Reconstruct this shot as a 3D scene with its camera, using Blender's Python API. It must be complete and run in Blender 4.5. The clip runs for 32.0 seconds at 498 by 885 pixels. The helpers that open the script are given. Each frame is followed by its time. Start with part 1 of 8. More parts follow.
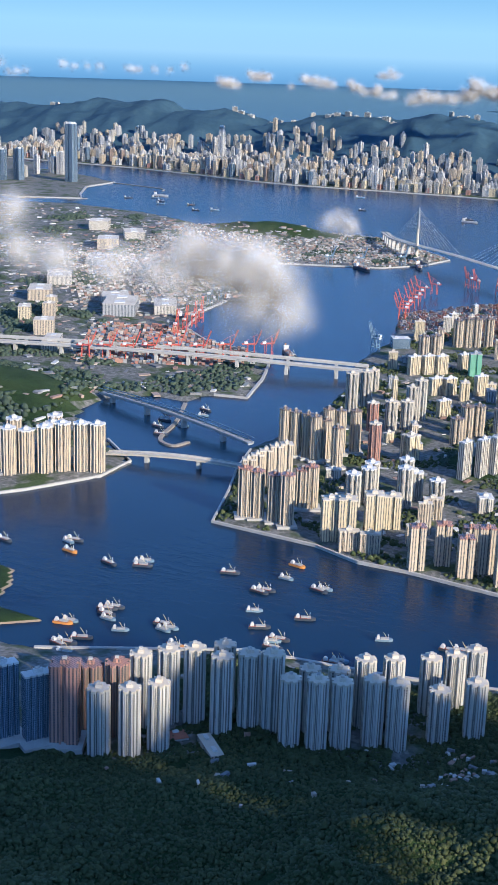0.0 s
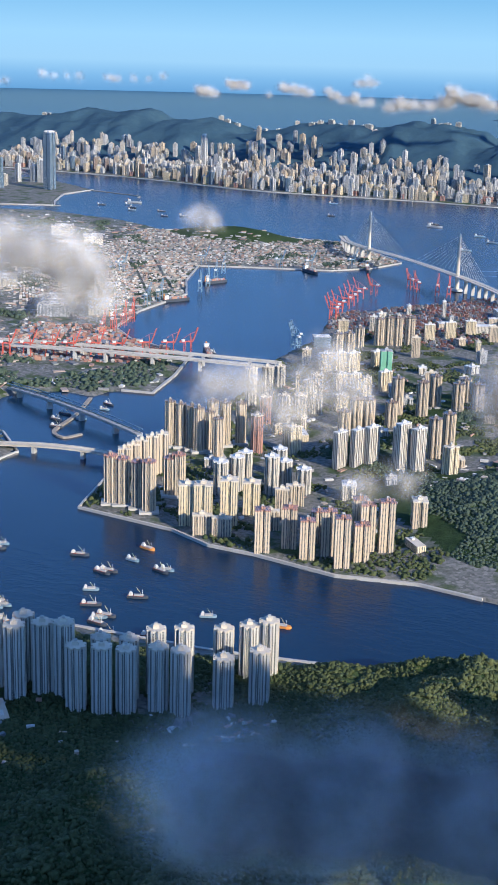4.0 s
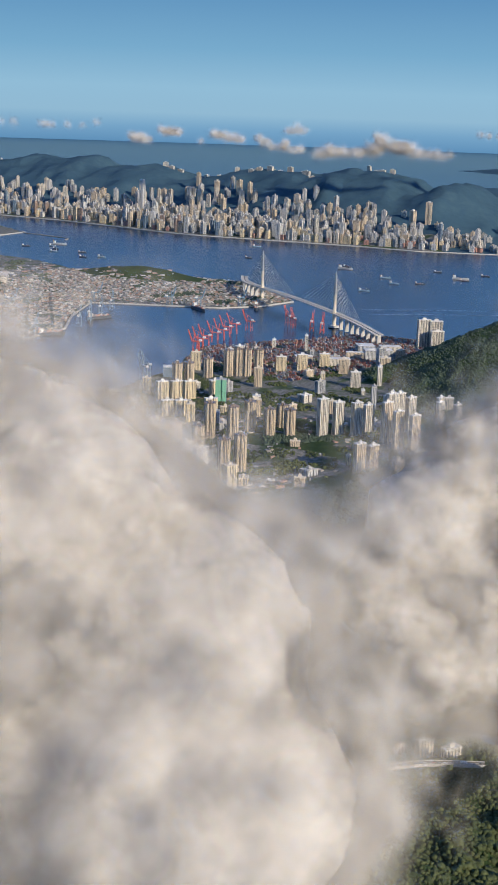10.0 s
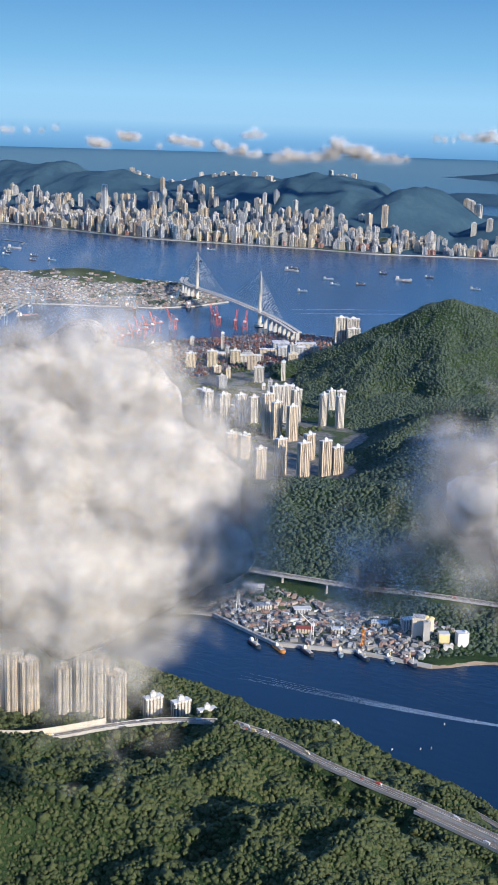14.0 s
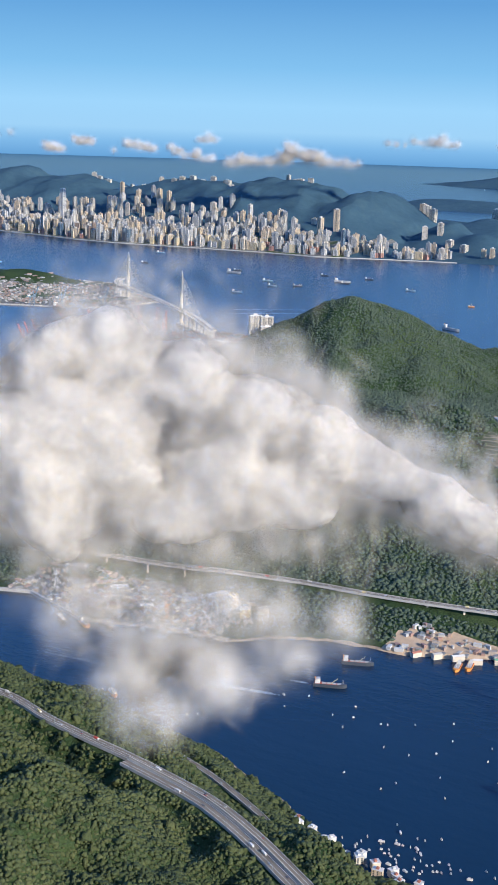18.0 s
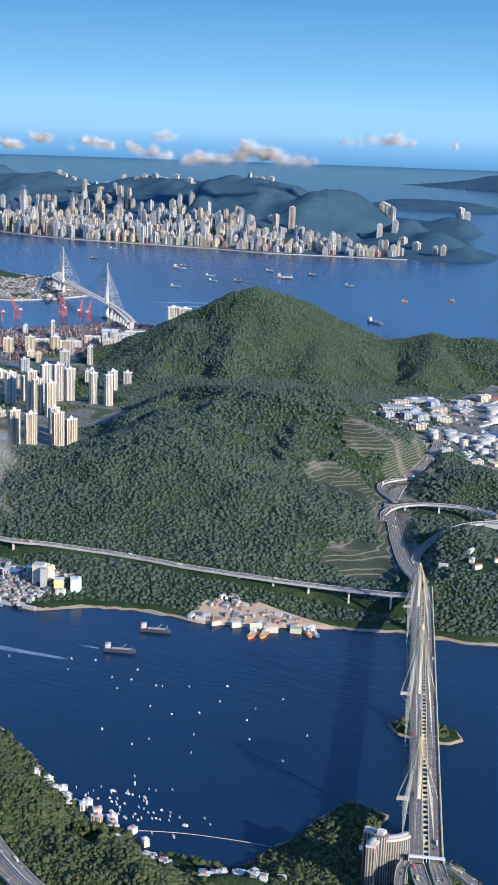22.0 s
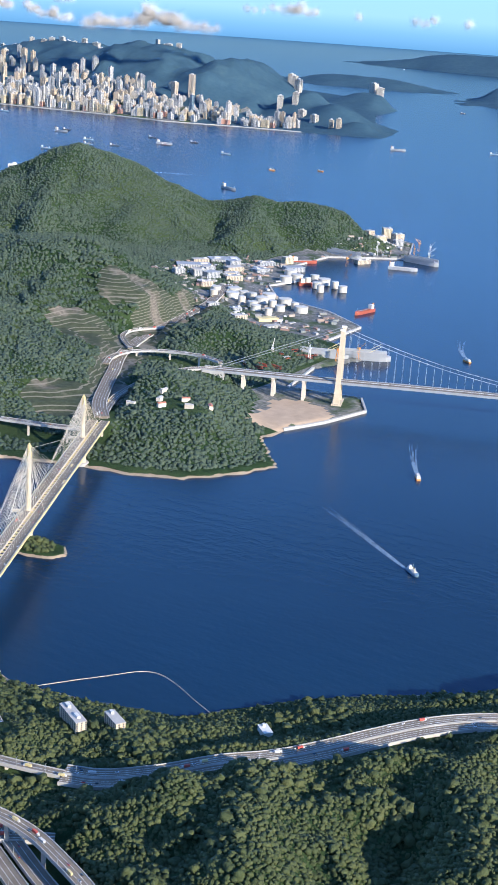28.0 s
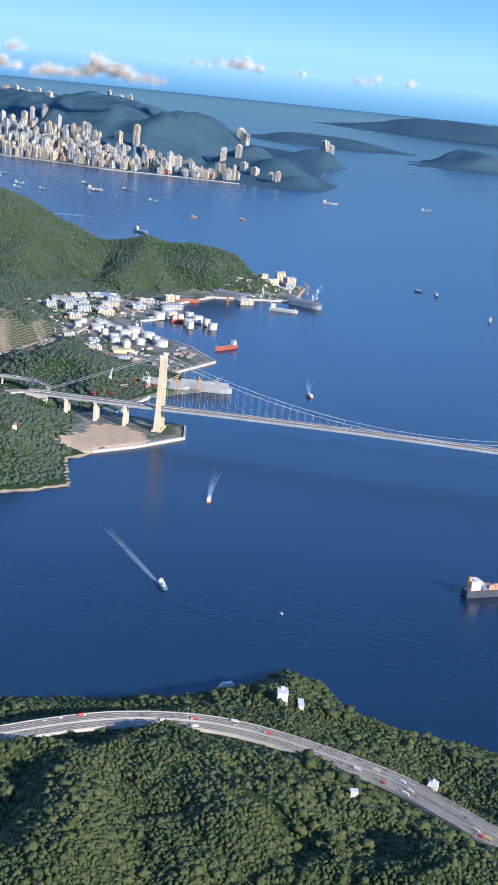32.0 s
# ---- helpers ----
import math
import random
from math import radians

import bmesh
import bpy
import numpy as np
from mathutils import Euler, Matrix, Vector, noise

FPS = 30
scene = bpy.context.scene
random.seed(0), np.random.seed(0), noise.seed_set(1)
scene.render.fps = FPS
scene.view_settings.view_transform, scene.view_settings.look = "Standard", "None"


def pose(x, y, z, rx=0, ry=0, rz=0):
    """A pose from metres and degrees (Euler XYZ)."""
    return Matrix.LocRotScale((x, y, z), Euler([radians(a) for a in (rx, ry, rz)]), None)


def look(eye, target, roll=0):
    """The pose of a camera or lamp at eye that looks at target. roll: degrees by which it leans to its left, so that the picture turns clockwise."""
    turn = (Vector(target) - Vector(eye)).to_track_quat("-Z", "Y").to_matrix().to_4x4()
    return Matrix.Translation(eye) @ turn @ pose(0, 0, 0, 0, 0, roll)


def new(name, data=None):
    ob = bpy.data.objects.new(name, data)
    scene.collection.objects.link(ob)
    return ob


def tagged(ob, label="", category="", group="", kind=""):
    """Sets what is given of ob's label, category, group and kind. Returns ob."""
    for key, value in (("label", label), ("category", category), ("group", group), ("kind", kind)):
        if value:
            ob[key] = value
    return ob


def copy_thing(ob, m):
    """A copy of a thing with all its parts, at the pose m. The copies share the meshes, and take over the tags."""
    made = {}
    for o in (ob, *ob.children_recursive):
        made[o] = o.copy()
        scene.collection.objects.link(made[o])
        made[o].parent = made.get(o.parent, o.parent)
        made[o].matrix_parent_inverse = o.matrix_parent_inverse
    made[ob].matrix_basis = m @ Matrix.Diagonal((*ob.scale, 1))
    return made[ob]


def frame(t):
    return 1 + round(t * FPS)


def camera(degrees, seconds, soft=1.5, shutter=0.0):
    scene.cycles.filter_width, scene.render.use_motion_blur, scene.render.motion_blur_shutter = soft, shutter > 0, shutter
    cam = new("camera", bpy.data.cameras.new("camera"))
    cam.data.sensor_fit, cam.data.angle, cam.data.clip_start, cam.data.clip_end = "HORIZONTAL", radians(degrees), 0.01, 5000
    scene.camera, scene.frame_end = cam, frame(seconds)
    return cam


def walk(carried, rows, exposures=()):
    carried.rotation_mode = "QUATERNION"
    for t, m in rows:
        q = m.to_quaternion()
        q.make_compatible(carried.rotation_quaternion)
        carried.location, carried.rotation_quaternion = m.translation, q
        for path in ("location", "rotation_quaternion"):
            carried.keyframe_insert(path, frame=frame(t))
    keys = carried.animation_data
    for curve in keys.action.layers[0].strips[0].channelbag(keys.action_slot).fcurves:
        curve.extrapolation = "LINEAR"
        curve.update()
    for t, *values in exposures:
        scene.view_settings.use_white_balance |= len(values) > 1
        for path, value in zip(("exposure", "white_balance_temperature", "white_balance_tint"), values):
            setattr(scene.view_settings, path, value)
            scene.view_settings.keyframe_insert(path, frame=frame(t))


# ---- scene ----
cam = camera(21.30, 32.0, soft=1.6)
# one unit of the model is ten metres: the place is built at one tenth of its true size,
# x to the east, y to the north
PATH = [
    (0, (139.143, 284.804, 113.609), (186.283, 201.367, 85.042), 1.96),
    (0.5, (134.055, 283.394, 113.405), (181.380, 200.004, 85.005), 1.87),
    (1, (128.968, 281.982, 113.199), (176.468, 198.638, 84.958), 1.81),
    (1.5, (123.881, 280.570, 112.991), (171.562, 197.289, 84.870), 1.76),
    (2, (118.795, 279.157, 112.780), (166.707, 195.975, 84.758), 1.59),
    (2.5, (113.709, 277.742, 112.567), (161.908, 194.694, 84.642), 1.51),
    (4.5, (93.373, 272.059, 111.689), (142.472, 189.438, 84.065), 1.60),
    (5, (88.292, 270.630, 111.463), (137.660, 187.875, 84.733), 1.65),
    (5.5, (83.212, 269.197, 111.234), (132.748, 186.151, 85.746), 1.74),
    (6, (78.134, 267.759, 111.002), (127.642, 184.609, 85.804), 1.84),
    (6.5, (73.057, 266.317, 110.767), (122.468, 183.064, 85.718), 1.85),
    (7, (67.981, 264.870, 110.529), (117.401, 181.580, 85.619), 1.71),
    (7.5, (62.908, 263.417, 110.287), (112.312, 180.083, 85.493), 1.67),
    (8, (57.837, 261.958, 110.043), (107.173, 178.553, 85.353), 1.75),
    (8.5, (52.767, 260.493, 109.794), (102.076, 177.042, 85.206), 1.87),
    (9, (47.700, 259.021, 109.543), (96.982, 175.506, 85.117), 1.80),
    (9.5, (42.635, 257.541, 109.288), (91.879, 173.968, 84.985), 1.92),
    (10, (37.573, 256.055, 109.029), (86.859, 172.484, 84.807), 1.93),
    (10.5, (32.513, 254.560, 108.767), (81.849, 170.988, 84.648), 1.89),
    (11, (27.456, 253.057, 108.500), (76.798, 169.473, 84.434), 1.89),
    (11.5, (22.401, 251.545, 108.230), (71.781, 167.967, 84.222), 1.90),
    (12, (17.350, 250.024, 107.956), (66.788, 166.452, 84.048), 1.85),
    (12.5, (12.302, 248.494, 107.678), (61.798, 164.941, 83.824), 1.73),
    (13, (7.257, 246.953, 107.396), (56.798, 163.401, 83.632), 1.70),
    (13.5, (2.215, 245.402, 107.110), (51.785, 161.843, 83.434), 1.65),
    (14, (-2.823, 243.841, 106.819), (46.780, 160.285, 83.199), 1.69),
    (14.5, (-7.858, 242.269, 106.524), (41.795, 158.719, 82.988), 1.68),
    (16.5, (-27.958, 235.860, 105.298), (21.612, 152.167, 82.093), 1.78),
    (17, (-32.972, 234.226, 104.980), (16.575, 150.499, 81.852), 1.72),
    (17.5, (-37.983, 232.578, 104.657), (11.553, 148.829, 81.585), 1.74),
    (18, (-42.988, 230.917, 104.329), (6.541, 147.150, 81.310), 1.80),
    (18.5, (-47.990, 229.241, 103.996), (1.544, 145.461, 81.034), 1.77),
    (19, (-52.986, 227.551, 103.658), (-3.442, 143.770, 80.721), 1.78),
    (19.5, (-57.977, 225.846, 103.314), (-8.370, 142.092, 80.417), 1.81),
    (20, (-62.964, 224.125, 102.966), (-13.333, 140.379, 80.088), 1.81),
    (20.5, (-67.945, 222.389, 102.612), (-18.333, 138.632, 79.732), 1.91),
    (21, (-72.921, 220.636, 102.252), (-23.352, 136.846, 79.402), 1.95),
    (21.5, (-77.892, 218.867, 101.887), (-28.319, 135.080, 79.031), 1.99),
    (22, (-82.857, 217.080, 101.517), (-33.300, 133.284, 78.663), 1.98),
    (22.5, (-87.817, 215.276, 101.140), (-38.497, 132.015, 75.941), 1.88),
    (23, (-92.771, 213.455, 100.758), (-44.251, 134.390, 63.413), 0.13),
    (23.5, (-97.719, 211.615, 100.370), (-49.258, 132.608, 62.828), 0.02),
    (24, (-102.660, 209.757, 99.976), (-54.333, 130.680, 62.407), 0.12),
    (24.5, (-107.596, 207.879, 99.577), (-59.436, 128.683, 62.046), 0.31),
    (25, (-112.526, 205.982, 99.171), (-64.759, 126.555, 61.624), 0.64),
    (25.5, (-117.449, 204.066, 98.758), (-72.407, 123.006, 61.334), 1.94),
    (26, (-122.365, 202.129, 98.340), (-78.443, 120.405, 61.030), 2.43),
    (26.5, (-127.275, 200.172, 97.915), (-84.152, 117.982, 60.696), 3.46),
    (28.5, (-146.845, 192.129, 96.150), (-100.975, 108.443, 66.274), 4.17),
    (29, (-151.719, 190.063, 95.692), (-105.706, 106.415, 65.930), 4.37),
    (29.5, (-156.587, 187.974, 95.228), (-110.499, 104.360, 65.484), 4.68),
    (30, (-161.446, 185.861, 94.756), (-115.355, 102.281, 64.925), 4.88),
    (30.5, (-166.298, 183.725, 94.277), (-120.364, 100.310, 63.748), 4.88),
    (31, (-171.142, 181.565, 93.791), (-125.575, 97.897, 63.406), 4.83),
    (31.5, (-175.978, 179.381, 93.298), (-131.090, 95.032, 63.796), 5.35),
    (32, (-180.806, 177.171, 92.798), (-135.751, 92.038, 65.921), 5.82),
]
walk(cam, [(t, look(eye, target, roll)) for t, eye, target, roll in PATH], [(0.0, 1.22, 5650, 10), (5.0, 1.13, 5700, 10), (7.0, 0.84, 5800, 10), (8.5, 0.70, 6200, 10), (10.5, 0.74, 6150, 10), (12.5, 1.03, 5800, 10), (19.0, 1.13, 5700, 10), (23.0, 1.2, 5500, 10), (24.0, 1.52, 5550, 10), (26.0, 1.64, 5600, 10), (28.5, 1.46, 5650, 10), (32.0, 1.40, 5700, 10)])

# ---- light ----
SUN_BEARING, SUN_HEIGHT = 287.0, 22.0
world = bpy.data.worlds.new("sky")
scene.world = world
world.use_nodes = True
wt = world.node_tree
sky = wt.nodes.new("ShaderNodeTexSky")
sky.sky_type = "NISHITA"
sky.sun_disc = False
sky.sun_elevation, sky.sun_rotation = radians(SUN_HEIGHT), radians(SUN_BEARING)
sky.altitude, sky.air_density, sky.dust_density, sky.ozone_density = 1500.0, 0.8, 0.0, 5.0
wt.links.new(sky.outputs[0], wt.nodes["Background"].inputs[0])
wt.nodes["Background"].inputs[1].default_value = 0.15
sun_data = bpy.data.lights.new("sun", "SUN")
sun_data.energy, sun_data.angle, sun_data.color = 3.35, radians(0.6), (1.0, 0.84, 0.63)
sun_lamp = new("sun", sun_data)
_b, _e = radians(SUN_BEARING), radians(SUN_HEIGHT)
sun_lamp.matrix_world = look((math.sin(_b) * math.cos(_e) * 100, math.cos(_b) * math.cos(_e) * 100, math.sin(_e) * 100), (0, 0, 0))


# ---- materials ----
class Nodes:
    """A short way to write node materials."""

    def __init__(self, name):
        self.m = bpy.data.materials.new(name)
        self.m.use_nodes = True
        self.t = self.m.node_tree
        self.b = self.t.nodes["Principled BSDF"]

    def add(self, kind, **settings):
        n = self.t.nodes.new("ShaderNode" + kind)
        for key, value in settings.items():
            if key == "op":
                n.operation = value
            elif key == "blend":
                n.blend_type = value
        return n

    def link(self, a, b):
        self.t.links.new(a, b)

    def math(self, op, a, b=0.0, clamp=False):
        n = self.add("Math", op=op)
        n.use_clamp = clamp
        for k, v in enumerate((a, b)):
            if isinstance(v, (int, float)):
                n.inputs[k].default_value = v
            else:
                self.link(v, n.inputs[k])
        return n.outputs[0]

    def coord(self, which="Object"):
        return self.add("TexCoord").outputs[which]

    def noise(self, scale, detail=4.0, vec=None, rough=0.55):
        n = self.add("TexNoise")
        n.inputs["Scale"].default_value, n.inputs["Detail"].default_value, n.inputs["Roughness"].default_value = scale, detail, rough
        if vec is not None:
            self.link(vec, n.inputs["Vector"])
        return n.outputs["Fac"]

    def ramp(self, fac, *stops):
        n = self.add("ValToRGB")
        while len(n.color_ramp.elements) < len(stops):
            n.color_ramp.elements.new(0.5)
        for el, (at, c) in zip(n.color_ramp.elements, stops):
            el.position, el.color = at, (*c, 1)
        self.link(fac, n.inputs[0])
        return n.outputs[0]

    def mix(self, fac, a, b, blend="MIX"):
        n = self.add("MixRGB", blend=blend)
        for k, v in enumerate((fac, a, b)):
            if isinstance(v, (int, float)):
                n.inputs[k].default_value = v
            elif isinstance(v, tuple):
                n.inputs[k].default_value = (*v, 1)
            else:
                self.link(v, n.inputs[k])
        return n.outputs[0]

    def bump(self, height, strength=0.3, distance=0.1):
        n = self.add("Bump")
        n.inputs["Strength"].default_value, n.inputs["Distance"].default_value = strength, distance
        self.link(height, n.inputs["Height"])
        self.link(n.outputs[0], self.b.inputs["Normal"])

    def done(self, colour=None, rough=0.7, metal=0.0, spec=0.3):
        if colour is not None:
            if isinstance(colour, tuple):
                self.b.inputs["Base Color"].default_value = (*colour, 1)
            else:
                self.link(colour, self.b.inputs["Base Color"])
        self.b.inputs["Roughness"].default_value = rough
        self.b.inputs["Metallic"].default_value = metal
        self.b.inputs["Specular IOR Level"].default_value = spec
        return self.m


def shade(c, k):
    return tuple(min(1.0, v * k) for v in c)


def plain(name, c, rough=0.7, metal=0.0, var=0.18, scale=1.5, bump=0.0, spec=0.3):
    """A painted, cast or worn surface: broad stains and fine grain over one colour, each piece a little different."""
    n = Nodes(name)
    co = n.coord()
    broad, fine = n.noise(scale * 0.25, 3, co), n.noise(scale * 3.0, 5, co)
    both = n.math("ADD", n.math("MULTIPLY", broad, 0.6), n.math("MULTIPLY", fine, 0.4))
    col = n.ramp(both, (0.3, shade(c, 1 - var)), (0.7, shade(c, 1 + var)))
    rnd = n.add("ObjectInfo").outputs["Random"]
    col = n.mix(n.math("MULTIPLY", rnd, 0.25), col, shade(c, 0.75))
    if bump:
        n.bump(fine, bump, 0.05)
    return n.done(col, rough, metal, spec)


def facade(name, wall, glass=(0.06, 0.08, 0.1), storey=0.3, bay=0.62, open_share=0.5, tall=0.55, rough=0.6):
    """A wall of many storeys: rows of small windows with rain streaks, tinted house by house."""
    n = Nodes(name)
    co = n.coord()
    sep = n.add("SeparateXYZ")
    n.link(co, sep.inputs[0])
    x, y, z = sep.outputs
    row = n.math("LESS_THAN", n.math("FRACT", n.math("DIVIDE", z, storey)), tall)
    col = n.math("LESS_THAN", n.math("FRACT", n.math("DIVIDE", n.math("ADD", n.math("ADD", x, y), 50.0), bay)), open_share)
    hole = n.math("MULTIPLY", row, col)
    streak = n.add("Mapping")
    n.link(co, streak.inputs[0])
    streak.inputs["Scale"].default_value = (3.0, 3.0, 0.25)
    stain = n.noise(1.0, 4, streak.outputs[0])
    paint = n.ramp(stain, (0.3, shade(wall, 0.72)), (0.7, shade(wall, 1.08)))
    rnd = n.add("ObjectInfo").outputs["Random"]
    paint = n.mix(n.math("MULTIPLY", rnd, 0.35), paint, shade(wall, 0.7))
    # window columns darkened: the shade of recesses painted onto the flat wall
    recess_shade = n.mix(1.0, paint, (0.6, 0.59, 0.57), "MULTIPLY")
    final = n.mix(hole, n.mix(col, paint, recess_shade), glass)
    n.link(n.math("SUBTRACT", rough, n.math("MULTIPLY", hole, 0.35)), n.b.inputs["Roughness"])
    m = n.done(final, rough)
    n.link(n.math("SUBTRACT", rough, n.math("MULTIPLY", hole, 0.35)), n.b.inputs["Roughness"])
    return m


def make_water():
    n = Nodes("sea_water")
    co = n.coord()
    broad = n.noise(0.012, 4, co)
    ripple = n.noise(0.9, 4, co)
    stretch = n.add("Mapping")
    n.link(co, stretch.inputs[0])
    stretch.inputs["Scale"].default_value = (0.25, 0.8, 1.0)
    stretch.inputs["Rotation"].default_value = (0, 0, radians(25))
    swell = n.noise(0.5, 3, stretch.outputs[0])
    col = n.ramp(broad, (0.3, (0.004, 0.018, 0.043)), (0.7, (0.007, 0.027, 0.060)))
    n.bump(n.math("ADD", n.math("MULTIPLY", ripple, 0.5), swell), 0.24, 0.25)
    m = n.done(col, 0.25, 0.0, 0.25)
    n.b.inputs["IOR"].default_value = 1.33
    return m


def make_ground(name="wooded_ground", tint=(1.0, 1.0, 1.0)):
    """Wooded slopes: scrub, grass and bare soil under the trees, sand and rock at the waterline."""
    n = Nodes(name)
    co = n.coord()
    sep = n.add("SeparateXYZ")
    n.link(co, sep.inputs[0])
    patch, fine, tiny = n.noise(0.03, 5, co), n.noise(0.35, 6, co), n.noise(1.6, 6, co, 0.7)
    green = n.ramp(n.math("ADD", n.math("MULTIPLY", fine, 0.5), n.math("MULTIPLY", tiny, 0.5)), (0.3, (0.012, 0.026, 0.010)), (0.55, (0.030, 0.055, 0.020)), (0.75, (0.055, 0.085, 0.030)))
    light = n.mix(n.math("MULTIPLY", n.math("SUBTRACT", patch, 0.45, True), 3.0, True), green, (0.07, 0.095, 0.035))
    wobble = n.math("ADD", sep.outputs[2], n.math("MULTIPLY", n.math("SUBTRACT", fine, 0.5), 0.6))
    shore = n.math("LESS_THAN", wobble, 0.42)
    col = n.mix(shore, n.mix(1.0, light, tint, "MULTIPLY"), (0.34, 0.27, 0.19))
    n.bump(n.math("ADD", fine, tiny), 0.9, 0.6)
    return n.done(col, 0.9, 0, 0.1)


def make_hazed_ground():
    """Far mountains: woods, paler scrub on the ribs, haze blue painted into the colour."""
    n = Nodes("hazed_wooded_ground")
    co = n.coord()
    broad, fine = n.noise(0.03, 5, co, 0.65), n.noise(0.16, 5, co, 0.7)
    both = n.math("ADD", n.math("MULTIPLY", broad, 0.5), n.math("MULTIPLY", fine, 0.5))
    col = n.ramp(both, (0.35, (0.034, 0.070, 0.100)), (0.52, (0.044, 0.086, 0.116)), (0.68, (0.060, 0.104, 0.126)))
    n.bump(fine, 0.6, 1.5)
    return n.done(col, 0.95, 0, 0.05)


def make_leaves(name, dark, mid, bright):
    n = Nodes(name)
    isl = n.add("NewGeometry").outputs["Random Per Island"]
    co = n.coord()
    tiny, broad = n.noise(2.5, 5, co, 0.7), n.noise(0.05, 3, co)
    pick = n.math("ADD", n.math("MULTIPLY", isl, 0.35), n.math("ADD", n.math("MULTIPLY", tiny, 0.25), n.math("MULTIPLY", broad, 0.55)))
    col = n.ramp(pick, (0.2, dark), (0.52, mid), (0.85, bright))
    n.bump(tiny, 0.8, 0.25)
    return n.done(col, 0.75, 0, 0.2)


def make_boxes(name, colours, rough=0.6):
    """Painted steel, each separate piece in one of a few colours."""
    n = Nodes(name)
    isl = n.add("NewGeometry").outputs["Random Per Island"]
    ramp = n.add("ValToRGB")
    ramp.color_ramp.interpolation = "CONSTANT"
    while len(ramp.color_ramp.elements) < len(colours):
        ramp.color_ramp.elements.new(0.5)
    for k, (el, c) in enumerate(zip(ramp.color_ramp.elements, colours)):
        el.position, el.color = k / len(colours), (*c, 1)
    n.link(isl, ramp.inputs[0])
    worn = n.mix(n.math("MULTIPLY", n.noise(1.2, 5, n.coord()), 0.35), ramp.outputs[0], (0.28, 0.25, 0.22))
    return n.done(worn, rough)


def make_urban():
    """Low built-up land: paving, roofs, yards and planted strips seen from far off."""
    n = Nodes("paved_ground")
    co = n.coord()
    vor = n.add("TexVoronoi")
    vor.inputs["Scale"].default_value = 1.1
    n.link(co, vor.inputs["Vector"])
    sep = n.add("SeparateColor")
    n.link(vor.outputs["Color"], sep.inputs[0])
    tone = n.ramp(sep.outputs[0], (0.0, (0.05, 0.06, 0.035)), (0.35, (0.10, 0.10, 0.095)), (0.7, (0.19, 0.18, 0.165)), (1.0, (0.34, 0.32, 0.28)))
    col = n.mix(0.6, tone, n.ramp(n.noise(0.9, 6, co), (0.3, (0.07, 0.075, 0.06)), (0.7, (0.22, 0.21, 0.19))))
    planted = n.math("MULTIPLY", n.math("SUBTRACT", n.noise(0.10, 4, co), 0.50, True), 9.0, True)
    col = n.mix(planted, col, n.ramp(n.noise(1.5, 4, co), (0.3, (0.03, 0.05, 0.02)), (0.7, (0.075, 0.10, 0.04))))
    return n.done(col, 0.85, 0, 0.2)


def make_cloud(name, c=(0.76, 0.72, 0.665), thin=0.0):
    """Droplets that scatter light to all sides; thin: how dense a veil of mist is at its middle, 0 for solid."""
    n = Nodes(name)
    out = n.t.nodes["Material Output"]
    d, tr, mx = n.add("BsdfDiffuse"), n.add("BsdfTranslucent"), n.add("MixShader")
    d.inputs[0].default_value = (*c, 1)
    tr.inputs[0].default_value = (*c, 1)
    mx.inputs[0].default_value = 0.2 if thin else 0.35
    n.link(d.outputs[0], mx.inputs[1])
    n.link(tr.outputs[0], mx.inputs[2])
    last = mx.outputs[0]
    if thin:
        way = n.add("Attribute")
        way.attribute_name = "outward"
        n.link(way.outputs["Vector"], d.inputs["Normal"])
        uv = n.add("TexCoord").outputs["UV"]
        dist = n.add("VectorMath", op="DISTANCE")
        n.link(uv, dist.inputs[0])
        dist.inputs[1].default_value = (0.5, 0.5, 0.0)
        soft = n.math("SUBTRACT", 1.0, n.math("MULTIPLY", dist.outputs["Value"], 2.0), True)
        soft = n.math("MULTIPLY", soft, soft)
        wisp = n.math("ADD", 0.45, n.math("MULTIPLY", n.noise(0.22, 3, n.coord(), 0.5), 0.8), True)
        a = n.math("MULTIPLY", n.math("MULTIPLY", soft, wisp), thin)
        clear, veil = n.add("BsdfTransparent"), n.add("MixShader")
        n.link(a, veil.inputs[0])
        n.link(clear.outputs[0], veil.inputs[1])
        n.link(last, veil.inputs[2])
        last = veil.outputs[0]
    n.link(last, out.inputs[0])
    return n.m


def make_terrace():
    """Cut slopes: mown grass benches with pale drain lines and bare rock showing through."""
    n = Nodes("terraced_slope")
    co = n.coord()
    sep = n.add("SeparateXYZ")
    n.link(co, sep.inputs[0])
    fine, patch = n.noise(0.7, 5, co), n.noise(0.09, 4, co)
    grass = n.ramp(fine, (0.3, (0.036, 0.046, 0.026)), (0.7, (0.066, 0.076, 0.044)))
    rock = n.ramp(fine, (0.3, (0.10, 0.085, 0.065)), (0.7, (0.21, 0.18, 0.14)))
    col = n.mix(n.math("MULTIPLY", n.math("SUBTRACT", patch, 0.52, True), 8.0, True), grass, rock)
    line = n.math("LESS_THAN", n.math("FRACT", n.math("DIVIDE", n.math("ADD", sep.outputs[2], n.math("MULTIPLY", fine, 0.15)), 0.8)), 0.24)
    col = n.mix(n.math("MULTIPLY", line, 0.6), col, (0.22, 0.20, 0.16))
    n.bump(fine, 0.6, 0.3)
    return n.done(col, 0.9, 0, 0.15)


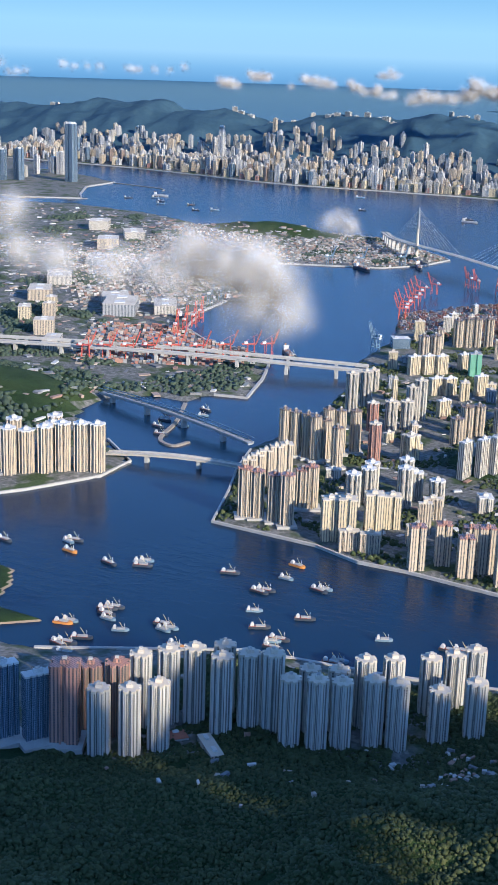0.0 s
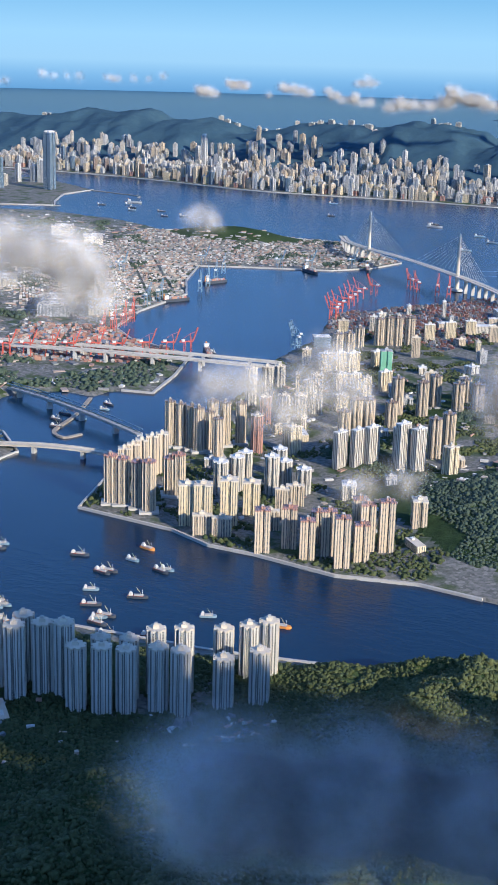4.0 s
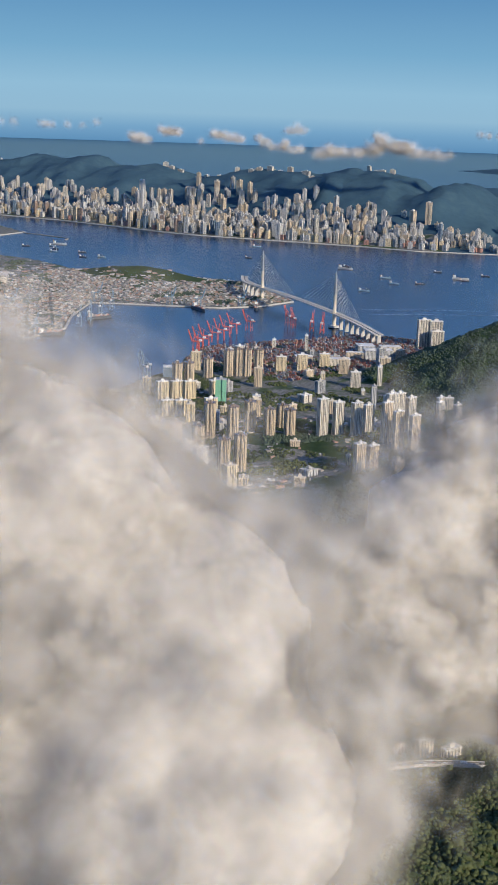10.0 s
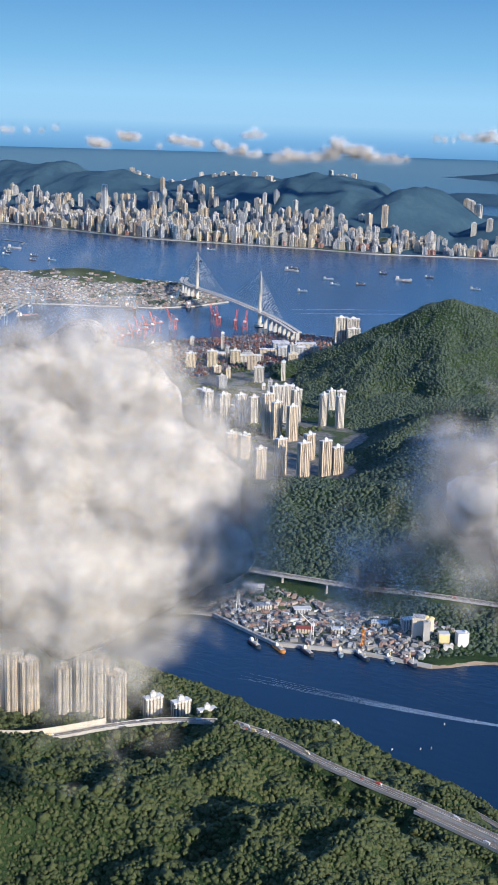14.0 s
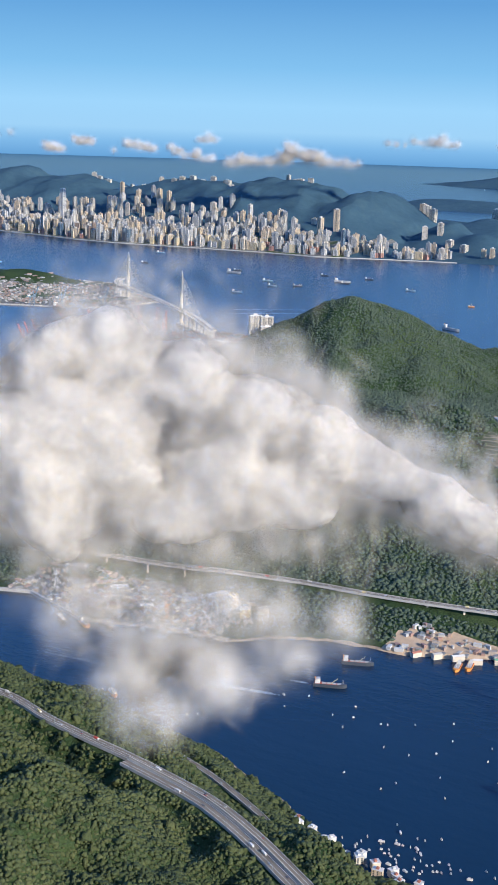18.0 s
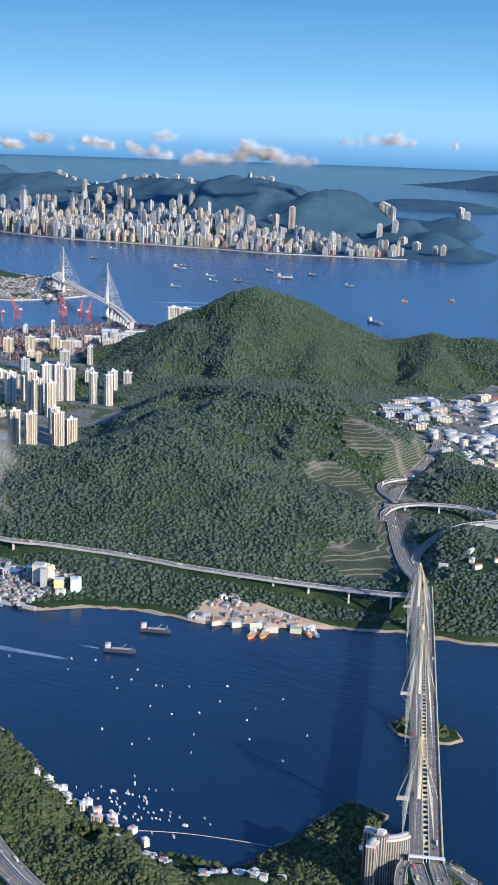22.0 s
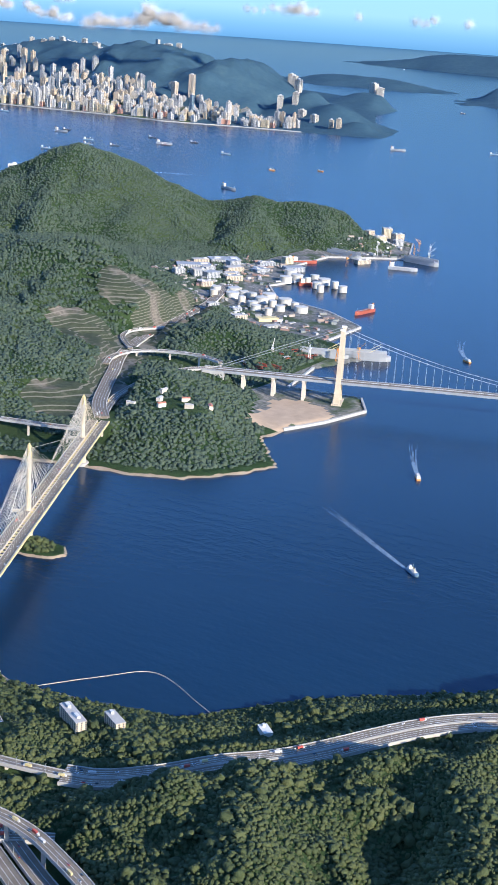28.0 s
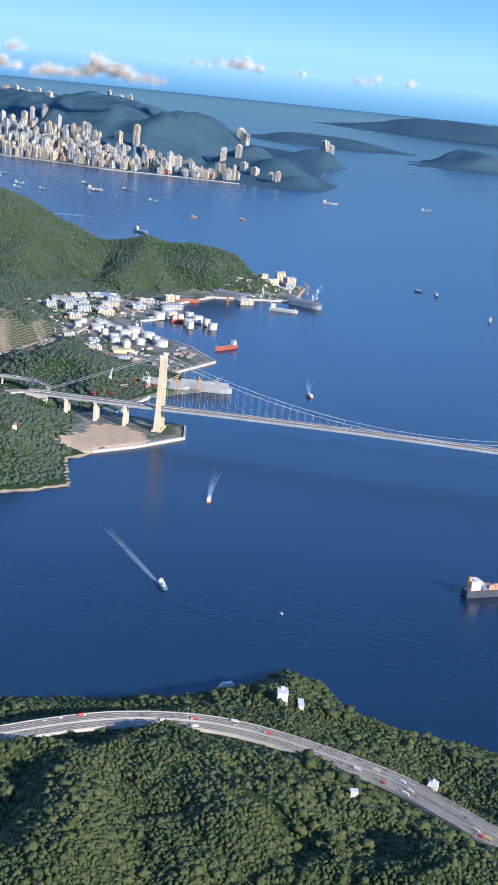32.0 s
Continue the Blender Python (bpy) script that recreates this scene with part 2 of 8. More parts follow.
WATER, GROUND, URBAN = make_water(), make_ground(), make_urban()
HAZED_GROUND = make_hazed_ground()
TERRACE = make_terrace()
LEAVES = make_leaves("tree_leaves", (0.030, 0.042, 0.018), (0.054, 0.070, 0.026), (0.092, 0.104, 0.040))
# leaves of the farther trees: greens paled and blued to imitate haze
HAZED_LEAVES = make_leaves("hazed_hill_leaves", (0.040, 0.057, 0.041), (0.055, 0.078, 0.052), (0.074, 0.098, 0.062))
CLOUD, MIST, THIN_MIST = make_cloud("cloud_mass", (0.66, 0.63, 0.585)), make_cloud("cloud_mist", (0.71, 0.685, 0.64), thin=0.13), make_cloud("thin_mist", (0.86, 0.84, 0.81), thin=0.11)
CONCRETE = plain("weathered_concrete", (0.42, 0.40, 0.36), 0.85, bump=0.2)
PALE_CONCRETE = plain("pale_concrete", (0.58, 0.51, 0.40), 0.8, bump=0.15)
ASPHALT = plain("asphalt", (0.20, 0.172, 0.135), 0.95, var=0.25, spec=0.1)
PAINT_WHITE = plain("white_paint", (0.62, 0.60, 0.55), 0.55)
STEEL = plain("grey_steel", (0.33, 0.34, 0.34), 0.6, 0.15)
CABLE = plain("cream_cable_sheath", (0.54, 0.48, 0.36), 0.5)
SAND = plain("sand", (0.45, 0.33, 0.215), 0.95, var=0.2)
ROCK = plain("rock_revetment", (0.30, 0.26, 0.21), 0.95, var=0.35, scale=4, bump=0.5)
RUST = plain("rusty_red_paint", (0.30, 0.075, 0.045), 0.7, var=0.3)
CRANE_RED = plain("red_crane_paint", (0.52, 0.10, 0.07), 0.6)
CRANE_BLUE = plain("blue_grey_paint", (0.16, 0.24, 0.30), 0.6)
ORANGE = plain("orange_paint", (0.62, 0.26, 0.06), 0.6)
HULL_DARK = plain("dark_hull_paint", (0.05, 0.06, 0.075), 0.5)
GREEN_PAINT = plain("green_netting", (0.16, 0.36, 0.24), 0.8)
YELLOW = plain("pale_yellow_paint", (0.66, 0.54, 0.26), 0.7)
GLASS_BLUE = plain("blue_glass", (0.07, 0.12, 0.17), 0.15, 0.0, spec=0.6)
TANK_WHITE = plain("white_tank_paint", (0.50, 0.48, 0.42), 0.55, var=0.25)
TOWER_CONCRETE = plain("warm_concrete", (0.56, 0.47, 0.33), 0.8, bump=0.15)
CAR_WHITE = plain("white_car_paint", (0.75, 0.75, 0.75), 0.35)
CAR_DARK = plain("dark_car_paint", (0.05, 0.05, 0.06), 0.35)
CAR_RED = plain("red_car_paint", (0.45, 0.04, 0.03), 0.35)
FOAM = plain("sea_foam", (0.22, 0.30, 0.38), 0.8, var=0.5, scale=3)
TERRACOTTA = plain("terracotta_tile", (0.42, 0.17, 0.11), 0.8)
MARKING = plain("road_marking_paint", (0.66, 0.66, 0.62), 0.7)
BOXES = make_boxes("container_paint", [(0.34, 0.11, 0.08), (0.42, 0.22, 0.14), (0.26, 0.13, 0.10), (0.50, 0.47, 0.42), (0.12, 0.17, 0.25), (0.37, 0.16, 0.11), (0.36, 0.30, 0.24), (0.30, 0.30, 0.29)])
PORT_MIX = make_boxes("port_roof_mix", [(0.40, 0.39, 0.36), (0.22, 0.22, 0.21), (0.28, 0.17, 0.13), (0.14, 0.15, 0.16), (0.36, 0.30, 0.24), (0.52, 0.51, 0.47), (0.20, 0.22, 0.20), (0.34, 0.25, 0.19)], 0.8)
ROOFS = make_boxes("low_roof_mix", [(0.55, 0.54, 0.50), (0.30, 0.29, 0.27), (0.60, 0.58, 0.54), (0.18, 0.19, 0.20), (0.42, 0.35, 0.27), (0.34, 0.20, 0.14)], 0.8)
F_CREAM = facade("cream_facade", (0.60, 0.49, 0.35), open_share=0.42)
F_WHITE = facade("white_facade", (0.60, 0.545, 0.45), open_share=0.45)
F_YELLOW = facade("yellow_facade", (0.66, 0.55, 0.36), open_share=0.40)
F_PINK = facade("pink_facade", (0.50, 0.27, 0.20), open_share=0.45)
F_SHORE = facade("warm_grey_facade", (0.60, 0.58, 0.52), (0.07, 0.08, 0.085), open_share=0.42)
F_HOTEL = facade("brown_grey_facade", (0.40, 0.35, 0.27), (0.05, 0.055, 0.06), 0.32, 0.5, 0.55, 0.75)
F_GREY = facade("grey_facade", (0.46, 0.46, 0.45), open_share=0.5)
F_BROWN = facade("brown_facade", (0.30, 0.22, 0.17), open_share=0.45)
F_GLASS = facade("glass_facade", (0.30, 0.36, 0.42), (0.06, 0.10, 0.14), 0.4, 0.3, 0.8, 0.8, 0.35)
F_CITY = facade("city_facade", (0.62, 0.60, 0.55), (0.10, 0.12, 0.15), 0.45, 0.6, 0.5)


# ---- mesh helpers ----
class Geo:
    """Collects corners and faces of one mesh."""

    def __init__(self):
        self.v, self.f = [], []

    def add(self, verts, faces):
        k = len(self.v)
        self.v += [tuple(map(float, p)) for p in verts]
        self.f += [tuple(i + k for i in q) for q in faces]
        return self

    def prism(self, poly, z0, z1, taper=1.0, centre=(0.0, 0.0)):
        n = len(poly)
        low = [(x, y, z0) for x, y in poly]
        top = [(centre[0] + (x - centre[0]) * taper, centre[1] + (y - centre[1]) * taper, z1) for x, y in poly]
        sides = [(i, (i + 1) % n, n + (i + 1) % n, n + i) for i in range(n)]
        return self.add(low + top, sides + [tuple(range(n, 2 * n)), tuple(range(n - 1, -1, -1))])

    def box(self, x0, y0, z0, x1, y1, z1):
        return self.prism([(x0, y0), (x1, y0), (x1, y1), (x0, y1)], z0, z1)

    def turned_box(self, x, y, z0, sx, sy, sz, angle, taper=1.0):
        c, s = math.cos(angle), math.sin(angle)
        poly = [(x + c * a - s * b, y + s * a + c * b) for a, b in ((-sx / 2, -sy / 2), (sx / 2, -sy / 2), (sx / 2, sy / 2), (-sx / 2, sy / 2))]
        return self.prism(poly, z0, z0 + sz, taper, (x, y))

    def cyl(self, x, y, z0, z1, r0, r1=None, n=12):
        r1 = r0 if r1 is None else r1
        ring = [(math.cos(2 * math.pi * k / n), math.sin(2 * math.pi * k / n)) for k in range(n)]
        low, top = [(x + r0 * a, y + r0 * b, z0) for a, b in ring], [(x + r1 * a, y + r1 * b, z1) for a, b in ring]
        return self.add(low + top, [(i, (i + 1) % n, n + (i + 1) % n, n + i) for i in range(n)] + [tuple(range(n, 2 * n)), tuple(range(n - 1, -1, -1))])

    def tube(self, pts, r, n=5):
        pts = [Vector(p) for p in pts]
        rings = []
        for i, p in enumerate(pts):
            d = (pts[min(i + 1, len(pts) - 1)] - pts[max(i - 1, 0)]).normalized()
            side = d.cross(Vector((0, 0, 1)))
            side = side.normalized() if side.length > 1e-4 else Vector((1, 0, 0))
            up = side.cross(d)
            rings += [p + r * (math.cos(2 * math.pi * k / n) * side + math.sin(2 * math.pi * k / n) * up) for k in range(n)]
        faces = [(i * n + k, i * n + (k + 1) % n, (i + 1) * n + (k + 1) % n, (i + 1) * n + k) for i in range(len(pts) - 1) for k in range(n)]
        last = (len(pts) - 1) * n
        return self.add(rings, faces + [tuple(range(n - 1, -1, -1)), tuple(range(last, last + n))])

    def beam(self, a, b, w, h=None):
        """A straight square bar between two points."""
        h = h or w
        a, b = Vector(a), Vector(b)
        d = (b - a).normalized()
        side = d.cross(Vector((0, 0, 1)))
        side = side.normalized() if side.length > 1e-4 else Vector((1, 0, 0))
        up = side.cross(d)
        pts = [q + i * w / 2 * side + j * h / 2 * up for q in (a, b) for i, j in ((-1, -1), (1, -1), (1, 1), (-1, 1))]
        return self.add(pts, [(0, 1, 5, 4), (1, 2, 6, 5), (2, 3, 7, 6), (3, 0, 4, 7), (3, 2, 1, 0), (4, 5, 6, 7)])

    def strip(self, pts, w, thick, lift=0.0, shift=0.0):
        """A road-like band of a given width and thickness along a line; shift moves it sideways."""
        L, n = offset_line(pts, shift), len(pts)
        out = []
        for i, p in enumerate(L):
            d = L[min(i + 1, n - 1)] - L[max(i - 1, 0)]
            side = Vector((d.y, -d.x, 0)).normalized() * (w / 2)
            top, low = Vector((0, 0, lift)), Vector((0, 0, lift - thick))
            out += [p - side + top, p + side + top, p + side + low, p - side + low]
        faces = [(4 * i + a, 4 * i + 4 + a, 4 * i + 4 + b, 4 * i + b) for i in range(n - 1) for a, b in ((0, 1), (1, 2), (2, 3), (3, 0))]
        return self.add(out, faces + [(0, 1, 2, 3), (4 * n - 1, 4 * n - 2, 4 * n - 3, 4 * n - 4)])


def offset_line(pts, shift):
    pts = [Vector(p) for p in pts]
    if not shift:
        return pts
    out = []
    for i, p in enumerate(pts):
        d = pts[min(i + 1, len(pts) - 1)] - pts[max(i - 1, 0)]
        out.append(p + Vector((d.y, -d.x, 0)).normalized() * shift)
    return out


def curve_line(pts, per=6):
    """A smooth line through the given points."""
    P = [Vector(p) for p in pts]
    P = [2 * P[0] - P[1]] + P + [2 * P[-1] - P[-2]]
    out = []
    for i in range(1, len(P) - 2):
        a, b, c, d = P[i - 1 : i + 3]
        for k in range(per):
            t = k / per
            out.append(0.5 * (2 * b + (c - a) * t + (2 * a - 5 * b + 4 * c - d) * t * t + (3 * b - a - 3 * c + d) * t**3))
    return out + [P[-2]]


def mesh_from(name, geo, material, smooth=False):
    me = bpy.data.meshes.new(name)
    me.from_pydata(geo.v, [], geo.f)
    for m in material if isinstance(material, (list, tuple)) else (material,):
        me.materials.append(m)
    if smooth:
        me.polygons.foreach_set("use_smooth", [True] * len(me.polygons))
    me.update()
    return me


def mesh_np(name, verts, faces, material, smooth=False):
    me = bpy.data.meshes.new(name)
    n = faces.shape[1]
    me.vertices.add(len(verts))
    me.vertices.foreach_set("co", np.ascontiguousarray(verts, dtype=np.float32).ravel())
    me.loops.add(faces.size)
    me.loops.foreach_set("vertex_index", np.ascontiguousarray(faces, dtype=np.int32).ravel())
    me.polygons.add(len(faces))
    me.polygons.foreach_set("loop_start", np.arange(0, faces.size, n, dtype=np.int32))
    for m in material if isinstance(material, (list, tuple)) else (material,):
        me.materials.append(m)
    if smooth:
        me.polygons.foreach_set("use_smooth", np.ones(len(faces), dtype=bool))
    me.update(calc_edges=True)
    me.validate()
    return me


def part(name, geo, material, parent, label=""):
    ob = new(name, mesh_from(name, geo, material))
    ob.parent = parent
    return tagged(ob, label) if label else ob


def share(name, mesh, parent, m=None, label=""):
    """A part on a mesh that others use too."""
    ob = new(name, mesh)
    ob.parent = parent
    if m is not None:
        ob.matrix_local = m
    return tagged(ob, label) if label else ob


def thing(name, label, category, at=(0, 0, 0), turn=0.0, group="", kind=""):
    ob = new(name)
    ob.matrix_basis = Matrix.Translation(at) @ Matrix.Rotation(turn, 4, "Z")
    ob.empty_display_size = 0.5
    return tagged(ob, label, category, group, kind)


# ---- land ----
def hash2(ix, iy, seed):
    h = (ix * 374761393 + iy * 668265263 + seed * 1274126177) & 0x7FFFFFFF
    h = ((h ^ (h >> 13)) * 1103515245) & 0x7FFFFFFF
    return ((h ^ (h >> 16)) & 0xFFFF) / 65535.0


def value_noise(x, y, scale, seed=0, octaves=4):
    total, amp, norm = 0.0, 1.0, 0.0
    x, y = np.asarray(x, float) / scale, np.asarray(y, float) / scale
    for k in range(octaves):
        ix, iy = np.floor(x).astype(np.int64), np.floor(y).astype(np.int64)
        fx, fy = x - ix, y - iy
        fx, fy = fx * fx * (3 - 2 * fx), fy * fy * (3 - 2 * fy)
        a, b = hash2(ix, iy, seed + k), hash2(ix + 1, iy, seed + k)
        c, d = hash2(ix, iy + 1, seed + k), hash2(ix + 1, iy + 1, seed + k)
        total = total + amp * ((a * (1 - fx) + b * fx) * (1 - fy) + (c * (1 - fx) + d * fx) * fy)
        norm += amp
        x, y, amp = x * 2.03 + 17.1, y * 2.03 + 5.3, amp * 0.5
    return total / norm - 0.5


def coast_distance(x, y, poly):
    """How far inside the outline a place lies; negative outside."""
    x, y = np.asarray(x, float), np.asarray(y, float)
    best, inside = np.full(x.shape, 1e9), np.zeros(x.shape, bool)
    for (ax, ay), (bx, by) in zip(poly, poly[1:] + poly[:1]):
        dx, dy = bx - ax, by - ay
        t = np.clip(((x - ax) * dx + (y - ay) * dy) / (dx * dx + dy * dy), 0, 1)
        best = np.minimum(best, (x - ax - t * dx) ** 2 + (y - ay - t * dy) ** 2)
        cross = ((ay > y) != (by > y)) & (x < dx * (y - ay) / (dy if dy else 1e-9) + ax)
        inside ^= cross
    return np.where(inside, 1, -1) * np.sqrt(best)


class Land:
    """A piece of land: an outline, hills (x, y, height, reach x, reach y, turn) and levelled places (x, y, radius, height)."""

    def __init__(self, outline, hills=(), flats=(), plain_height=0.6, rough=1.0, seed=1, slopes=(), ease=14.0, wiggle=1.2, terraces=(), fold=38.0, crest=(), ridges=()):
        self.outline, self.hills, self.flats, self.plain = outline, hills, flats, plain_height
        self.rough, self.seed, self.slopes, self.ease, self.wiggle, self.terraces, self.fold, self.crest, self.ridges = rough, seed, slopes, ease, wiggle, terraces, fold, crest, ridges

    def height(self, x, y, detail=True):
        x, y = np.asarray(x, float), np.asarray(y, float)
        inland = coast_distance(x, y, self.outline) + self.wiggle * 2 * value_noise(x, y, 7.0, self.seed + 9, 3)
        up = np.zeros(x.shape)
        for hx, hy, hz, rx, ry, turn in self.hills:
            c, s = math.cos(radians(turn)), math.sin(radians(turn))
            a, b = ((x - hx) * c + (y - hy) * s) / rx, ((y - hy) * c - (x - hx) * s) / ry
            up = up + (hz * np.exp(-0.5 * (a * a + b * b))) ** 2.5
        up = up ** (1 / 2.5)
        if self.crest:
            line, at, north, south = self.crest
            lift = np.interp(x, [q[0] for q in line], [q[1] for q in line])
            off = np.where(y > at, (y - at) / north, (at - y) / south)
            up = np.maximum(up, lift * np.exp(-1.4 * off * off) * (1 - 0.5 * np.minimum(off, 1) * np.abs(value_noise(x + 0.3 * y, 0.25 * y, 30.0, self.seed + 5, 3)) * 2))
        if self.slopes:
            weight, total = np.zeros(x.shape), np.zeros(x.shape)
            for sx, sy, sz in self.slopes:
                w = 1.0 / (((x - sx) ** 2 + (y - sy) ** 2) ** 1.6 + 400.0)
                weight, total = weight + w, total + w * sz
            up = np.maximum(up, total / weight)
        if detail:
            fold = np.abs(value_noise(x, y, self.fold, self.seed, 5)) * 2.2
            up = up * (1.14 + 0.06 * self.rough - 0.62 * fold * self.rough) + self.rough * np.minimum(1.0, up / 6) * 1.2 * value_noise(x, y, 9.0, self.seed + 3, 3)
        for line, fall in self.ridges:
            top = np.full(x.shape, -50.0)
            for (ax, ay, az), (bx, by, bz) in zip(line, line[1:]):
                dx, dy = bx - ax, by - ay
                t = np.clip(((x - ax) * dx + (y - ay) * dy) / (dx * dx + dy * dy), 0, 1)
                d = np.hypot(x - ax - t * dx, y - ay - t * dy)
                gully = np.abs(value_noise(x, y, 20.0, self.seed + 40, 3)) * 11.0 + np.abs(value_noise(x, y, 8.0, self.seed + 44, 2)) * 2.0
                top = np.maximum(top, az + (bz - az) * t - fall * (np.sqrt(d * d + 9.0) - 3.0) + 0.0016 * np.minimum(d, 60.0) ** 2 - np.minimum(1.0, d / 9.0) * (gully - 1.2))
            up = np.maximum(up, top)
        ease = np.clip(inland / self.ease, 0, 1)
        ease = ease * ease * (3 - 2 * ease)
        h = self.plain * np.clip((inland + 0.2) / 0.5, 0, 1) + np.maximum(up, 0) * ease
        for tx, ty, tr in self.terraces:
            k = np.clip(2.0 - 1.4 * np.hypot(x - tx, y - ty) / tr, 0, 1)
            step = np.floor(h / 1.5) * 1.5 + 1.5 * np.clip((h / 1.5 - np.floor(h / 1.5)) * 2.6 - 1.6, 0, 1)
            h = h * (1 - k) + np.maximum(step, 0.6) * k
        for fx, fy, fr, fz in self.flats:
            d = np.hypot(x - fx, y - fy)
            k = np.clip(1.6 - d / fr, 0, 1)
            k = k * k * (3 - 2 * k)
            h = np.where(inland > 0, h * (1 - k) + fz * k, h)
        return np.where(inland > -0.3, h, -1.5)

    def at(self, x, y):
        """The height of the built ground at one place, read off its grid."""
        x0, y0, sx, sy, Z = self.grid
        u, v = (x - x0) / sx, (y - y0) / sy
        i, j = int(math.floor(u)), int(math.floor(v))
        if not (0 <= i < Z.shape[1] - 1 and 0 <= j < Z.shape[0] - 1):
            return -1.5
        u, v = u - i, v - j
        return float((Z[j, i] * (1 - u) + Z[j, i + 1] * u) * (1 - v) + (Z[j + 1, i] * (1 - u) + Z[j + 1, i + 1] * u) * v)

    def build(self, name, label, x0, x1, y0, y1, step, materials, paved=None, smooth=True):
        nx, ny = int((x1 - x0) / step) + 1, int((y1 - y0) / step) + 1
        X, Y = np.meshgrid(np.linspace(x0, x1, nx), np.linspace(y0, y1, ny))
        Z = self.height(X, Y)
        self.grid = (x0, y0, (x1 - x0) / (nx - 1), (y1 - y0) / (ny - 1), Z)
        V = np.stack([X, Y, Z], -1).reshape(-1, 3)
        i, j = np.meshgrid(np.arange(nx - 1), np.arange(ny - 1))
        k = (j * nx + i).ravel()
        F = np.stack([k, k + 1, k + nx + 1, k + nx], 1)
        F = F[(V[F][:, :, 2] > -1.4).any(1)]
        used = np.unique(F)
        renum = np.zeros(len(V), int)
        renum[used] = np.arange(len(used))
        me = mesh_np(name, V[used], renum[F], materials, smooth)
        if paved is not None:
            mid = V[F].mean(1)
            me.polygons.foreach_set("material_index", paved(mid[:, 0], mid[:, 1], mid[:, 2]).astype(np.int32))
        return tagged(new(name, me), label, "land", kind="structure")


def sea():
    """One sheet of water out to the horizon, finer towards the middle."""
    rings = [0, 300, 900, 2000, 3500, 4650]
    n = 64
    V = [(-20.0, 230.0, 0.0)]
    for r in rings[1:]:
        V += [(-20 + r * math.cos(2 * math.pi * k / n), 230 + r * math.sin(2 * math.pi * k / n), 0.0) for k in range(n)]
    g = Geo().add(V, [(0, 1 + k, 1 + (k + 1) % n) for k in range(n)] + [(1 + a * n + k, 1 + (a + 1) * n + k, 1 + (a + 1) * n + (k + 1) % n, 1 + a * n + (k + 1) % n) for a in range(len(rings) - 2) for k in range(n)])
    return tagged(new("water", mesh_from("water", g, WATER)), "deep blue rippled sea reaching the horizon", "water", kind="structure")


sea()

# ---- centre lines of the roads ----
R_LOWER = [(96, 79.8, 15), (88, 80.6, 15), (79.3, 83.2, 15), (70, 85, 14.9), (60, 86.6, 14.8), (47.1, 89.4, 14.6), (40.4, 91.8, 14.5), (32.8, 95.4, 14.2), (25, 99.8, 13.9), (16.8, 104.4, 13.6), (6.9, 108.2, 13.4), (-0.6, 107.6, 13.2), (-7.9, 106.0, 12.8), (-17.8, 103.2, 12.3), (-22.8, 102.4, 12), (-30.4, 102.4, 10.8), (-38.1, 103.2, 9.6), (-46, 103.6, 8.8), (-54.5, 100.2, 8.4), (-66, 93, 8.0)]
R_INNER = [(x + 0.85, y + 1.55, z) for x, y, z in R_LOWER[4:12]]
R_UPPER = [(-10, 103.6, 12.7), (-17, 101.2, 12.5), (-24.5, 100.5, 12.2), (-31.9, 100.3, 12), (-39.1, 100.2, 11.8), (-45.7, 99.4, 11.5), (-53.7, 97.6, 11.2), (-60, 96.4, 11.1), (-66, 97, 11), (-72, 99.2, 11), (-78, 102, 11), (-85, 105.8, 11), (-93, 110, 11.2), (-100, 114, 11.5)]
R_MAIN = [(-23.8, 66.9, 7.2), (-27, 71.5, 7.2), (-30.2, 74.4, 7.2), (-37, 80, 7.3), (-44, 85.6, 7.4), (-50.4, 90, 7.6), (-57.4, 94.6, 7.9), (-64.4, 98.6, 8.2), (-71, 102, 8.4), (-79, 105.2, 8.6), (-88, 107.6, 8.8), (-99, 108.4, 9)]
R_SLIP = [(-26.2, 65.4, 7.1), (-28.8, 66.4, 7), (-32.5, 68.6, 6.6), (-36.5, 70.6, 5.8), (-40.5, 72.6, 4.9), (-44, 74.8, 4.4)]
R_RAMP = [(-21.2, 67.6, 7.2), (-21.6, 70.2, 7.1), (-23.4, 74.2, 7), (-27.5, 78.8, 6.9), (-34.2, 82.3, 6.9), (-41.3, 83.4, 7), (-47.6, 83.3, 7.1), (-52.6, 82.7, 7.3), (-58.4, 81.6, 7.5)]
R_WEST = [(-58.4, 81.6, 7.5), (-63.2, 79.6, 7.6), (-68.4, 74.5, 7.6), (-73, 68.6, 7.7), (-78.2, 63.6, 7.8), (-82.8, 57.6, 8), (-89, 48.2, 8.2), (-95, 41.6, 8.4), (-102.8, 36.2, 8.4), (-110.6, 33.4, 8.2), (-120, 32.4, 8), (-130.2, 32.5, 7.8), (-138.7, 34.6, 7.6), (-146, 36.2, 7.5), (-160, 36, 7.4)]
R_CREST = [(135, 110, 13.6), (131.8, 107, 13.8), (125.6, 104, 14), (120, 100.4, 14), (116.3, 96.5, 14.2), (112, 91, 14.5), (106, 85, 14.8), (98, 80.5, 15)]
R_LOCAL = [(70, 66, 6.0), (58, 70, 6.2), (46, 76, 6.4), (36, 82, 6.6), (24, 87.5, 6.8), (10, 90, 6.6), (-2, 87, 6.0), (-10, 82, 5.0), (-16, 76, 3.6)]
R_TY_RING = [(158, -8, 5), (138, -10.5, 5), (118, -14, 5), (109, -17, 5), (90, -21, 5), (75, -22.6, 5), (59, -25.4, 5), (43, -29, 5), (26, -34, 5.2), (22, -38, 5.6)]
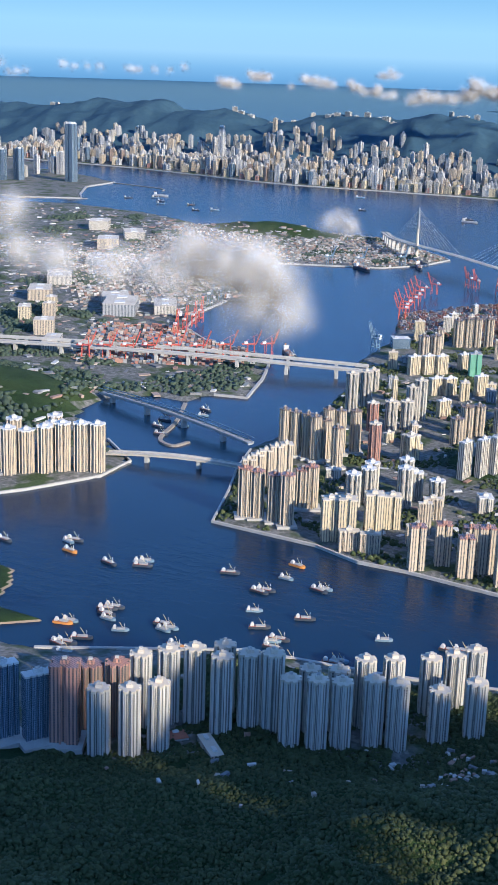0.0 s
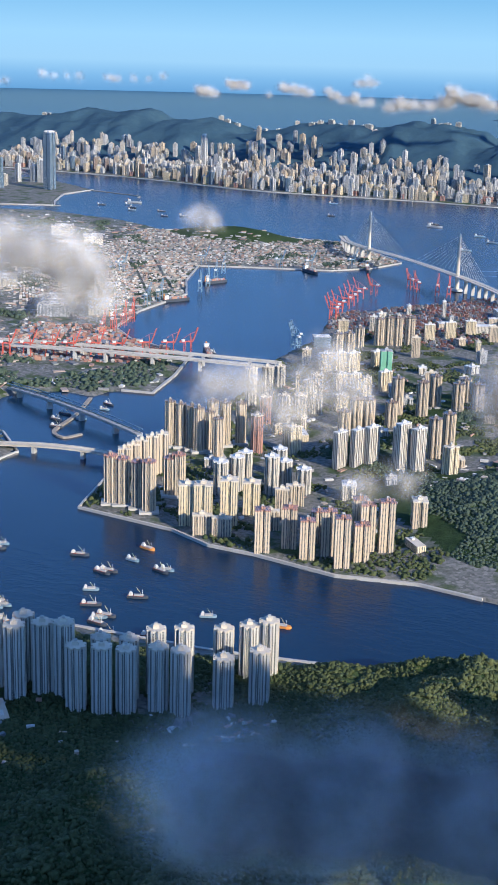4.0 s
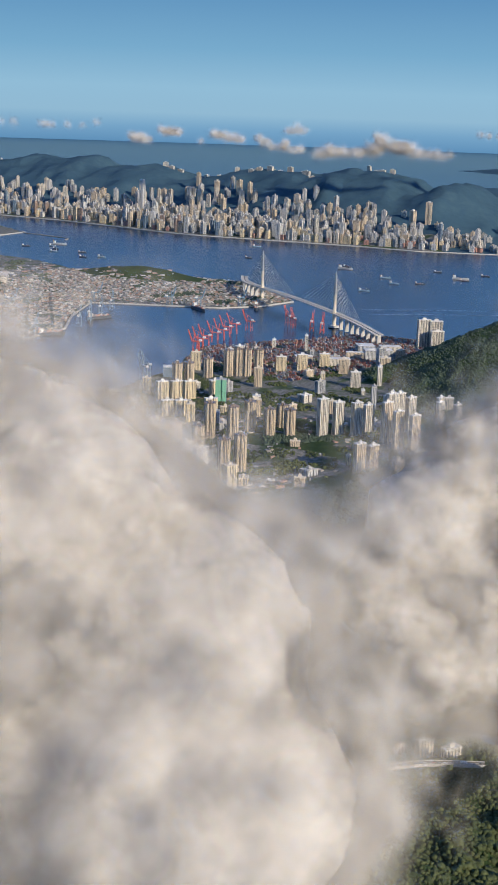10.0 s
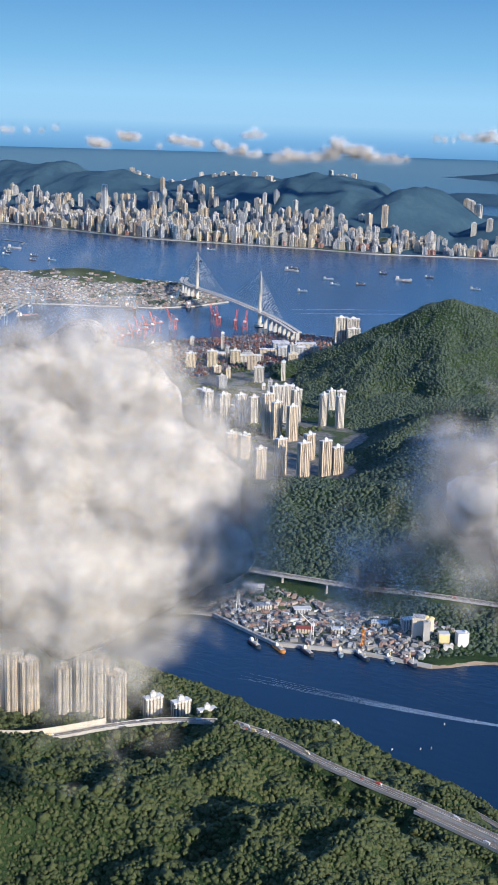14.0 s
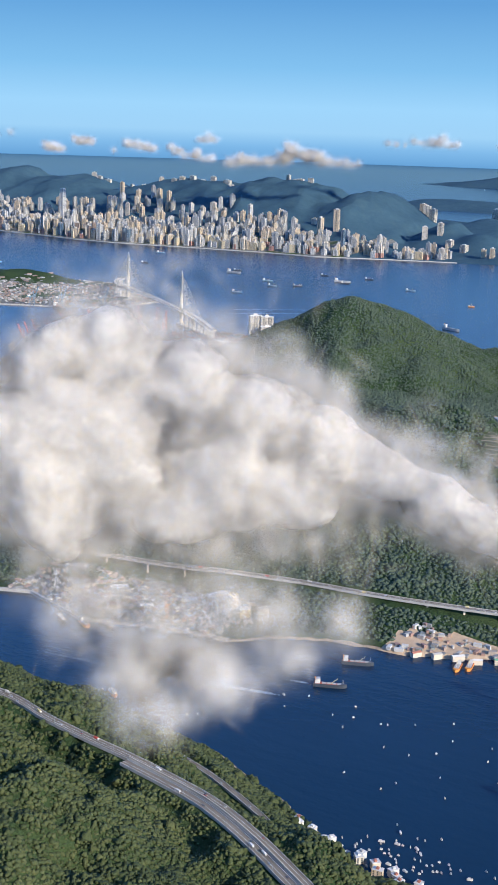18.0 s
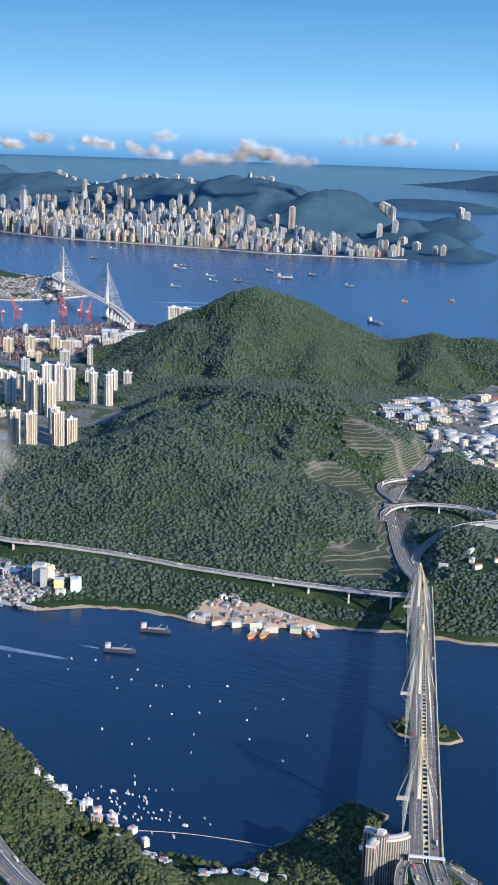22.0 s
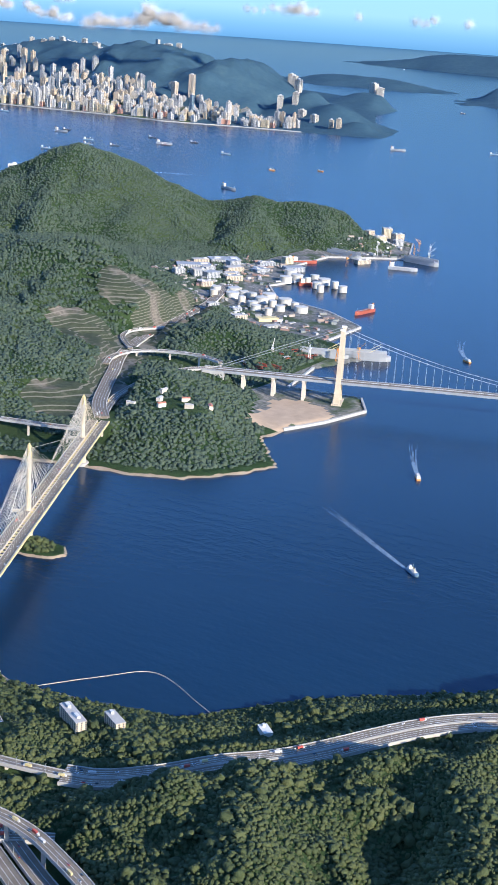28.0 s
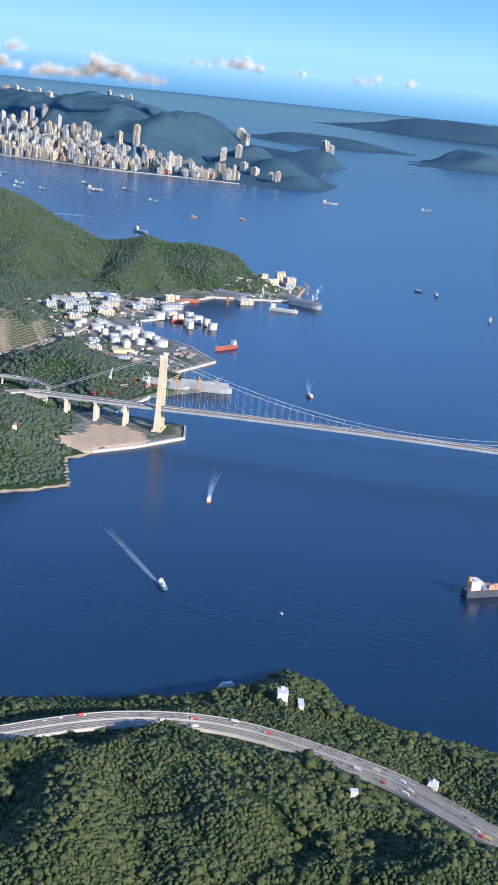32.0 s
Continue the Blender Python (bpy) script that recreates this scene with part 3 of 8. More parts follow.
R_JUNC_A = [(54, -84, 5), (57, -91, 5), (56, -99, 5.2), (49, -104.5, 5.5), (38.4, -105.6, 6), (30, -103, 6.2)]
R_JUNC_B = [(24.5, -42, 6.1), (29.5, -50, 5.4), (35, -62, 4.6), (36.5, -72.6, 5), (36, -83, 5.6), (33, -91.5, 6), (27.5, -97.2, 6.2)]
R_JUNC_C = [(60, -104, 4.4), (69, -113, 4.4), (71, -121, 4.6), (67, -131, 4.4), (64, -136, 4)]
R_JUNC_D = [(92, -212, 2), (86, -196, 2.2), (79, -177, 2.6), (74.3, -157.6, 3), (70.6, -139, 3.1), (66.7, -121, 3.5), (59, -98.5, 3.9), (50, -82, 4.3), (43, -69, 4.6), (33, -52, 5.6), (25, -42, 6.2)]


def along_road(rows, every=3.5, reach=2.6, below=0.45):
    """Levelled places under a road that lies on the ground."""
    out, line, run = [], curve_line(rows, 6), 9.0
    for a, b in zip(line, line[1:]):
        run += (b - a).length
        if run > every:
            run = 0.0
            out.append((b.x, b.y, reach, b.z - below))
    return out


# the wooded shore under the flight path
NORTH = Land(
    [(-420, -40), (-240, -14), (-190, -6), (-150, -2), (-135, 2), (-120, 5), (-111, 4), (-104, -2), (-97, -1), (-94, 10), (-87, 20), (-70, 34), (-56, 51), (-42, 55), (-30, 57), (-23, 53), (-17, 57), (-11, 57), (-9, 46), (-1, 46), (0, 60), (3, 73), (9, 75), (15, 76), (26, 74), (35, 69), (46, 63), (54, 59), (66, 53), (81, 50), (99, 48), (114, 46), (140, 50), (172, 54), (206, 66), (225, 72), (255, 78), (290, 100), (330, 106), (420, 120), (420, 420), (-420, 420)],
    slopes=[(250, 118, 1.2), (215, 98, 1.2), (285, 125, 1.2), (225, 145, 5), (190, 140, 11), (255, 165, 8), (160, 130, 14), (140, 98, 9), (122, 84, 8), (90, 84, 15), (59, 84, 14), (30, 92, 13), (5, 98, 12.4), (-18, 103, 12), (-45, 106, 9.5), (-78, 66, 8.5), (-102, 36, 7.6), (-114, 30, 7.5), (-142, 36, 7.5), (60, 112, 19), (0, 128, 20), (-40, 130, 17), (-68, 98, 14), (-92, 66, 12), (-122, 56, 11.5), (-150, 56, 12), (-74, 46, 3.0), (-84, 38, 3.2), (-92, 28, 3.2), (-100, 22, 4.0), (-112, 20, 4.0), (-124, 20, 3.6), (-138, 22, 4.2), (-100, 12, 3.2), (-66, 58, 4), (-150, 20, 4), (105, 118, 18), (150, 160, 20), (-30, 72, 3.0), (-40, 84, 4.6), (-48, 92, 5.0), (-58, 90, 4.8), (-66, 95, 6.0), (-74, 96, 8), (-8, 90, 6), (-20, 66, 1.6), (-10, 66, 1.6), (5, 80, 2.8), (-36, 63, 2.0), (30, 79, 4), (-52, 60, 2.4), (-66, 48, 2.6), (-80, 34, 2.8), (-116, 14, 3.0), (-136, 10, 3.0), (-106, 19, 6.0), (-60, 70, 5.5), (48, 70, 4), (70, 60, 4), (105, 58, 5), (-50, 118, 15), (-80, 84, 13), (-78, 110, 18), (-104, 50, 10.5), (-116, 44, 10), (-250, 30, 12), (0, 220, 30), (-150, 120, 22), (250, 260, 24)],
    ridges=[
        ([(-83, 76, 12.6), (-86, 84, 14.2), (-90, 94, 15.6)], 0.6),
        ([(-101, 62, 13), (-106, 70, 14.6), (-113, 82, 16.2)], 0.6),
        ([(-112, 49, 11.8), (-122, 60, 13.6)], 0.55),
        ([(-30, 121, 17), (-34, 130, 19)], 0.55),
    ],
    plain_height=0.5, rough=1.35, seed=3, fold=27.0, ease=11.0, wiggle=0.5,
    flats=[(8, 79, 5, 1.6), (22, 80, 5, 2.0), (-14, 64, 4, 1.2)] + along_road(R_LOWER) + along_road(R_INNER) + along_road(R_WEST, 3.5, 3.6) + along_road(R_CREST) + along_road(R_LOCAL, 4.0, 2.0) + along_road(R_MAIN[5:], 3.0, 3.6, 1.0),
)
# the island in the middle, with its two hills
TSING_YI = Land(
    [(342, -150), (330, -118), (322, -80), (322, -40), (316, -22), (308, -4), (299, 19), (285, 19), (270, 19), (257, 23), (245, 22), (223, 23), (205, 17), (190, 17), (165, 18), (144, 10), (124, 17), (108, 11), (92, 9), (84, 1), (72, -4), (60, -5), (46, -11), (33, -20), (22, -25), (10, -27), (-3, -33), (-12, -45), (-15, -54), (-8, -62), (-3, -68), (-3, -78), (-8, -90), (-12, -106), (-6, -116), (4, -114), (14, -112), (18, -135), (10, -158), (30, -168), (30, -192), (48, -205), (72, -212), (84, -228), (80, -250), (96, -262), (96, -300), (70, -324), (84, -362), (112, -372), (135, -350), (170, -345), (215, -360), (290, -360), (332, -345)] + [(352, -300), (372, -262), (352, -210), (346, -165)],
    hills=[(190, -262, 7, 34, 26, 20), (126, -134, 16.5, 30, 30, -20), (104, -146, 16.5, 20, 22, 0), (118, -82, 14, 34, 40, 10), (75, -62, 9, 28, 26, 20), (168, -215, 6, 40, 22, 0), (12, -56, 7.5, 15, 13, 20), (28, -72, 8.5, 12, 13, 0), (48, -132, 7, 14, 16, 0), (198, -38, 6, 26, 22, 0), (170, -60, 8, 26, 24, 0), (258, -62, 3.2, 14, 9, 0)],
    flats=[(296, -30, 34, 0.6), (258, -2, 26, 0.7), (232, 6, 22, 0.8), (300, -110, 40, 0.8), (318, -190, 36, 0.8), (330, -250, 40, 0.6), (290, -330, 18, 1.0), (250, -135, 24, 2.0), (208, -140, 26, 3.0), (186, -100, 22, 3.0), (240, -75, 16, 1.2), (45, -185, 16, 0.7), (78, -200, 18, 0.8), (66, -238, 16, 0.7), (40, -120, 7, 3.0), (120, 4, 16, 0.6), (0, -104, 11, 0.6), (2, -90, 9, 0.9), (8, -148, 12, 0.6), (96, -352, 12, 0.7)] + along_road(R_JUNC_D, 5.0, 3.6) + along_road(R_JUNC_C, 5.0, 3.0) + along_road(R_JUNC_B[1:], 4.0, 3.4, 0.7),
    plain_height=0.6, rough=0.62, seed=11, ease=16.0, wiggle=0.6, fold=24.0,
    ridges=[
        ([(272, -247, 5.6), (261, -253, 8), (253, -257, 13), (244, -262, 17), (239, -264, 20), (231, -269, 24.5), (222, -274, 28.6), (216, -277, 33), (210, -280, 35), (200, -286, 32), (193, -290, 29.6), (186, -294, 24.6), (176, -299, 21), (166, -304, 16.6), (160, -308, 14), (153, -312, 14.6), (142, -317, 18), (133, -322, 15.7), (125, -327, 16.6), (113, -333, 15.2), (103, -339, 12), (97, -342, 7)], 0.62),
        ([(210, -280, 35), (206, -266, 27), (199, -246, 18.5), (190, -224, 11)], 0.6),
        ([(222, -274, 28.6), (226, -256, 20), (224, -236, 12), (219, -215, 7)], 0.55),
        ([(186, -294, 24.6), (174, -272, 16.5), (166, -250, 10.5)], 0.55),
        ([(142, -317, 18), (134, -299, 12), (130, -280, 6.5)], 0.6),
        ([(113, -333, 15), (108, -317, 9)], 0.7),
        ([(192, -164, 3), (180, -161, 9), (169, -158, 13), (156, -155, 16.8), (140, -151, 19), (126, -147, 19.6), (110, -143, 20.6), (100, -140, 20.4), (88, -137, 17.6), (76, -133, 13)], 0.6),
        ([(140, -151, 19), (136, -122, 14.5), (130, -92, 11.5), (122, -64, 7), (114, -44, 3.5)], 0.5),
        ([(106, -142, 20.5), (97, -112, 15.5), (86, -84, 10), (72, -58, 5)], 0.5),
        ([(166, -157, 13.5), (165, -128, 10), (158, -98, 8.5), (152, -70, 6)], 0.5),
    ],
    terraces=[(76, -108, 26), (66, -90, 20), (46, -52, 13), (82, -140, 20)],
)
# port land across the channel, the outer island joined to it
KWAI = Land(
    [(362, 42), (352, 26), (343, 6), (344, -10), (362, -24), (386, -40), (392, -62), (380, -74), (366, -73), (364, -88), (353, -91), (362, -118), (376, -150), (412, -160), (432, -176), (446, -213), (454, -264), (478, -300), (500, -345), (478, -358), (434, -379), (420, -402), (416, -432), (430, -446), (482, -489), (532, -482), (600, -462), (660, -490), (735, -500), (786, -476), (860, -470), (1000, -520), (1100, -300), (700, 60)],
    hills=[(420, -48, 6, 24, 14, 0), (452, -40, 9, 30, 18, 0), (545, -462, 6.5, 20, 10, 15), (575, -466, 5, 14, 9, 0)],
    plain_height=0.6, rough=0.7, seed=21, ease=8.0, wiggle=0.3,
)
WEST_KOWLOON = Land(
    [(806, -648), (800, -600), (770, -552), (752, -530), (790, -506), (860, -500), (1010, -540), (1200, -650), (1100, -800), (960, -742), (930, -700), (880, -690), (840, -668)],
    plain_height=0.6, rough=0.3, seed=31, wiggle=0.2,
)
# the long island with the city at its foot
CITY_ISLAND = Land(
    [(1400, -760), (1150, -770), (1040, -765), (960, -772), (870, -772), (800, -762), (730, -748), (690, -746), (620, -758), (540, -772), (490, -772), (430, -800), (380, -818), (345, -830), (318, -842), (322, -872), (340, -930), (390, -990), (430, -1080), (450, -1180), (560, -1320), (800, -1450), (1400, -1450)],
    hills=[(436, -930, 24, 24, 24, 0), (392, -905, 17, 22, 20, 0), (350, -866, 8, 14, 12, 0), (480, -1170, 14, 40, 40, 0), (541, -960, 26, 24, 30, 0), (640, -945, 24, 40, 26, 0)],
    crest=([(440, 0), (466, 8.1), (473, 16.2), (491, 25.2), (504, 34.2), (512, 39.6), (522, 45), (534, 45.5), (547, 41.9), (560, 37.4), (568, 39.6), (586, 45.5), (603, 46.4), (628, 48.6), (640, 49.3), (660, 48.6), (674, 47.2), (690, 43.6), (703, 45), (730, 44.1), (758, 44.1), (782, 41.9), (796, 38.7), (816, 33.8), (845, 35.6), (862, 38.2), (882, 42.3), (906, 44.1), (922, 41.4), (944, 43.2), (962, 48.6), (990, 47.7), (1004, 47.2), (1030, 47.7), (1052, 46.8), (1090, 40.5), (1130, 36), (1198, 38.7), (1240, 41.4), (1300, 36), (1400, 39.6)], -965, 128, 130),
    plain_height=0.6, rough=0.5, seed=41, ease=20.0, wiggle=0.5, fold=40.0,
)


def paved_tsing_yi(x, y, z):
    east = (z < 1.7) & (x > 205 - 0.25 * (y + 100))
    yards = (z < 1.5) & (((x > 96) & (x < 150) & (y > -12)) | ((x > 22) & (x < 110) & (y < -165)) | ((y < -325) & (x < 120)) | ((x < 20) & (y < -78)))
    sheds = (np.hypot(x - 208, y + 140) < 26) | (np.hypot(x - 186, y + 100) < 20)
    ragged = 5 * value_noise(x, y, 6.0, 55, 3)
    cut = ((np.hypot((x - 72) / 15, (y + 104) / 12) + ragged * 0.12 < 1) | (np.hypot((x - 82) / 11, (y + 138) / 15) + ragged * 0.12 < 1) | (np.hypot((x - 43) / 10, (y + 52) / 9) + ragged * 0.12 < 1) | (np.hypot((x - 56) / 6, (y + 150) / 8) + ragged * 0.12 < 1))
    corridor = np.abs(x - np.interp(y, [-212, -177, -139, -121, -98, -82, -69, -52], [92, 79, 70.6, 66.7, 59, 50, 43, 33])) < 6.5 + ragged
    pit = (cut & (z > 2.6)) | (corridor & (y > -190) & (y < -56) & (z < 9))
    lot = (np.hypot((x - 4) / 13, (y + 88) / 14) < 1) & (z < 2.2) & (x < 8 + 4 * ragged) & (value_noise(x, y, 6.0, 71, 3) > -0.3) | ((x > 34) & (x < 63) & (y > -20) & (z < 1.9))
    return np.where(lot, 3, np.where(pit, 2, (east | yards | (sheds & (z < 4.2))).astype(int)))


NORTH_OB = NORTH.build("ground", "wooded coastal hillside with sandy shore", -300, 330, -30, 260, 1.4, [GROUND, URBAN, SAND], lambda x, y, z: np.where((z < 1.0) & (((x > -48) & (x < -26)) | ((x > 10) & (x < 60) & (value_noise(x, y, 9.0, 2, 2) > 0))), 2, ((z < 2.2) & (x > 165) & (y < 140)).astype(int)))
TSING_OB = TSING_YI.build("island", "steep green wooded island with paved shore yards", -20, 380, -380, 30, 1.7, [GROUND, URBAN, TERRACE, SAND], paved_tsing_yi)
KWAI.build("port_land", "flat reclaimed port land with roads and yards", 340, 1100, -515, 64, 4.0, [GROUND, URBAN], lambda x, y, z: z < 1.4)
WEST_KOWLOON.build("harbour_land", "flat reclaimed land with towers by the harbour", 740, 1200, -800, -495, 6.0, [GROUND, URBAN], lambda x, y, z: z < 5)
CITY_ISLAND.build("city_island", "mountainous island with city along its shore", 250, 1400, -1460, -740, 5.0, [HAZED_GROUND, URBAN], lambda x, y, z: (z < 9) & (y > -905) & (x > 470))


def far_islands():
    """Low islands behind the city, distance haze painted into their blue ground colour."""
    for x, y, z, rx, ry, turn in ((700, -1620, 11, 60, 40, 20), (430, -1530, 17, 30, 60, 30), (760, -2500, 30, 170, 50, 5)):
        n = 26
        outline = [(x + 2.3 * rx * math.cos(2 * math.pi * k / n) * (1 + 0.25 * math.sin(3 * k + x)), y + 2.3 * ry * math.sin(2 * math.pi * k / n) * (1 + 0.2 * math.cos(2 * k + y))) for k in range(n)]
        land = Land(outline, [(x, y, z, rx, ry, turn), (x - rx, y + 0.2 * ry, z * 0.7, rx * 0.5, ry * 0.7, 0), (x + 0.9 * rx, y, z * 0.75, rx * 0.45, ry * 0.7, 0)], rough=0.5, seed=int(x), ease=30)
        land.build("far_island", "low hilly island across the open sea", x - 3 * rx, x + 3 * rx, y - 3 * ry, y + 3 * ry, max(8.0, rx / 9), [HAZED_GROUND])


far_islands()

# islet under the middle mast of the cable bridge
ISLET = Land([(-7, 18), (-8.5, 15), (-6, 12), (-1, 12), (4, 14), (5, 17), (2, 19.5), (-3, 19.5)], [(0, 16, 0.8, 3, 2, 0)], plain_height=0.5, ease=1.5, wiggle=0.1)
ISLET.build("islet", "small wooded islet with a pale stone edge", -11, 8, 9, 23, 0.5, [GROUND])
SPIT = Land([(296, 88), (311, 88), (314, 78), (319, 71), (335, 70), (340, 96), (320, 112)], plain_height=0.6, wiggle=0.2)
SPIT.build("promontory", "low park promontory with a seawall", 290, 345, 65, 116, 1.5, [GROUND])


# ---- the cable-stayed bridge ----
def deck_line(a, b, n):
    return [Vector(a).lerp(Vector(b), k / n) for k in range(n + 1)]


def cable_bridge():
    br = thing("cable_stayed_bridge", "pale concrete cable-stayed road bridge with three slim masts", "bridge", (0, 0, 0))
    south, north = Vector((23.5, -39.0, 6.3)), Vector((-23.6, 66.5, 7.2))
    along = (south - north).normalized()
    side = Vector((along.y, -along.x, 0)).normalized()
    line = deck_line(north, south, 40)
    for s in (-1, 1):
        part("deck", Geo().strip(line, 1.75, 0.18, 0, s * 1.32), ASPHALT, br, "grey asphalt carriageway")
        part("edge_girder", Geo().strip(line, 0.16, 0.34, 0.05, s * 2.27), YELLOW, br, "pale yellow edge girder")
        part("inner_girder", Geo().strip(line, 0.14, 0.30, 0.05, s * 0.40), PALE_CONCRETE, br)
        part("parapet", Geo().strip(line, 0.05, 0.16, 0.17, s * 2.1), STEEL, br, "grey metal parapet")
    rung = mesh_from("cross_girder", Geo().box(-0.4, -0.11, -0.28, 0.4, 0.11, 0.0), YELLOW)
    turn = math.atan2(side.y, side.x)
    for k in range(1, 78):
        p = north.lerp(south, k / 78)
        share("cross_girder", rung, br, Matrix.Translation(p) @ Matrix.Rotation(turn, 4, "Z"))
    dash = mesh_from("lane_line", Geo().box(-0.02, -0.3, 0, 0.02, 0.3, 0.012), MARKING)
    for k in range(60):
        p = north.lerp(south, (k + 0.5) / 60)
        for s in (-1.62, -1.05, 1.05, 1.62):
            share("lane_line", dash, br, Matrix.Translation(p + side * s) @ Matrix.Rotation(turn, 4, "Z"))
    masts = ((Vector((-15.2, 50.4, 0)), 17.0, 4.4, 0.6), (Vector((0.4, 15.0, 0)), 19.6, 4.7, 0.4), (Vector((19.0, -26.6, 0)), 15.8, 4.4, 0.5))
    for p, top, reach, foot in masts:
        zdeck = north.lerp(south, (p - north).dot(along) / (south - north).length).z
        n = 8
        for z0, z1, r0, r1 in ((foot, zdeck + 1.0, 0.85, 0.62), (zdeck + 1.0, top * 0.93, 0.62, 0.40)):
            pass
        g = Geo().cyl(p.x, p.y, foot, zdeck - 1.2, 0.95, 0.72, 10).cyl(p.x, p.y, zdeck - 1.2, zdeck + 1.0, 0.72, 0.5, 10).cyl(p.x, p.y, zdeck + 1.0, top * 0.86, 0.5, 0.40, 10)
        mast = part("mast", g, TOWER_CONCRETE, br, "slim tapered cream concrete mast")
        part("mast_head", Geo().cyl(p.x, p.y, top * 0.86, top * 0.985, 0.46, 0.36, 8).cyl(p.x, p.y, top * 0.985, top + 0.1, 0.2, 0.1, 8), YELLOW, mast, "yellow-cream cable anchor box")
        part("cross_beam", Geo().beam(p + side * -2.9 + Vector((0, 0, zdeck - 0.35)), p + side * 2.9 + Vector((0, 0, zdeck - 0.35)), 0.5, 0.5), PALE_CONCRETE, mast)
        part("pile_cap", Geo().cyl(p.x, p.y, 0.05, foot + 0.25, 1.6, 1.5, 14), CONCRETE, mast)
        for s in (-1, 1):
            tip = p + side * s * 3.1 + Vector((0, 0, zdeck - 0.5))
            head = p + Vector((0, 0, top * 0.93))
            part("stabilising_cable", Geo().tube([head, tip], 0.055), CABLE, mast, "thick white stay")
            part("outrigger", Geo().beam(p + Vector((0, 0, zdeck - 0.5)), tip, 0.28, 0.28), PAINT_WHITE, mast)
            part("stabilising_cable", Geo().tube([tip, p + Vector((0, 0, zdeck - 4.2))], 0.05), CABLE, mast)
            for way in (-1, 1):
                half = 22.0 if way > 0 else 22.0
                if (p.x < -10 and way < 0) or (p.y < -20 and way > 0):
                    half = 12.5
                count = 12
                for edge in (0.45, 2.22):
                    for k in range(count):
                        far = half * (k + 1.2) / (count + 0.2)
                        base = p + along * way * far + side * s * edge
                        base.z = north.lerp(south, (base - north).dot(along) / (south - north).length).z
                        up = p + Vector((side.x * s * 0.3, side.y * s * 0.3, top * (0.86 + 0.115 * (k + 1) / count)))
                        part("stay_cable", Geo().tube([up, base], 0.022, 4), CABLE, mast)
    for a, b in ((0, 1), (1, 2)):
        pa, pb = masts[a], masts[b]
        za = pa[0] + Vector((0, 0, pa[1] * 0.95))
        zb = pb[0] + Vector((0, 0, 7.0))
        part("long_stay", Geo().tube([pb[0] + Vector((0, 0, pb[1] * 0.95)), pa[0] + Vector((0, 0, 7.2))], 0.035), CABLE, br)
        part("long_stay", Geo().tube([za, zb], 0.035), CABLE, br)
    gantry = Geo().beam(north + side * -2.4 + Vector((0, 0, 0.75)), north + side * 2.4 + Vector((0, 0, 0.75)), 0.35, 0.3)
    for s in (-2.4, 0, 2.4):
        gantry.beam(north + side * s, north + side * s + Vector((0, 0, 0.75)), 0.12)
    part("sign_gantry", gantry, PAINT_WHITE, br)
    return br


cable_bridge()


def bridge_stays(p, head, base, mast):
    part("stay_cable", Geo().tube([head, base], 0.05, 4), CABLE, mast)


def harbour_bridge():
    """Two needle masts with fans of cables, far over the port."""
    br = thing("harbour_cable_bridge", "long cable-stayed bridge with two needle-like round masts", "bridge", (0, 0, 0))
    a, b = Vector((433.5, -424.5, 0)), Vector((352.6, -362.0, 0))
    along = (b - a).normalized()
    side = Vector((along.y, -along.x, 0))
    zd = 8.0
    line = curve_line([a - along * 70 + side * -16 + Vector((0, 0, 6)), a - along * 34 + side * -3 + Vector((0, 0, 7.4)), a + Vector((0, 0, zd)), (a + b) / 2 + Vector((0, 0, zd + 0.6)), b + Vector((0, 0, zd)), b + along * 28 + Vector((0, 0, 7.0)), b + along * 58 + side * 3 + Vector((0, 0, 6.0))], 8)
    for s in (-1.4, 1.4):
        part("deck", Geo().strip(line, 1.9, 0.35, 0, s), PALE_CONCRETE, br)
        part("parapet", Geo().strip(line, 0.1, 0.2, 0.2, s * 1.66), PAINT_WHITE, br)
    for p in (a, b):
        mast = part("mast", Geo().cyl(p.x, p.y, 0.3, 17.5, 1.2, 0.72, 14), PALE_CONCRETE, br, "round tapering concrete mast")
        part("mast_top", Geo().cyl(p.x, p.y, 17.5, 29.3, 0.70, 0.42, 14).cyl(p.x, p.y, 29.3, 29.8, 0.2, 0.15, 8), STEEL, mast, "stainless steel upper mast")
        part("mast_base", Geo().cyl(p.x, p.y, 0.3, 1.4, 3.2, 2.6, 16), CONCRETE, mast)
        for way in (-1, 1):
            for s in (-2.2, 2.2):
                half = 47 if (way > 0) == (p is a) else 26
                for k in range(10):
                    far = half * (k + 1) / 10
                    base = p + along * way * far + side * s + Vector((0, 0, zd))
                    bridge_stays(p, p + Vector((0, 0, 18 + 10.5 * (k + 1) / 10)), base, mast)
    for k in range(len(line)):
        p = line[k]
        if (p - Vector((a.x, a.y, p.z))).dot(along) < -6 or (p - Vector((b.x, b.y, p.z))).dot(along) > 6:
            if k % 2 == 0:
                part("pier", Geo().turned_box(p.x, p.y, 0.3, 0.9, 1.9, p.z - 0.65, math.atan2(along.y, along.x)), CONCRETE, br)
    return br


harbour_bridge()


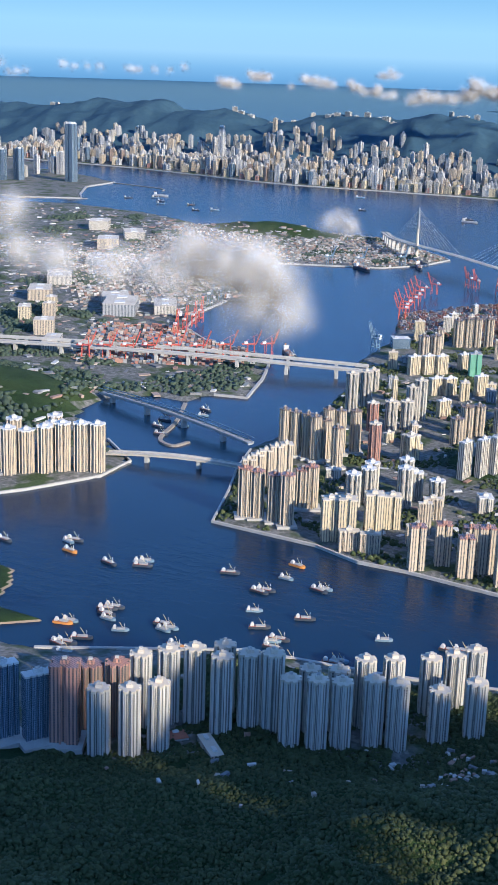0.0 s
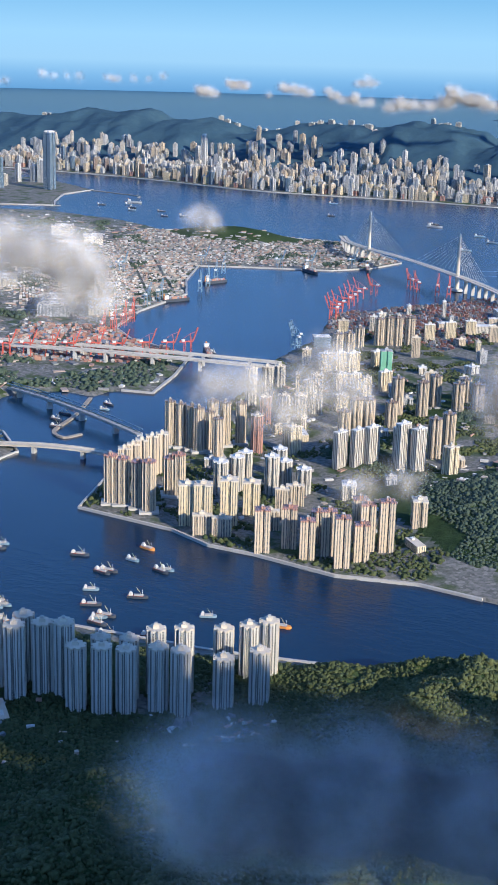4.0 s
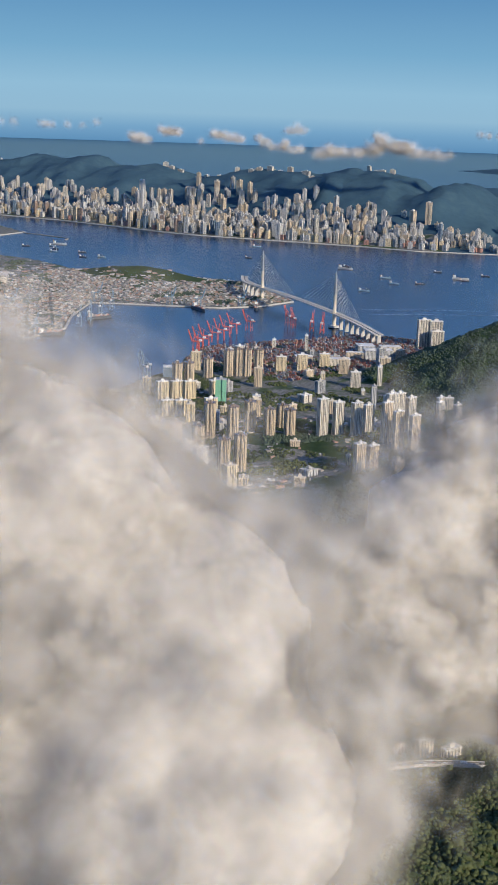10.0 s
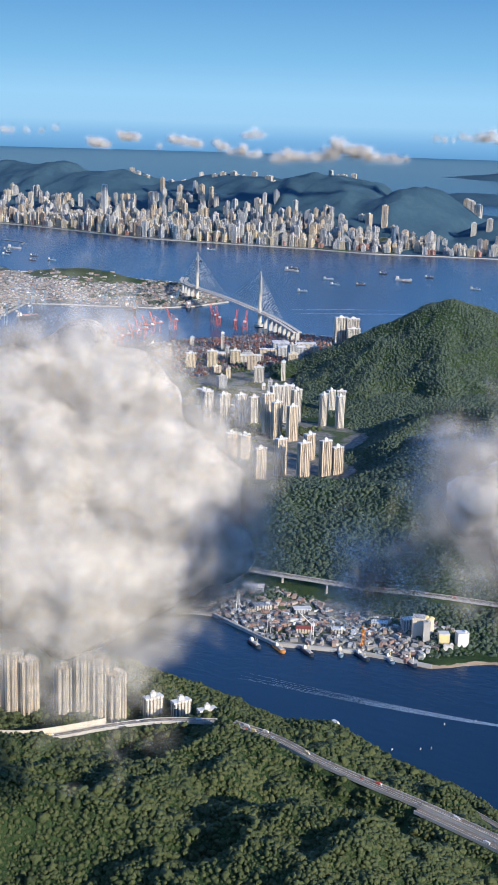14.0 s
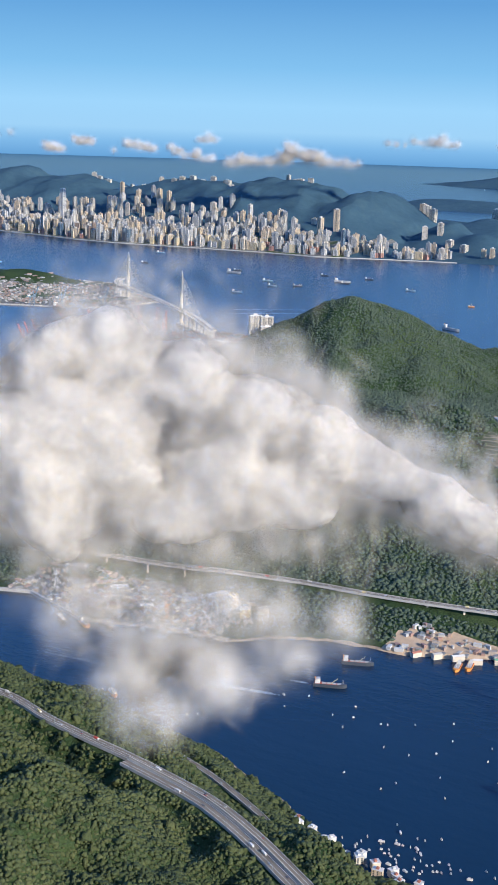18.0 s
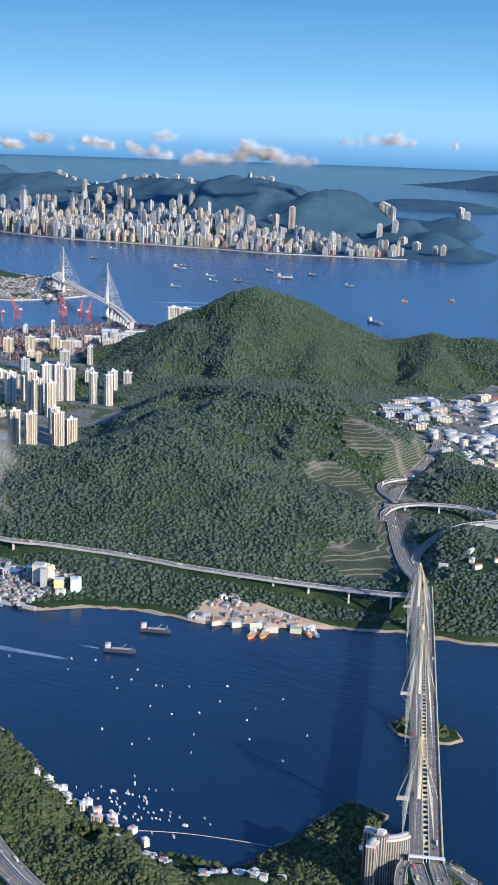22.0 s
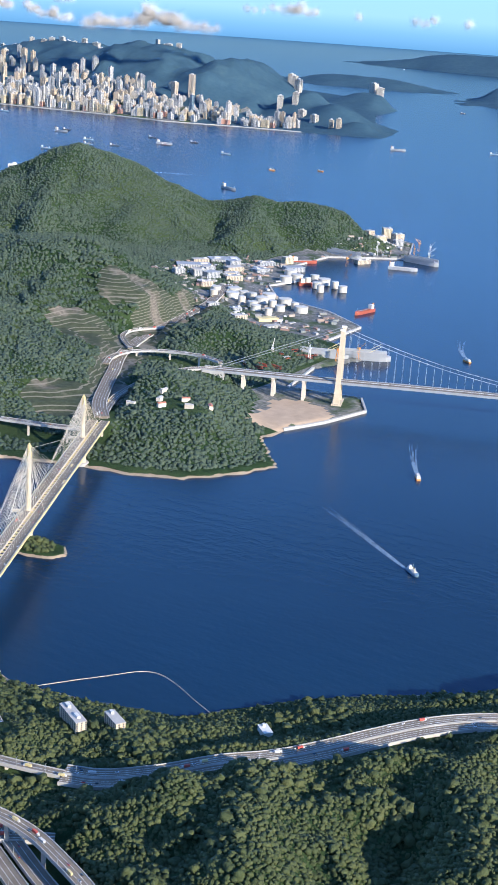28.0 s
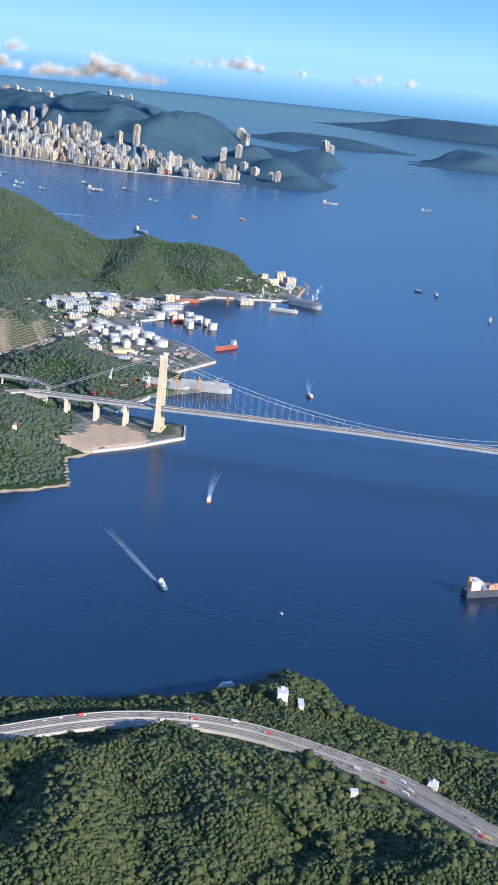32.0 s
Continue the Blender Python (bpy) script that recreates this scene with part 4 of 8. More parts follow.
def suspension_bridge():
    br = thing("suspension_bridge", "long suspension bridge with a pale portal tower", "bridge", (0, 0, 0))
    p = Vector((-3.2, -107.2, 0))
    along = Vector((-85 + 4, -139 + 110, 0)).normalized()
    side = Vector((along.y, -along.x, 0))
    zd, mid = 6.6, 68.8
    def deck_z(d):
        return zd + 0.9 * (1 - ((d - mid) / mid) ** 2) * (1 if d > 0 else 0) + (0.012 * d if d < 0 else 0)
    line = [p + along * d + Vector((0, 0, deck_z(d))) for d in range(-36, 104, 2)]
    part("deck", Geo().strip(line, 3.7, 0.5, 0.0), CONCRETE, br, "grey road deck")
    part("roadway", Geo().strip(line, 3.1, 0.03, 0.03), ASPHALT, br, "dark asphalt roadway")
    for s in (-1, 1):
        part("fairing", Geo().strip(line, 0.2, 0.62, 0.08, s * 1.92), STEEL, br)
    part("median", Geo().strip(line, 0.25, 0.1, 0.1), PAINT_WHITE, br)
    tower = part("tower", Geo().turned_box(p.x, p.y, 0.2, 2.6, 6.4, 0.8, math.atan2(along.y, along.x)), TOWER_CONCRETE, br, "pale concrete portal tower")
    for s in (-1, 1):
        lo, hi = p + side * s * 2.35, p + side * s * 2.0
        g = Geo()
        yaw = math.atan2(along.y, along.x)
        c, sn = math.cos(yaw), math.sin(yaw)
        for z0, z1, w0, w1, o0, o1 in ((0.8, zd - 0.8, 1.8, 1.35, lo, lo.lerp(hi, 0.3)), (zd - 0.8, 20.2, 1.35, 0.95, lo.lerp(hi, 0.3), hi)):
            pts = []
            for z, w, o in ((z0, w0, o0), (z1, w1, o1)):
                for u, v in ((-w / 2, -0.45), (w / 2, -0.45), (w / 2, 0.45), (-w / 2, 0.45)):
                    pts.append((o.x + c * u - sn * v, o.y + sn * u + c * v, z))
            g.add(pts, [(0, 1, 5, 4), (1, 2, 6, 5), (2, 3, 7, 6), (3, 0, 4, 7), (4, 5, 6, 7)])
        part("leg", g, TOWER_CONCRETE, tower)
        part("saddle", Geo().turned_box(hi.x, hi.y, 20.2, 1.3, 0.7, 0.5, yaw), PAINT_WHITE, tower)
    for z, h in ((5.3, 0.8), (12.6, 0.7), (19.3, 0.9)):
        part("portal_beam", Geo().beam(p + side * -2.1 + Vector((0, 0, z)), p + side * 2.1 + Vector((0, 0, z)), 0.8, h), TOWER_CONCRETE, tower)
    for s in (-1, 1):
        pts = []
        for d in range(0, 104, 2):
            z = 8.3 + (20.5 - 8.3) * ((d - mid) / mid) ** 2
            pts.append(p + along * d + side * s * 1.85 + Vector((0, 0, z)))
        part("main_cable", Geo().tube(pts, 0.075, 6), STEEL, br, "grey main cable")
        part("main_cable", Geo().tube([p + side * s * 1.9 + Vector((0, 0, 20.5)), p - along * 33 + side * s * 1.85 + Vector((0, 0, 6.2))], 0.075, 6), STEEL, br)
        for k, q in enumerate(pts):
            if k:
                part("hanger", Geo().tube([q, (q.x, q.y, deck_z(2 * k))], 0.024, 4), STEEL, br)
    for d in (-9, -17, -25):
        q = p + along * d
        pier = part("pier", Geo().turned_box(q.x + side.x * 1.2, q.y + side.y * 1.2, 0.4, 0.8, 1.0, deck_z(d) - 0.9, math.atan2(along.y, along.x)).turned_box(q.x - side.x * 1.2, q.y - side.y * 1.2, 0.4, 0.8, 1.0, deck_z(d) - 0.9, math.atan2(along.y, along.x)), PALE_CONCRETE, br)
        part("pier_head", Geo().beam(q - side * 2.0 + Vector((0, 0, deck_z(d) - 0.72)), q + side * 2.0 + Vector((0, 0, deck_z(d) - 0.72)), 0.9, 0.44), PALE_CONCRETE, pier)
    q = p - along * 33
    part("anchorage", Geo().turned_box(q.x, q.y, 1.0, 6.5, 4.6, 5.0, math.atan2(along.y, along.x), 0.9), CONCRETE, br, "massive concrete cable anchorage")
    return br


suspension_bridge()


# ---- roads ----
PIER = {}


def road(name, label, pts, width, per=6, thick=0.35, pier_every=0.0, ground=None, lines=2, kerb=True, surface=None, drop=None):
    """A road on the ground or on piers: deck, two parapets, lane lines, piers."""
    line = curve_line(pts, per)
    rd = thing(name, label, "road", (0, 0, 0), kind="structure")
    part("deck", Geo().strip(line, width, thick), surface or ASPHALT, rd)
    for s in (-1, 1):
        if kerb:
            part("parapet", Geo().strip(line, 0.09, thick + 0.16, 0.12, s * (width / 2 + 0.04)), CONCRETE, rd, "grey concrete parapet")
    for k in range(1, lines):
        part("lane_line", Geo().strip(line, 0.035, 0.01, 0.014, width * (k / lines - 0.5)), MARKING, rd)
    if pier_every:
        run, last = 0.0, line[0]
        for p in line[1:]:
            run += (p - last).length
            last = p
            base = ground.at(p.x, p.y) if ground else 0.0
            if run > pier_every and p.z - base > 0.9:
                run = 0.0
                pr = part("pier", Geo().turned_box(p.x, p.y, base - 0.3, 0.42, 0.5, p.z - base - thick - 0.05, 0.4), PALE_CONCRETE, rd, "pale concrete pier")
                part("pier_head", Geo().turned_box(p.x, p.y, p.z - thick - 0.36, 0.5, width * 0.75, 0.34, math.atan2(-1, 0.3)), PALE_CONCRETE, pr)
    return rd, line


# ---- tall buildings ----
def plan_cross(w):
    a, L, n, d = 0.27 * w, 0.5 * w, 0.07 * w, 0.10 * w
    arm = [(a, -a), (L * 0.94, -a), (L * 0.94, -a * 0.62), (L, -a * 0.62), (L, -n), (L - d, -n), (L - d, n), (L, n), (L, a * 0.62), (L * 0.94, a * 0.62), (L * 0.94, a)]
    out = []
    for q in range(4):
        c, s = (1, 0, -1, 0)[q], (0, 1, 0, -1)[q]
        out += [(x * c - y * s, x * s + y * c) for x, y in arm]
    return out


def plan_slab(w, deep=0.42, bays=5):
    """A long block with recesses between its bays."""
    out, b, h, d = [], w / bays, w * deep / 2, 0.05 * w
    for k in range(bays):
        x = -w / 2 + k * b
        out += [(x + 0.12 * b, -h), (x + 0.88 * b, -h), (x + 0.88 * b, -h + d), (x + 1.12 * b, -h + d)]
    out = out[:-1]
    return out + [(-x, -y) for x, y in out]


def plan_square(w, deep=0.85):
    h, v, n = w / 2, w * deep / 2, 0.1 * w
    return [(-h, -v), (-n, -v), (-n, -v + n), (n, -v + n), (n, -v), (h, -v), (h, -n), (h - n, -n), (h - n, n), (h, n), (h, v), (n, v), (n, v - n), (-n, v - n), (-n, v), (-h, v), (-h, n), (-h + n, n), (-h + n, -n), (-h, -n)]


PLANS = {"cross": plan_cross, "slab": plan_slab, "square": plan_square}
TOWER_KINDS, TOWER_SPOTS = {}, []
FINNED = ("towers along the near shore", "towers on the wooded shore")


def tower_parts(kind, w, h, walls, trim, podium):
    """The meshes of one kind of tower: body, ribs, parapet, lift house, tank, podium."""
    key = (kind, w, h, walls.name, trim.name, podium)
    if key in TOWER_KINDS:
        return TOWER_KINDS[key]
    plan = PLANS[kind](w)
    deep = 0.42 if kind == "slab" else 1.0
    meshes = [("body", mesh_from("body", Geo().prism(plan, -0.8, h), walls), "")]
    rim = Geo().prism([(x * 1.03, y * 1.03) for x, y in plan], h - 0.22, h + 0.12)
    meshes.append(("parapet", mesh_from("parapet", rim, trim), "pale roof parapet"))
    house = Geo().box(-0.15 * w, -0.15 * w * deep, h + 0.12, 0.15 * w, 0.15 * w * deep, h + 0.75)
    meshes.append(("lift_house", mesh_from("lift_house", house, trim), ""))
    tank = Geo().box(-0.07 * w, -0.09 * w * deep, h + 0.75, 0.09 * w, 0.06 * w * deep, h + 1.1)
    meshes.append(("water_tank", mesh_from("water_tank", tank, CONCRETE), ""))
    if podium:
        meshes.append(("podium", mesh_from("podium", Geo().box(-0.7 * w, -0.7 * w, -0.8, 0.7 * w, 0.7 * w, podium), CONCRETE), "low concrete podium"))
    TOWER_KINDS[key] = meshes
    return meshes


def tower(x, y, z, h, w, kind, walls, trim, turn, label, group, podium=0.0):
    h = round(h * 2) / 2
    t = thing("apartment_tower", label, "tower block", (x, y, z), radians(turn), group)
    for name, mesh, note in tower_parts(kind, w, h, walls, trim, podium):
        share(name, mesh, t, None, note)
    TOWER_SPOTS.append((x, y))
    if group in FINNED and kind == "cross":
        key = ("fin", h, trim.name)
        if key not in TOWER_KINDS:
            TOWER_KINDS[key] = mesh_from("bay_fin", Geo().box(-0.05, -0.05, 0.2, 0.05, 0.05, h), trim)
        for q in range(4):
            for off in (-0.17 * w, 0.17 * w):
                share("bay_fin", TOWER_KINDS[key], t, Matrix.Rotation(q * math.pi / 2, 4, "Z") @ Matrix.Translation((0.5 * w, off, 0)), "pale vertical bay edge")
    return t


def estate(rows, w, kind, walls, trim, turn, label, group, land=None, podium=0.0, spread=4.0):
    rng = random.Random(group)
    for x, y, h in rows:
        z = land.at(x, y) if land else 0.6
        tower(x, y, z, h, w, kind, walls, trim, turn + rng.uniform(-spread, spread), label, group, podium)


SHORE = "towers along the near shore"
estate([(254, 128, 12), (250, 125, 12), (247, 121, 12)], 3.6, "cross", F_SHORE, PALE_CONCRETE, 30, "slender white apartment tower with grooved walls", SHORE, NORTH)
estate([(254, 116, 13.5), (251, 112, 13.5), (247, 110, 14), (241, 111, 14), (244, 105, 13), (238, 107, 13.5), (234, 106, 14)], 3.7, "cross", F_SHORE, PALE_CONCRETE, 34, "grey-white apartment tower with cross-shaped plan", SHORE, NORTH)
estate([(229, 109, 12), (225, 107, 12.5), (222, 104, 12), (218, 100, 12), (214, 99, 12), (229, 102, 11.5), (225, 99, 11.5), (222, 95, 12.5), (218, 92, 12.5)], 3.5, "cross", F_SHORE, PALE_CONCRETE, 32, "pale apartment tower with cross-shaped plan by the water", SHORE, NORTH)
estate([(214, 85, 10.5), (211, 81, 10), (208, 79, 10.5), (209, 93, 9.5), (204, 89, 10)], 3.6, "cross", F_SHORE, PALE_CONCRETE, 28, "white apartment tower near the wooded slope", SHORE, NORTH)
estate([(260, 129, 15)], 4.6, "square", F_PINK, F_PINK, 30, "red-brown apartment tower with pale bands", SHORE, NORTH, 1.2)
estate([(264, 131, 12.5), (269, 134, 14)], 5.2, "slab", F_GLASS, PAINT_WHITE, 60, "blue-grey slab office block", SHORE, NORTH, 1.0)
estate([(260, 122, 12.5), (256, 120, 13)], 4.0, "cross", F_BROWN, F_PINK, 30, "dark brown apartment tower", SHORE, NORTH)
estate([(364, 19, 13), (361, 15, 12), (357, 12, 13), (354, 8, 13.5), (350, 5, 13.5), (346, 3, 13.5), (366, -4, 11), (371, 8, 12), (362, 2, 11)], 4.4, "cross", F_CREAM, PAINT_WHITE, 40, "cream apartment tower beside the sea wall", "towers by the channel mouth", KWAI)
CAPE = "towers on the island's cape"
estate([(294, 12, 13), (291, 11, 12.5), (286, 11, 12.5), (282, 12, 13.5), (285, -2, 10.5), (283, -3, 11.5)], 3.6, "cross", F_CREAM, F_PINK, 35, "cream tower with pinkish edges by the promenade", CAPE, TSING_YI, 0.6)
estate([(305, -9, 8), (303.5, -11, 9), (302, -13, 10), (300, -15, 11), (298, -17, 11.5)], 3.4, "square", F_CREAM, PALE_CONCRETE, 35, "cream tower in a stepped row", CAPE, TSING_YI)
estate([(311, -40, 14), (308, -41, 13.5), (304, -41, 13.5), (301, -40, 13.5), (300, -46, 14.5), (298, -50, 13.5), (295, -54, 13), (293, -38, 12), (299, -43, 12)], 3.2, "cross", F_CREAM, F_BROWN, 40, "slim cream and brown tower over a podium", CAPE, TSING_YI, 0.8)
estate([(301, -79, 9), (287, -50, 11.5)], 3.6, "cross", F_PINK, PALE_CONCRETE, 30, "tower with salmon-red walls", CAPE, TSING_YI)
INNER = "inland towers of the island"
estate([(316, -95, 13), (315, -104, 12), (322, -125, 7.5), (297, -84, 9), (293, -87, 9), (296, -98, 11), (294, -100, 13)], 4.0, "cross", F_WHITE, PALE_CONCRETE, 30, "white inland apartment tower", INNER, TSING_YI)
estate([(259, -49, 10.5), (255, -52, 10.5), (252, -55, 10.5), (243, -56, 13.5), (239, -58, 12.5), (246, -61, 11), (243, -64, 9.5)], 4.6, "slab", F_WHITE, PAINT_WHITE, 75, "white ribbed slab tower beside the park hill", INNER, TSING_YI)
estate([(274, -89, 10), (272, -94, 9.5), (241, -74, 12), (240, -82, 12), (274, -81, 8), (267, -100, 8)], 4.0, "cross", F_CREAM, F_BROWN, 30, "cream and grey inland tower", INNER, TSING_YI)
estate([(289, -108, 5.5), (302, -133, 6), (298, -136, 6), (289, -142, 7), (316, -160, 7), (312, -163, 7), (308, -175, 6), (320, -156, 7)], 4.8, "slab", F_YELLOW, PAINT_WHITE, 60, "yellow slab block of flats", INNER, TSING_YI)
estate([(301, -168, 8.5)], 4.2, "square", GREEN_PAINT, STEEL, 30, "tower under construction in green netting", INNER, TSING_YI)
estate([(322, -169, 12), (319, -173, 12), (325, -212, 11), (322, -215, 11.5), (319, -217, 11.5), (315, -220, 11.5), (330, -204, 8)], 4.0, "cross", F_CREAM, F_BROWN, 38, "brownish tower in a tight row near the port", INNER, TSING_YI)
estate([(307, -244, 7), (303, -257, 6), (313, -236, 6.5)], 4.6, "slab", F_YELLOW, PAINT_WHITE, 40, "pale yellow slab near the container yard", INNER, TSING_YI)
estate([(271, -113, 12.5), (263, -115, 11.5), (264, -128, 10.5), (255, -126, 9.5), (250, -131, 9), (258, -140, 8)], 4.0, "cross", F_CREAM, F_BROWN, 28, "cream and brown tower in the valley", INNER, TSING_YI)
estate([(240, -136, 13), (236, -140, 11.5), (230, -142, 11.5), (230, -151, 9.5), (222, -152, 14), (222, -159, 13.5), (219, -162, 12), (228, -163, 12)], 4.2, "slab", F_WHITE, PAINT_WHITE, 70, "white slab tower at the foot of the hill", INNER, TSING_YI)
estate([(211, -134, 12.5), (205, -134, 12), (217, -138, 14), (209, -102, 9), (206, -105, 8), (189, -86, 9.5), (186, -93, 11.5), (176, -89, 12.5), (175, -101, 11), (173, -105, 8.5), (188, -115, 8.5)], 4.0, "slab", F_CREAM, PAINT_WHITE, 70, "cream slab tower below the wooded slope", INNER, TSING_YI)
estate([(208, -162, 11.5), (202, -163, 11.5)], 3.4, "slab", F_WHITE, PAINT_WHITE, 75, "paired white tower on the hillside", INNER, TSING_YI)
FRONT = "towers on the island's north front"
estate([(269, 14, 10.5), (265, 13, 11), (260, 9, 12), (260, -2, 8.5)], 4.4, "square", F_YELLOW, PALE_CONCRETE, 30, "warm yellow tower block by the waterfront", FRONT, TSING_YI)
estate([(262, 18, 5.0), (257, 17, 5.0), (250, 6, 5.0), (254, -14, 5.5)], 5.0, "slab", F_CREAM, PALE_CONCRETE, 30, "low cream block with balconies", FRONT, TSING_YI)
estate([(275, -11, 9), (273, -16, 9.5), (277, -27, 7.5), (264, -19, 10.5), (264, -26, 7.5), (257, -24, 7), (270, -34, 8)], 4.0, "cross", F_WHITE, PAINT_WHITE, 32, "white tower with deep recesses", FRONT, TSING_YI)
estate([(244, 20, 10.5), (240, 14, 10), (233, 18, 9.5), (230, 13, 11), (224, 18, 12), (220, 3, 12.5), (224, 5, 11.5), (228, 1, 11), (236, 7, 8), (222, 12, 9)], 3.6, "square", F_CREAM, F_PINK, 30, "cream tower with orange roof trim on the waterfront", FRONT, TSING_YI)
estate([(142, 89, 11.5), (140, 87.5, 11.5), (137.5, 86, 11.5), (135.5, 86, 11), (133, 85, 9.5)], 3.2, "cross", F_CREAM, PALE_CONCRETE, 25, "cream tower in a cluster on the wooded shore", "towers on the wooded shore", NORTH)
estate([(127.5, 82.5, 8.5), (125, 81, 10.5), (122.5, 79.5, 10), (120, 78, 8.5)], 3.2, "cross", F_WHITE, F_CREAM, 25, "pale joined tower on the wooded shore", "towers on the wooded shore", NORTH)
estate([(116, 73, 3.5), (112, 70.5, 3.5), (108, 68.5, 3)], 3.4, "slab", F_WHITE, PAINT_WHITE, 60, "low white block of flats among trees", "towers on the wooded shore", NORTH)
estate([(289, -333, 13.5), (284, -336, 13.0), (281, -331, 9)], 6.5, "slab", F_WHITE, PAINT_WHITE, 40, "broad white warehouse tower at the waterside", "white blocks by the bridge", TSING_YI)


def infill():
    """Lower blocks between the estates of the island."""
    rng = random.Random(31)
    looks = ((F_CREAM, PALE_CONCRETE, "lower cream block between the estates"), (F_WHITE, PAINT_WHITE, "lower white block between the estates"), (F_YELLOW, PALE_CONCRETE, "lower pale yellow block between the estates"), (F_GREY, CONCRETE, "lower grey block between the estates"))
    made = 0
    for k in range(900):
        x, y = rng.uniform(212, 345), rng.uniform(-300, 10)
        ground = TSING_YI.at(x, y)
        if made > 62 or ground > 3.4 or ground < 0.5 or float(coast_distance(np.array([x]), np.array([y]), TSING_YI.outline)[0]) < 6:
            continue
        if min(math.hypot(x - a, y - b) for a, b in TOWER_SPOTS) < 7.5:
            continue
        made += 1
        walls, trim, label = rng.choice(looks)
        tower(x, y, ground, rng.choice((2, 2.5, 3, 4, 5, 6.5, 8)), rng.choice((3.6, 4.4)), rng.choice(("slab", "slab", "square")), walls, trim, 30 + rng.choice((0, 40, 90)), label, "lower blocks between the estates")


infill()


# ---- the city across the harbour ----
def landmark(name, label, x, y, h, w, walls, steps):
    t = thing(name, label, "skyscraper", (x, y, 0.6))
    z = 0.0
    for k, (share_h, scale) in enumerate(steps):
        z1 = h * share_h
        part("shaft" if k == 0 else "setback", Geo().prism([(a * scale, b * scale) for a, b in plan_square(w, 1.0)], z, z1, 0.98), walls, t)
        z = z1
    part("crown", Geo().prism([(a * steps[-1][1] * 0.9, b * steps[-1][1] * 0.9) for a, b in plan_square(w, 1.0)], z, z + 0.03 * h, 0.8), PAINT_WHITE, t, "pale crown of upright blades")
    return t


landmark("skyscraper", "very tall pale glass skyscraper by the harbour", 832, -622, 47.5, 7.6, F_GLASS, ((0.92, 1.0), (1.0, 0.93)))
landmark("skyscraper", "tall silver stepped skyscraper with a blade crown", 810.4, -830.3, 39.5, 5.6, F_CITY, ((0.5, 1.0), (0.75, 0.93), (0.9, 0.84), (1.0, 0.74)))


def city_meshes():
    rng = random.Random(5)
    out = []
    for k in range(16):
        w, h = rng.uniform(2.9, 4.8), (5, 7, 8.5, 9.5, 10.5, 11.5, 12, 13, 14, 15.5, 6.5, 19, 4, 8, 17, 12.5)[k]
        walls = (F_CITY, F_GREY, F_CREAM, F_WHITE, F_GREY, F_GLASS, F_BROWN, F_CREAM, F_CITY, F_WHITE, F_YELLOW, F_GLASS, F_PINK, F_CREAM, F_GREY, F_CITY)[k]
        kind = ("square", "cross", "slab", "square")[k % 4]
        if kind == "slab":
            w *= 1.5
        top = Geo().box(-0.18 * w, -0.12 * w, h, 0.18 * w, 0.12 * w, h + 0.9).box(-0.1 * w, -0.08 * w, h + 0.9, 0.06 * w, 0.08 * w, h + 1.5)
        out.append((h, w, mesh_from("body", Geo().prism(PLANS[kind](w), -6, h), walls), mesh_from("roof_house", top, CONCRETE), Geo().prism(PLANS[kind](w), -6, h).box(-0.18 * w, -0.12 * w, h, 0.18 * w, 0.12 * w, h + 1.2)))
    return out


def city():
    rng = random.Random(9)
    kinds = city_meshes()
    shore = [(1050, -768), (960, -776), (870, -776), (800, -766), (730, -752), (690, -750), (620, -762), (540, -776), (490, -778), (430, -806), (395, -822)]
    rest, made = {0: Geo(), 1: Geo(), 2: Geo(), 3: Geo()}, 0
    spots = []
    for (ax, ay), (bx, by) in zip(shore, shore[1:]):
        run = math.hypot(bx - ax, by - ay)
        for k in range(int(run / 4.6)):
            t = (k + rng.random() * 0.6) / (run / 4.6)
            x, y = ax + (bx - ax) * t, ay + (by - ay) * t
            deep = 17 if 640 < x < 800 else 13 if x > 575 else (12 if x > 540 else (9 if x > 455 else 4))
            for row in range(deep):
                if rng.random() < 0.30 + 0.03 * row + 0.5 * float(value_noise(x, row * 9.0, 26.0, 6, 2)):
                    continue
                spots.append((row, x + rng.uniform(-2.2, 2.2), y - 4 - row * rng.uniform(7.2, 9.4)))
    spots.sort(key=lambda s: s[0])
    for row, x, y in spots:
        z = CITY_ISLAND.at(x, y)
        if z > (34 if 640 < x < 800 else 24) or z < 0.3:
            continue
        central = math.exp(-(((x - 800) / 120) ** 2)) * 0.5 + math.exp(-(((x - 640) / 90) ** 2)) * 0.3
        want = rng.gauss(5.6 + 4.6 * central + 0.10 * row, 3.0)
        if 0 < row < 9 and rng.random() < 0.09:
            want += 5
        h, w, body, top, geo = min(kinds, key=lambda q: abs(q[0] - want) + rng.random() * 3)
        turn = rng.uniform(-0.3, 0.3) + rng.choice((0, math.pi / 2))
        if made < 280:
            made += 1
            t = thing("city_tower", "pale high-rise on the far harbour front", "tower block", (x, y, z), turn, "high-rises across the harbour")
            share("body", body, t)
            share("roof_house", top, t)
        else:
            c, s = math.cos(turn), math.sin(turn)
            rest[made % 4].add([(x + c * a - s * b, y + s * a + c * b, z + q) for a, b, q in geo.v], geo.f)
            made += 1
    for k, m in enumerate((F_CITY, F_GREY, F_CREAM, F_WHITE)):
        tagged(new("city_blocks", mesh_from("city_blocks", rest[k], m)), "dense pale high-rises climbing the foot of the mountains", "buildings", kind="stuff")


city()


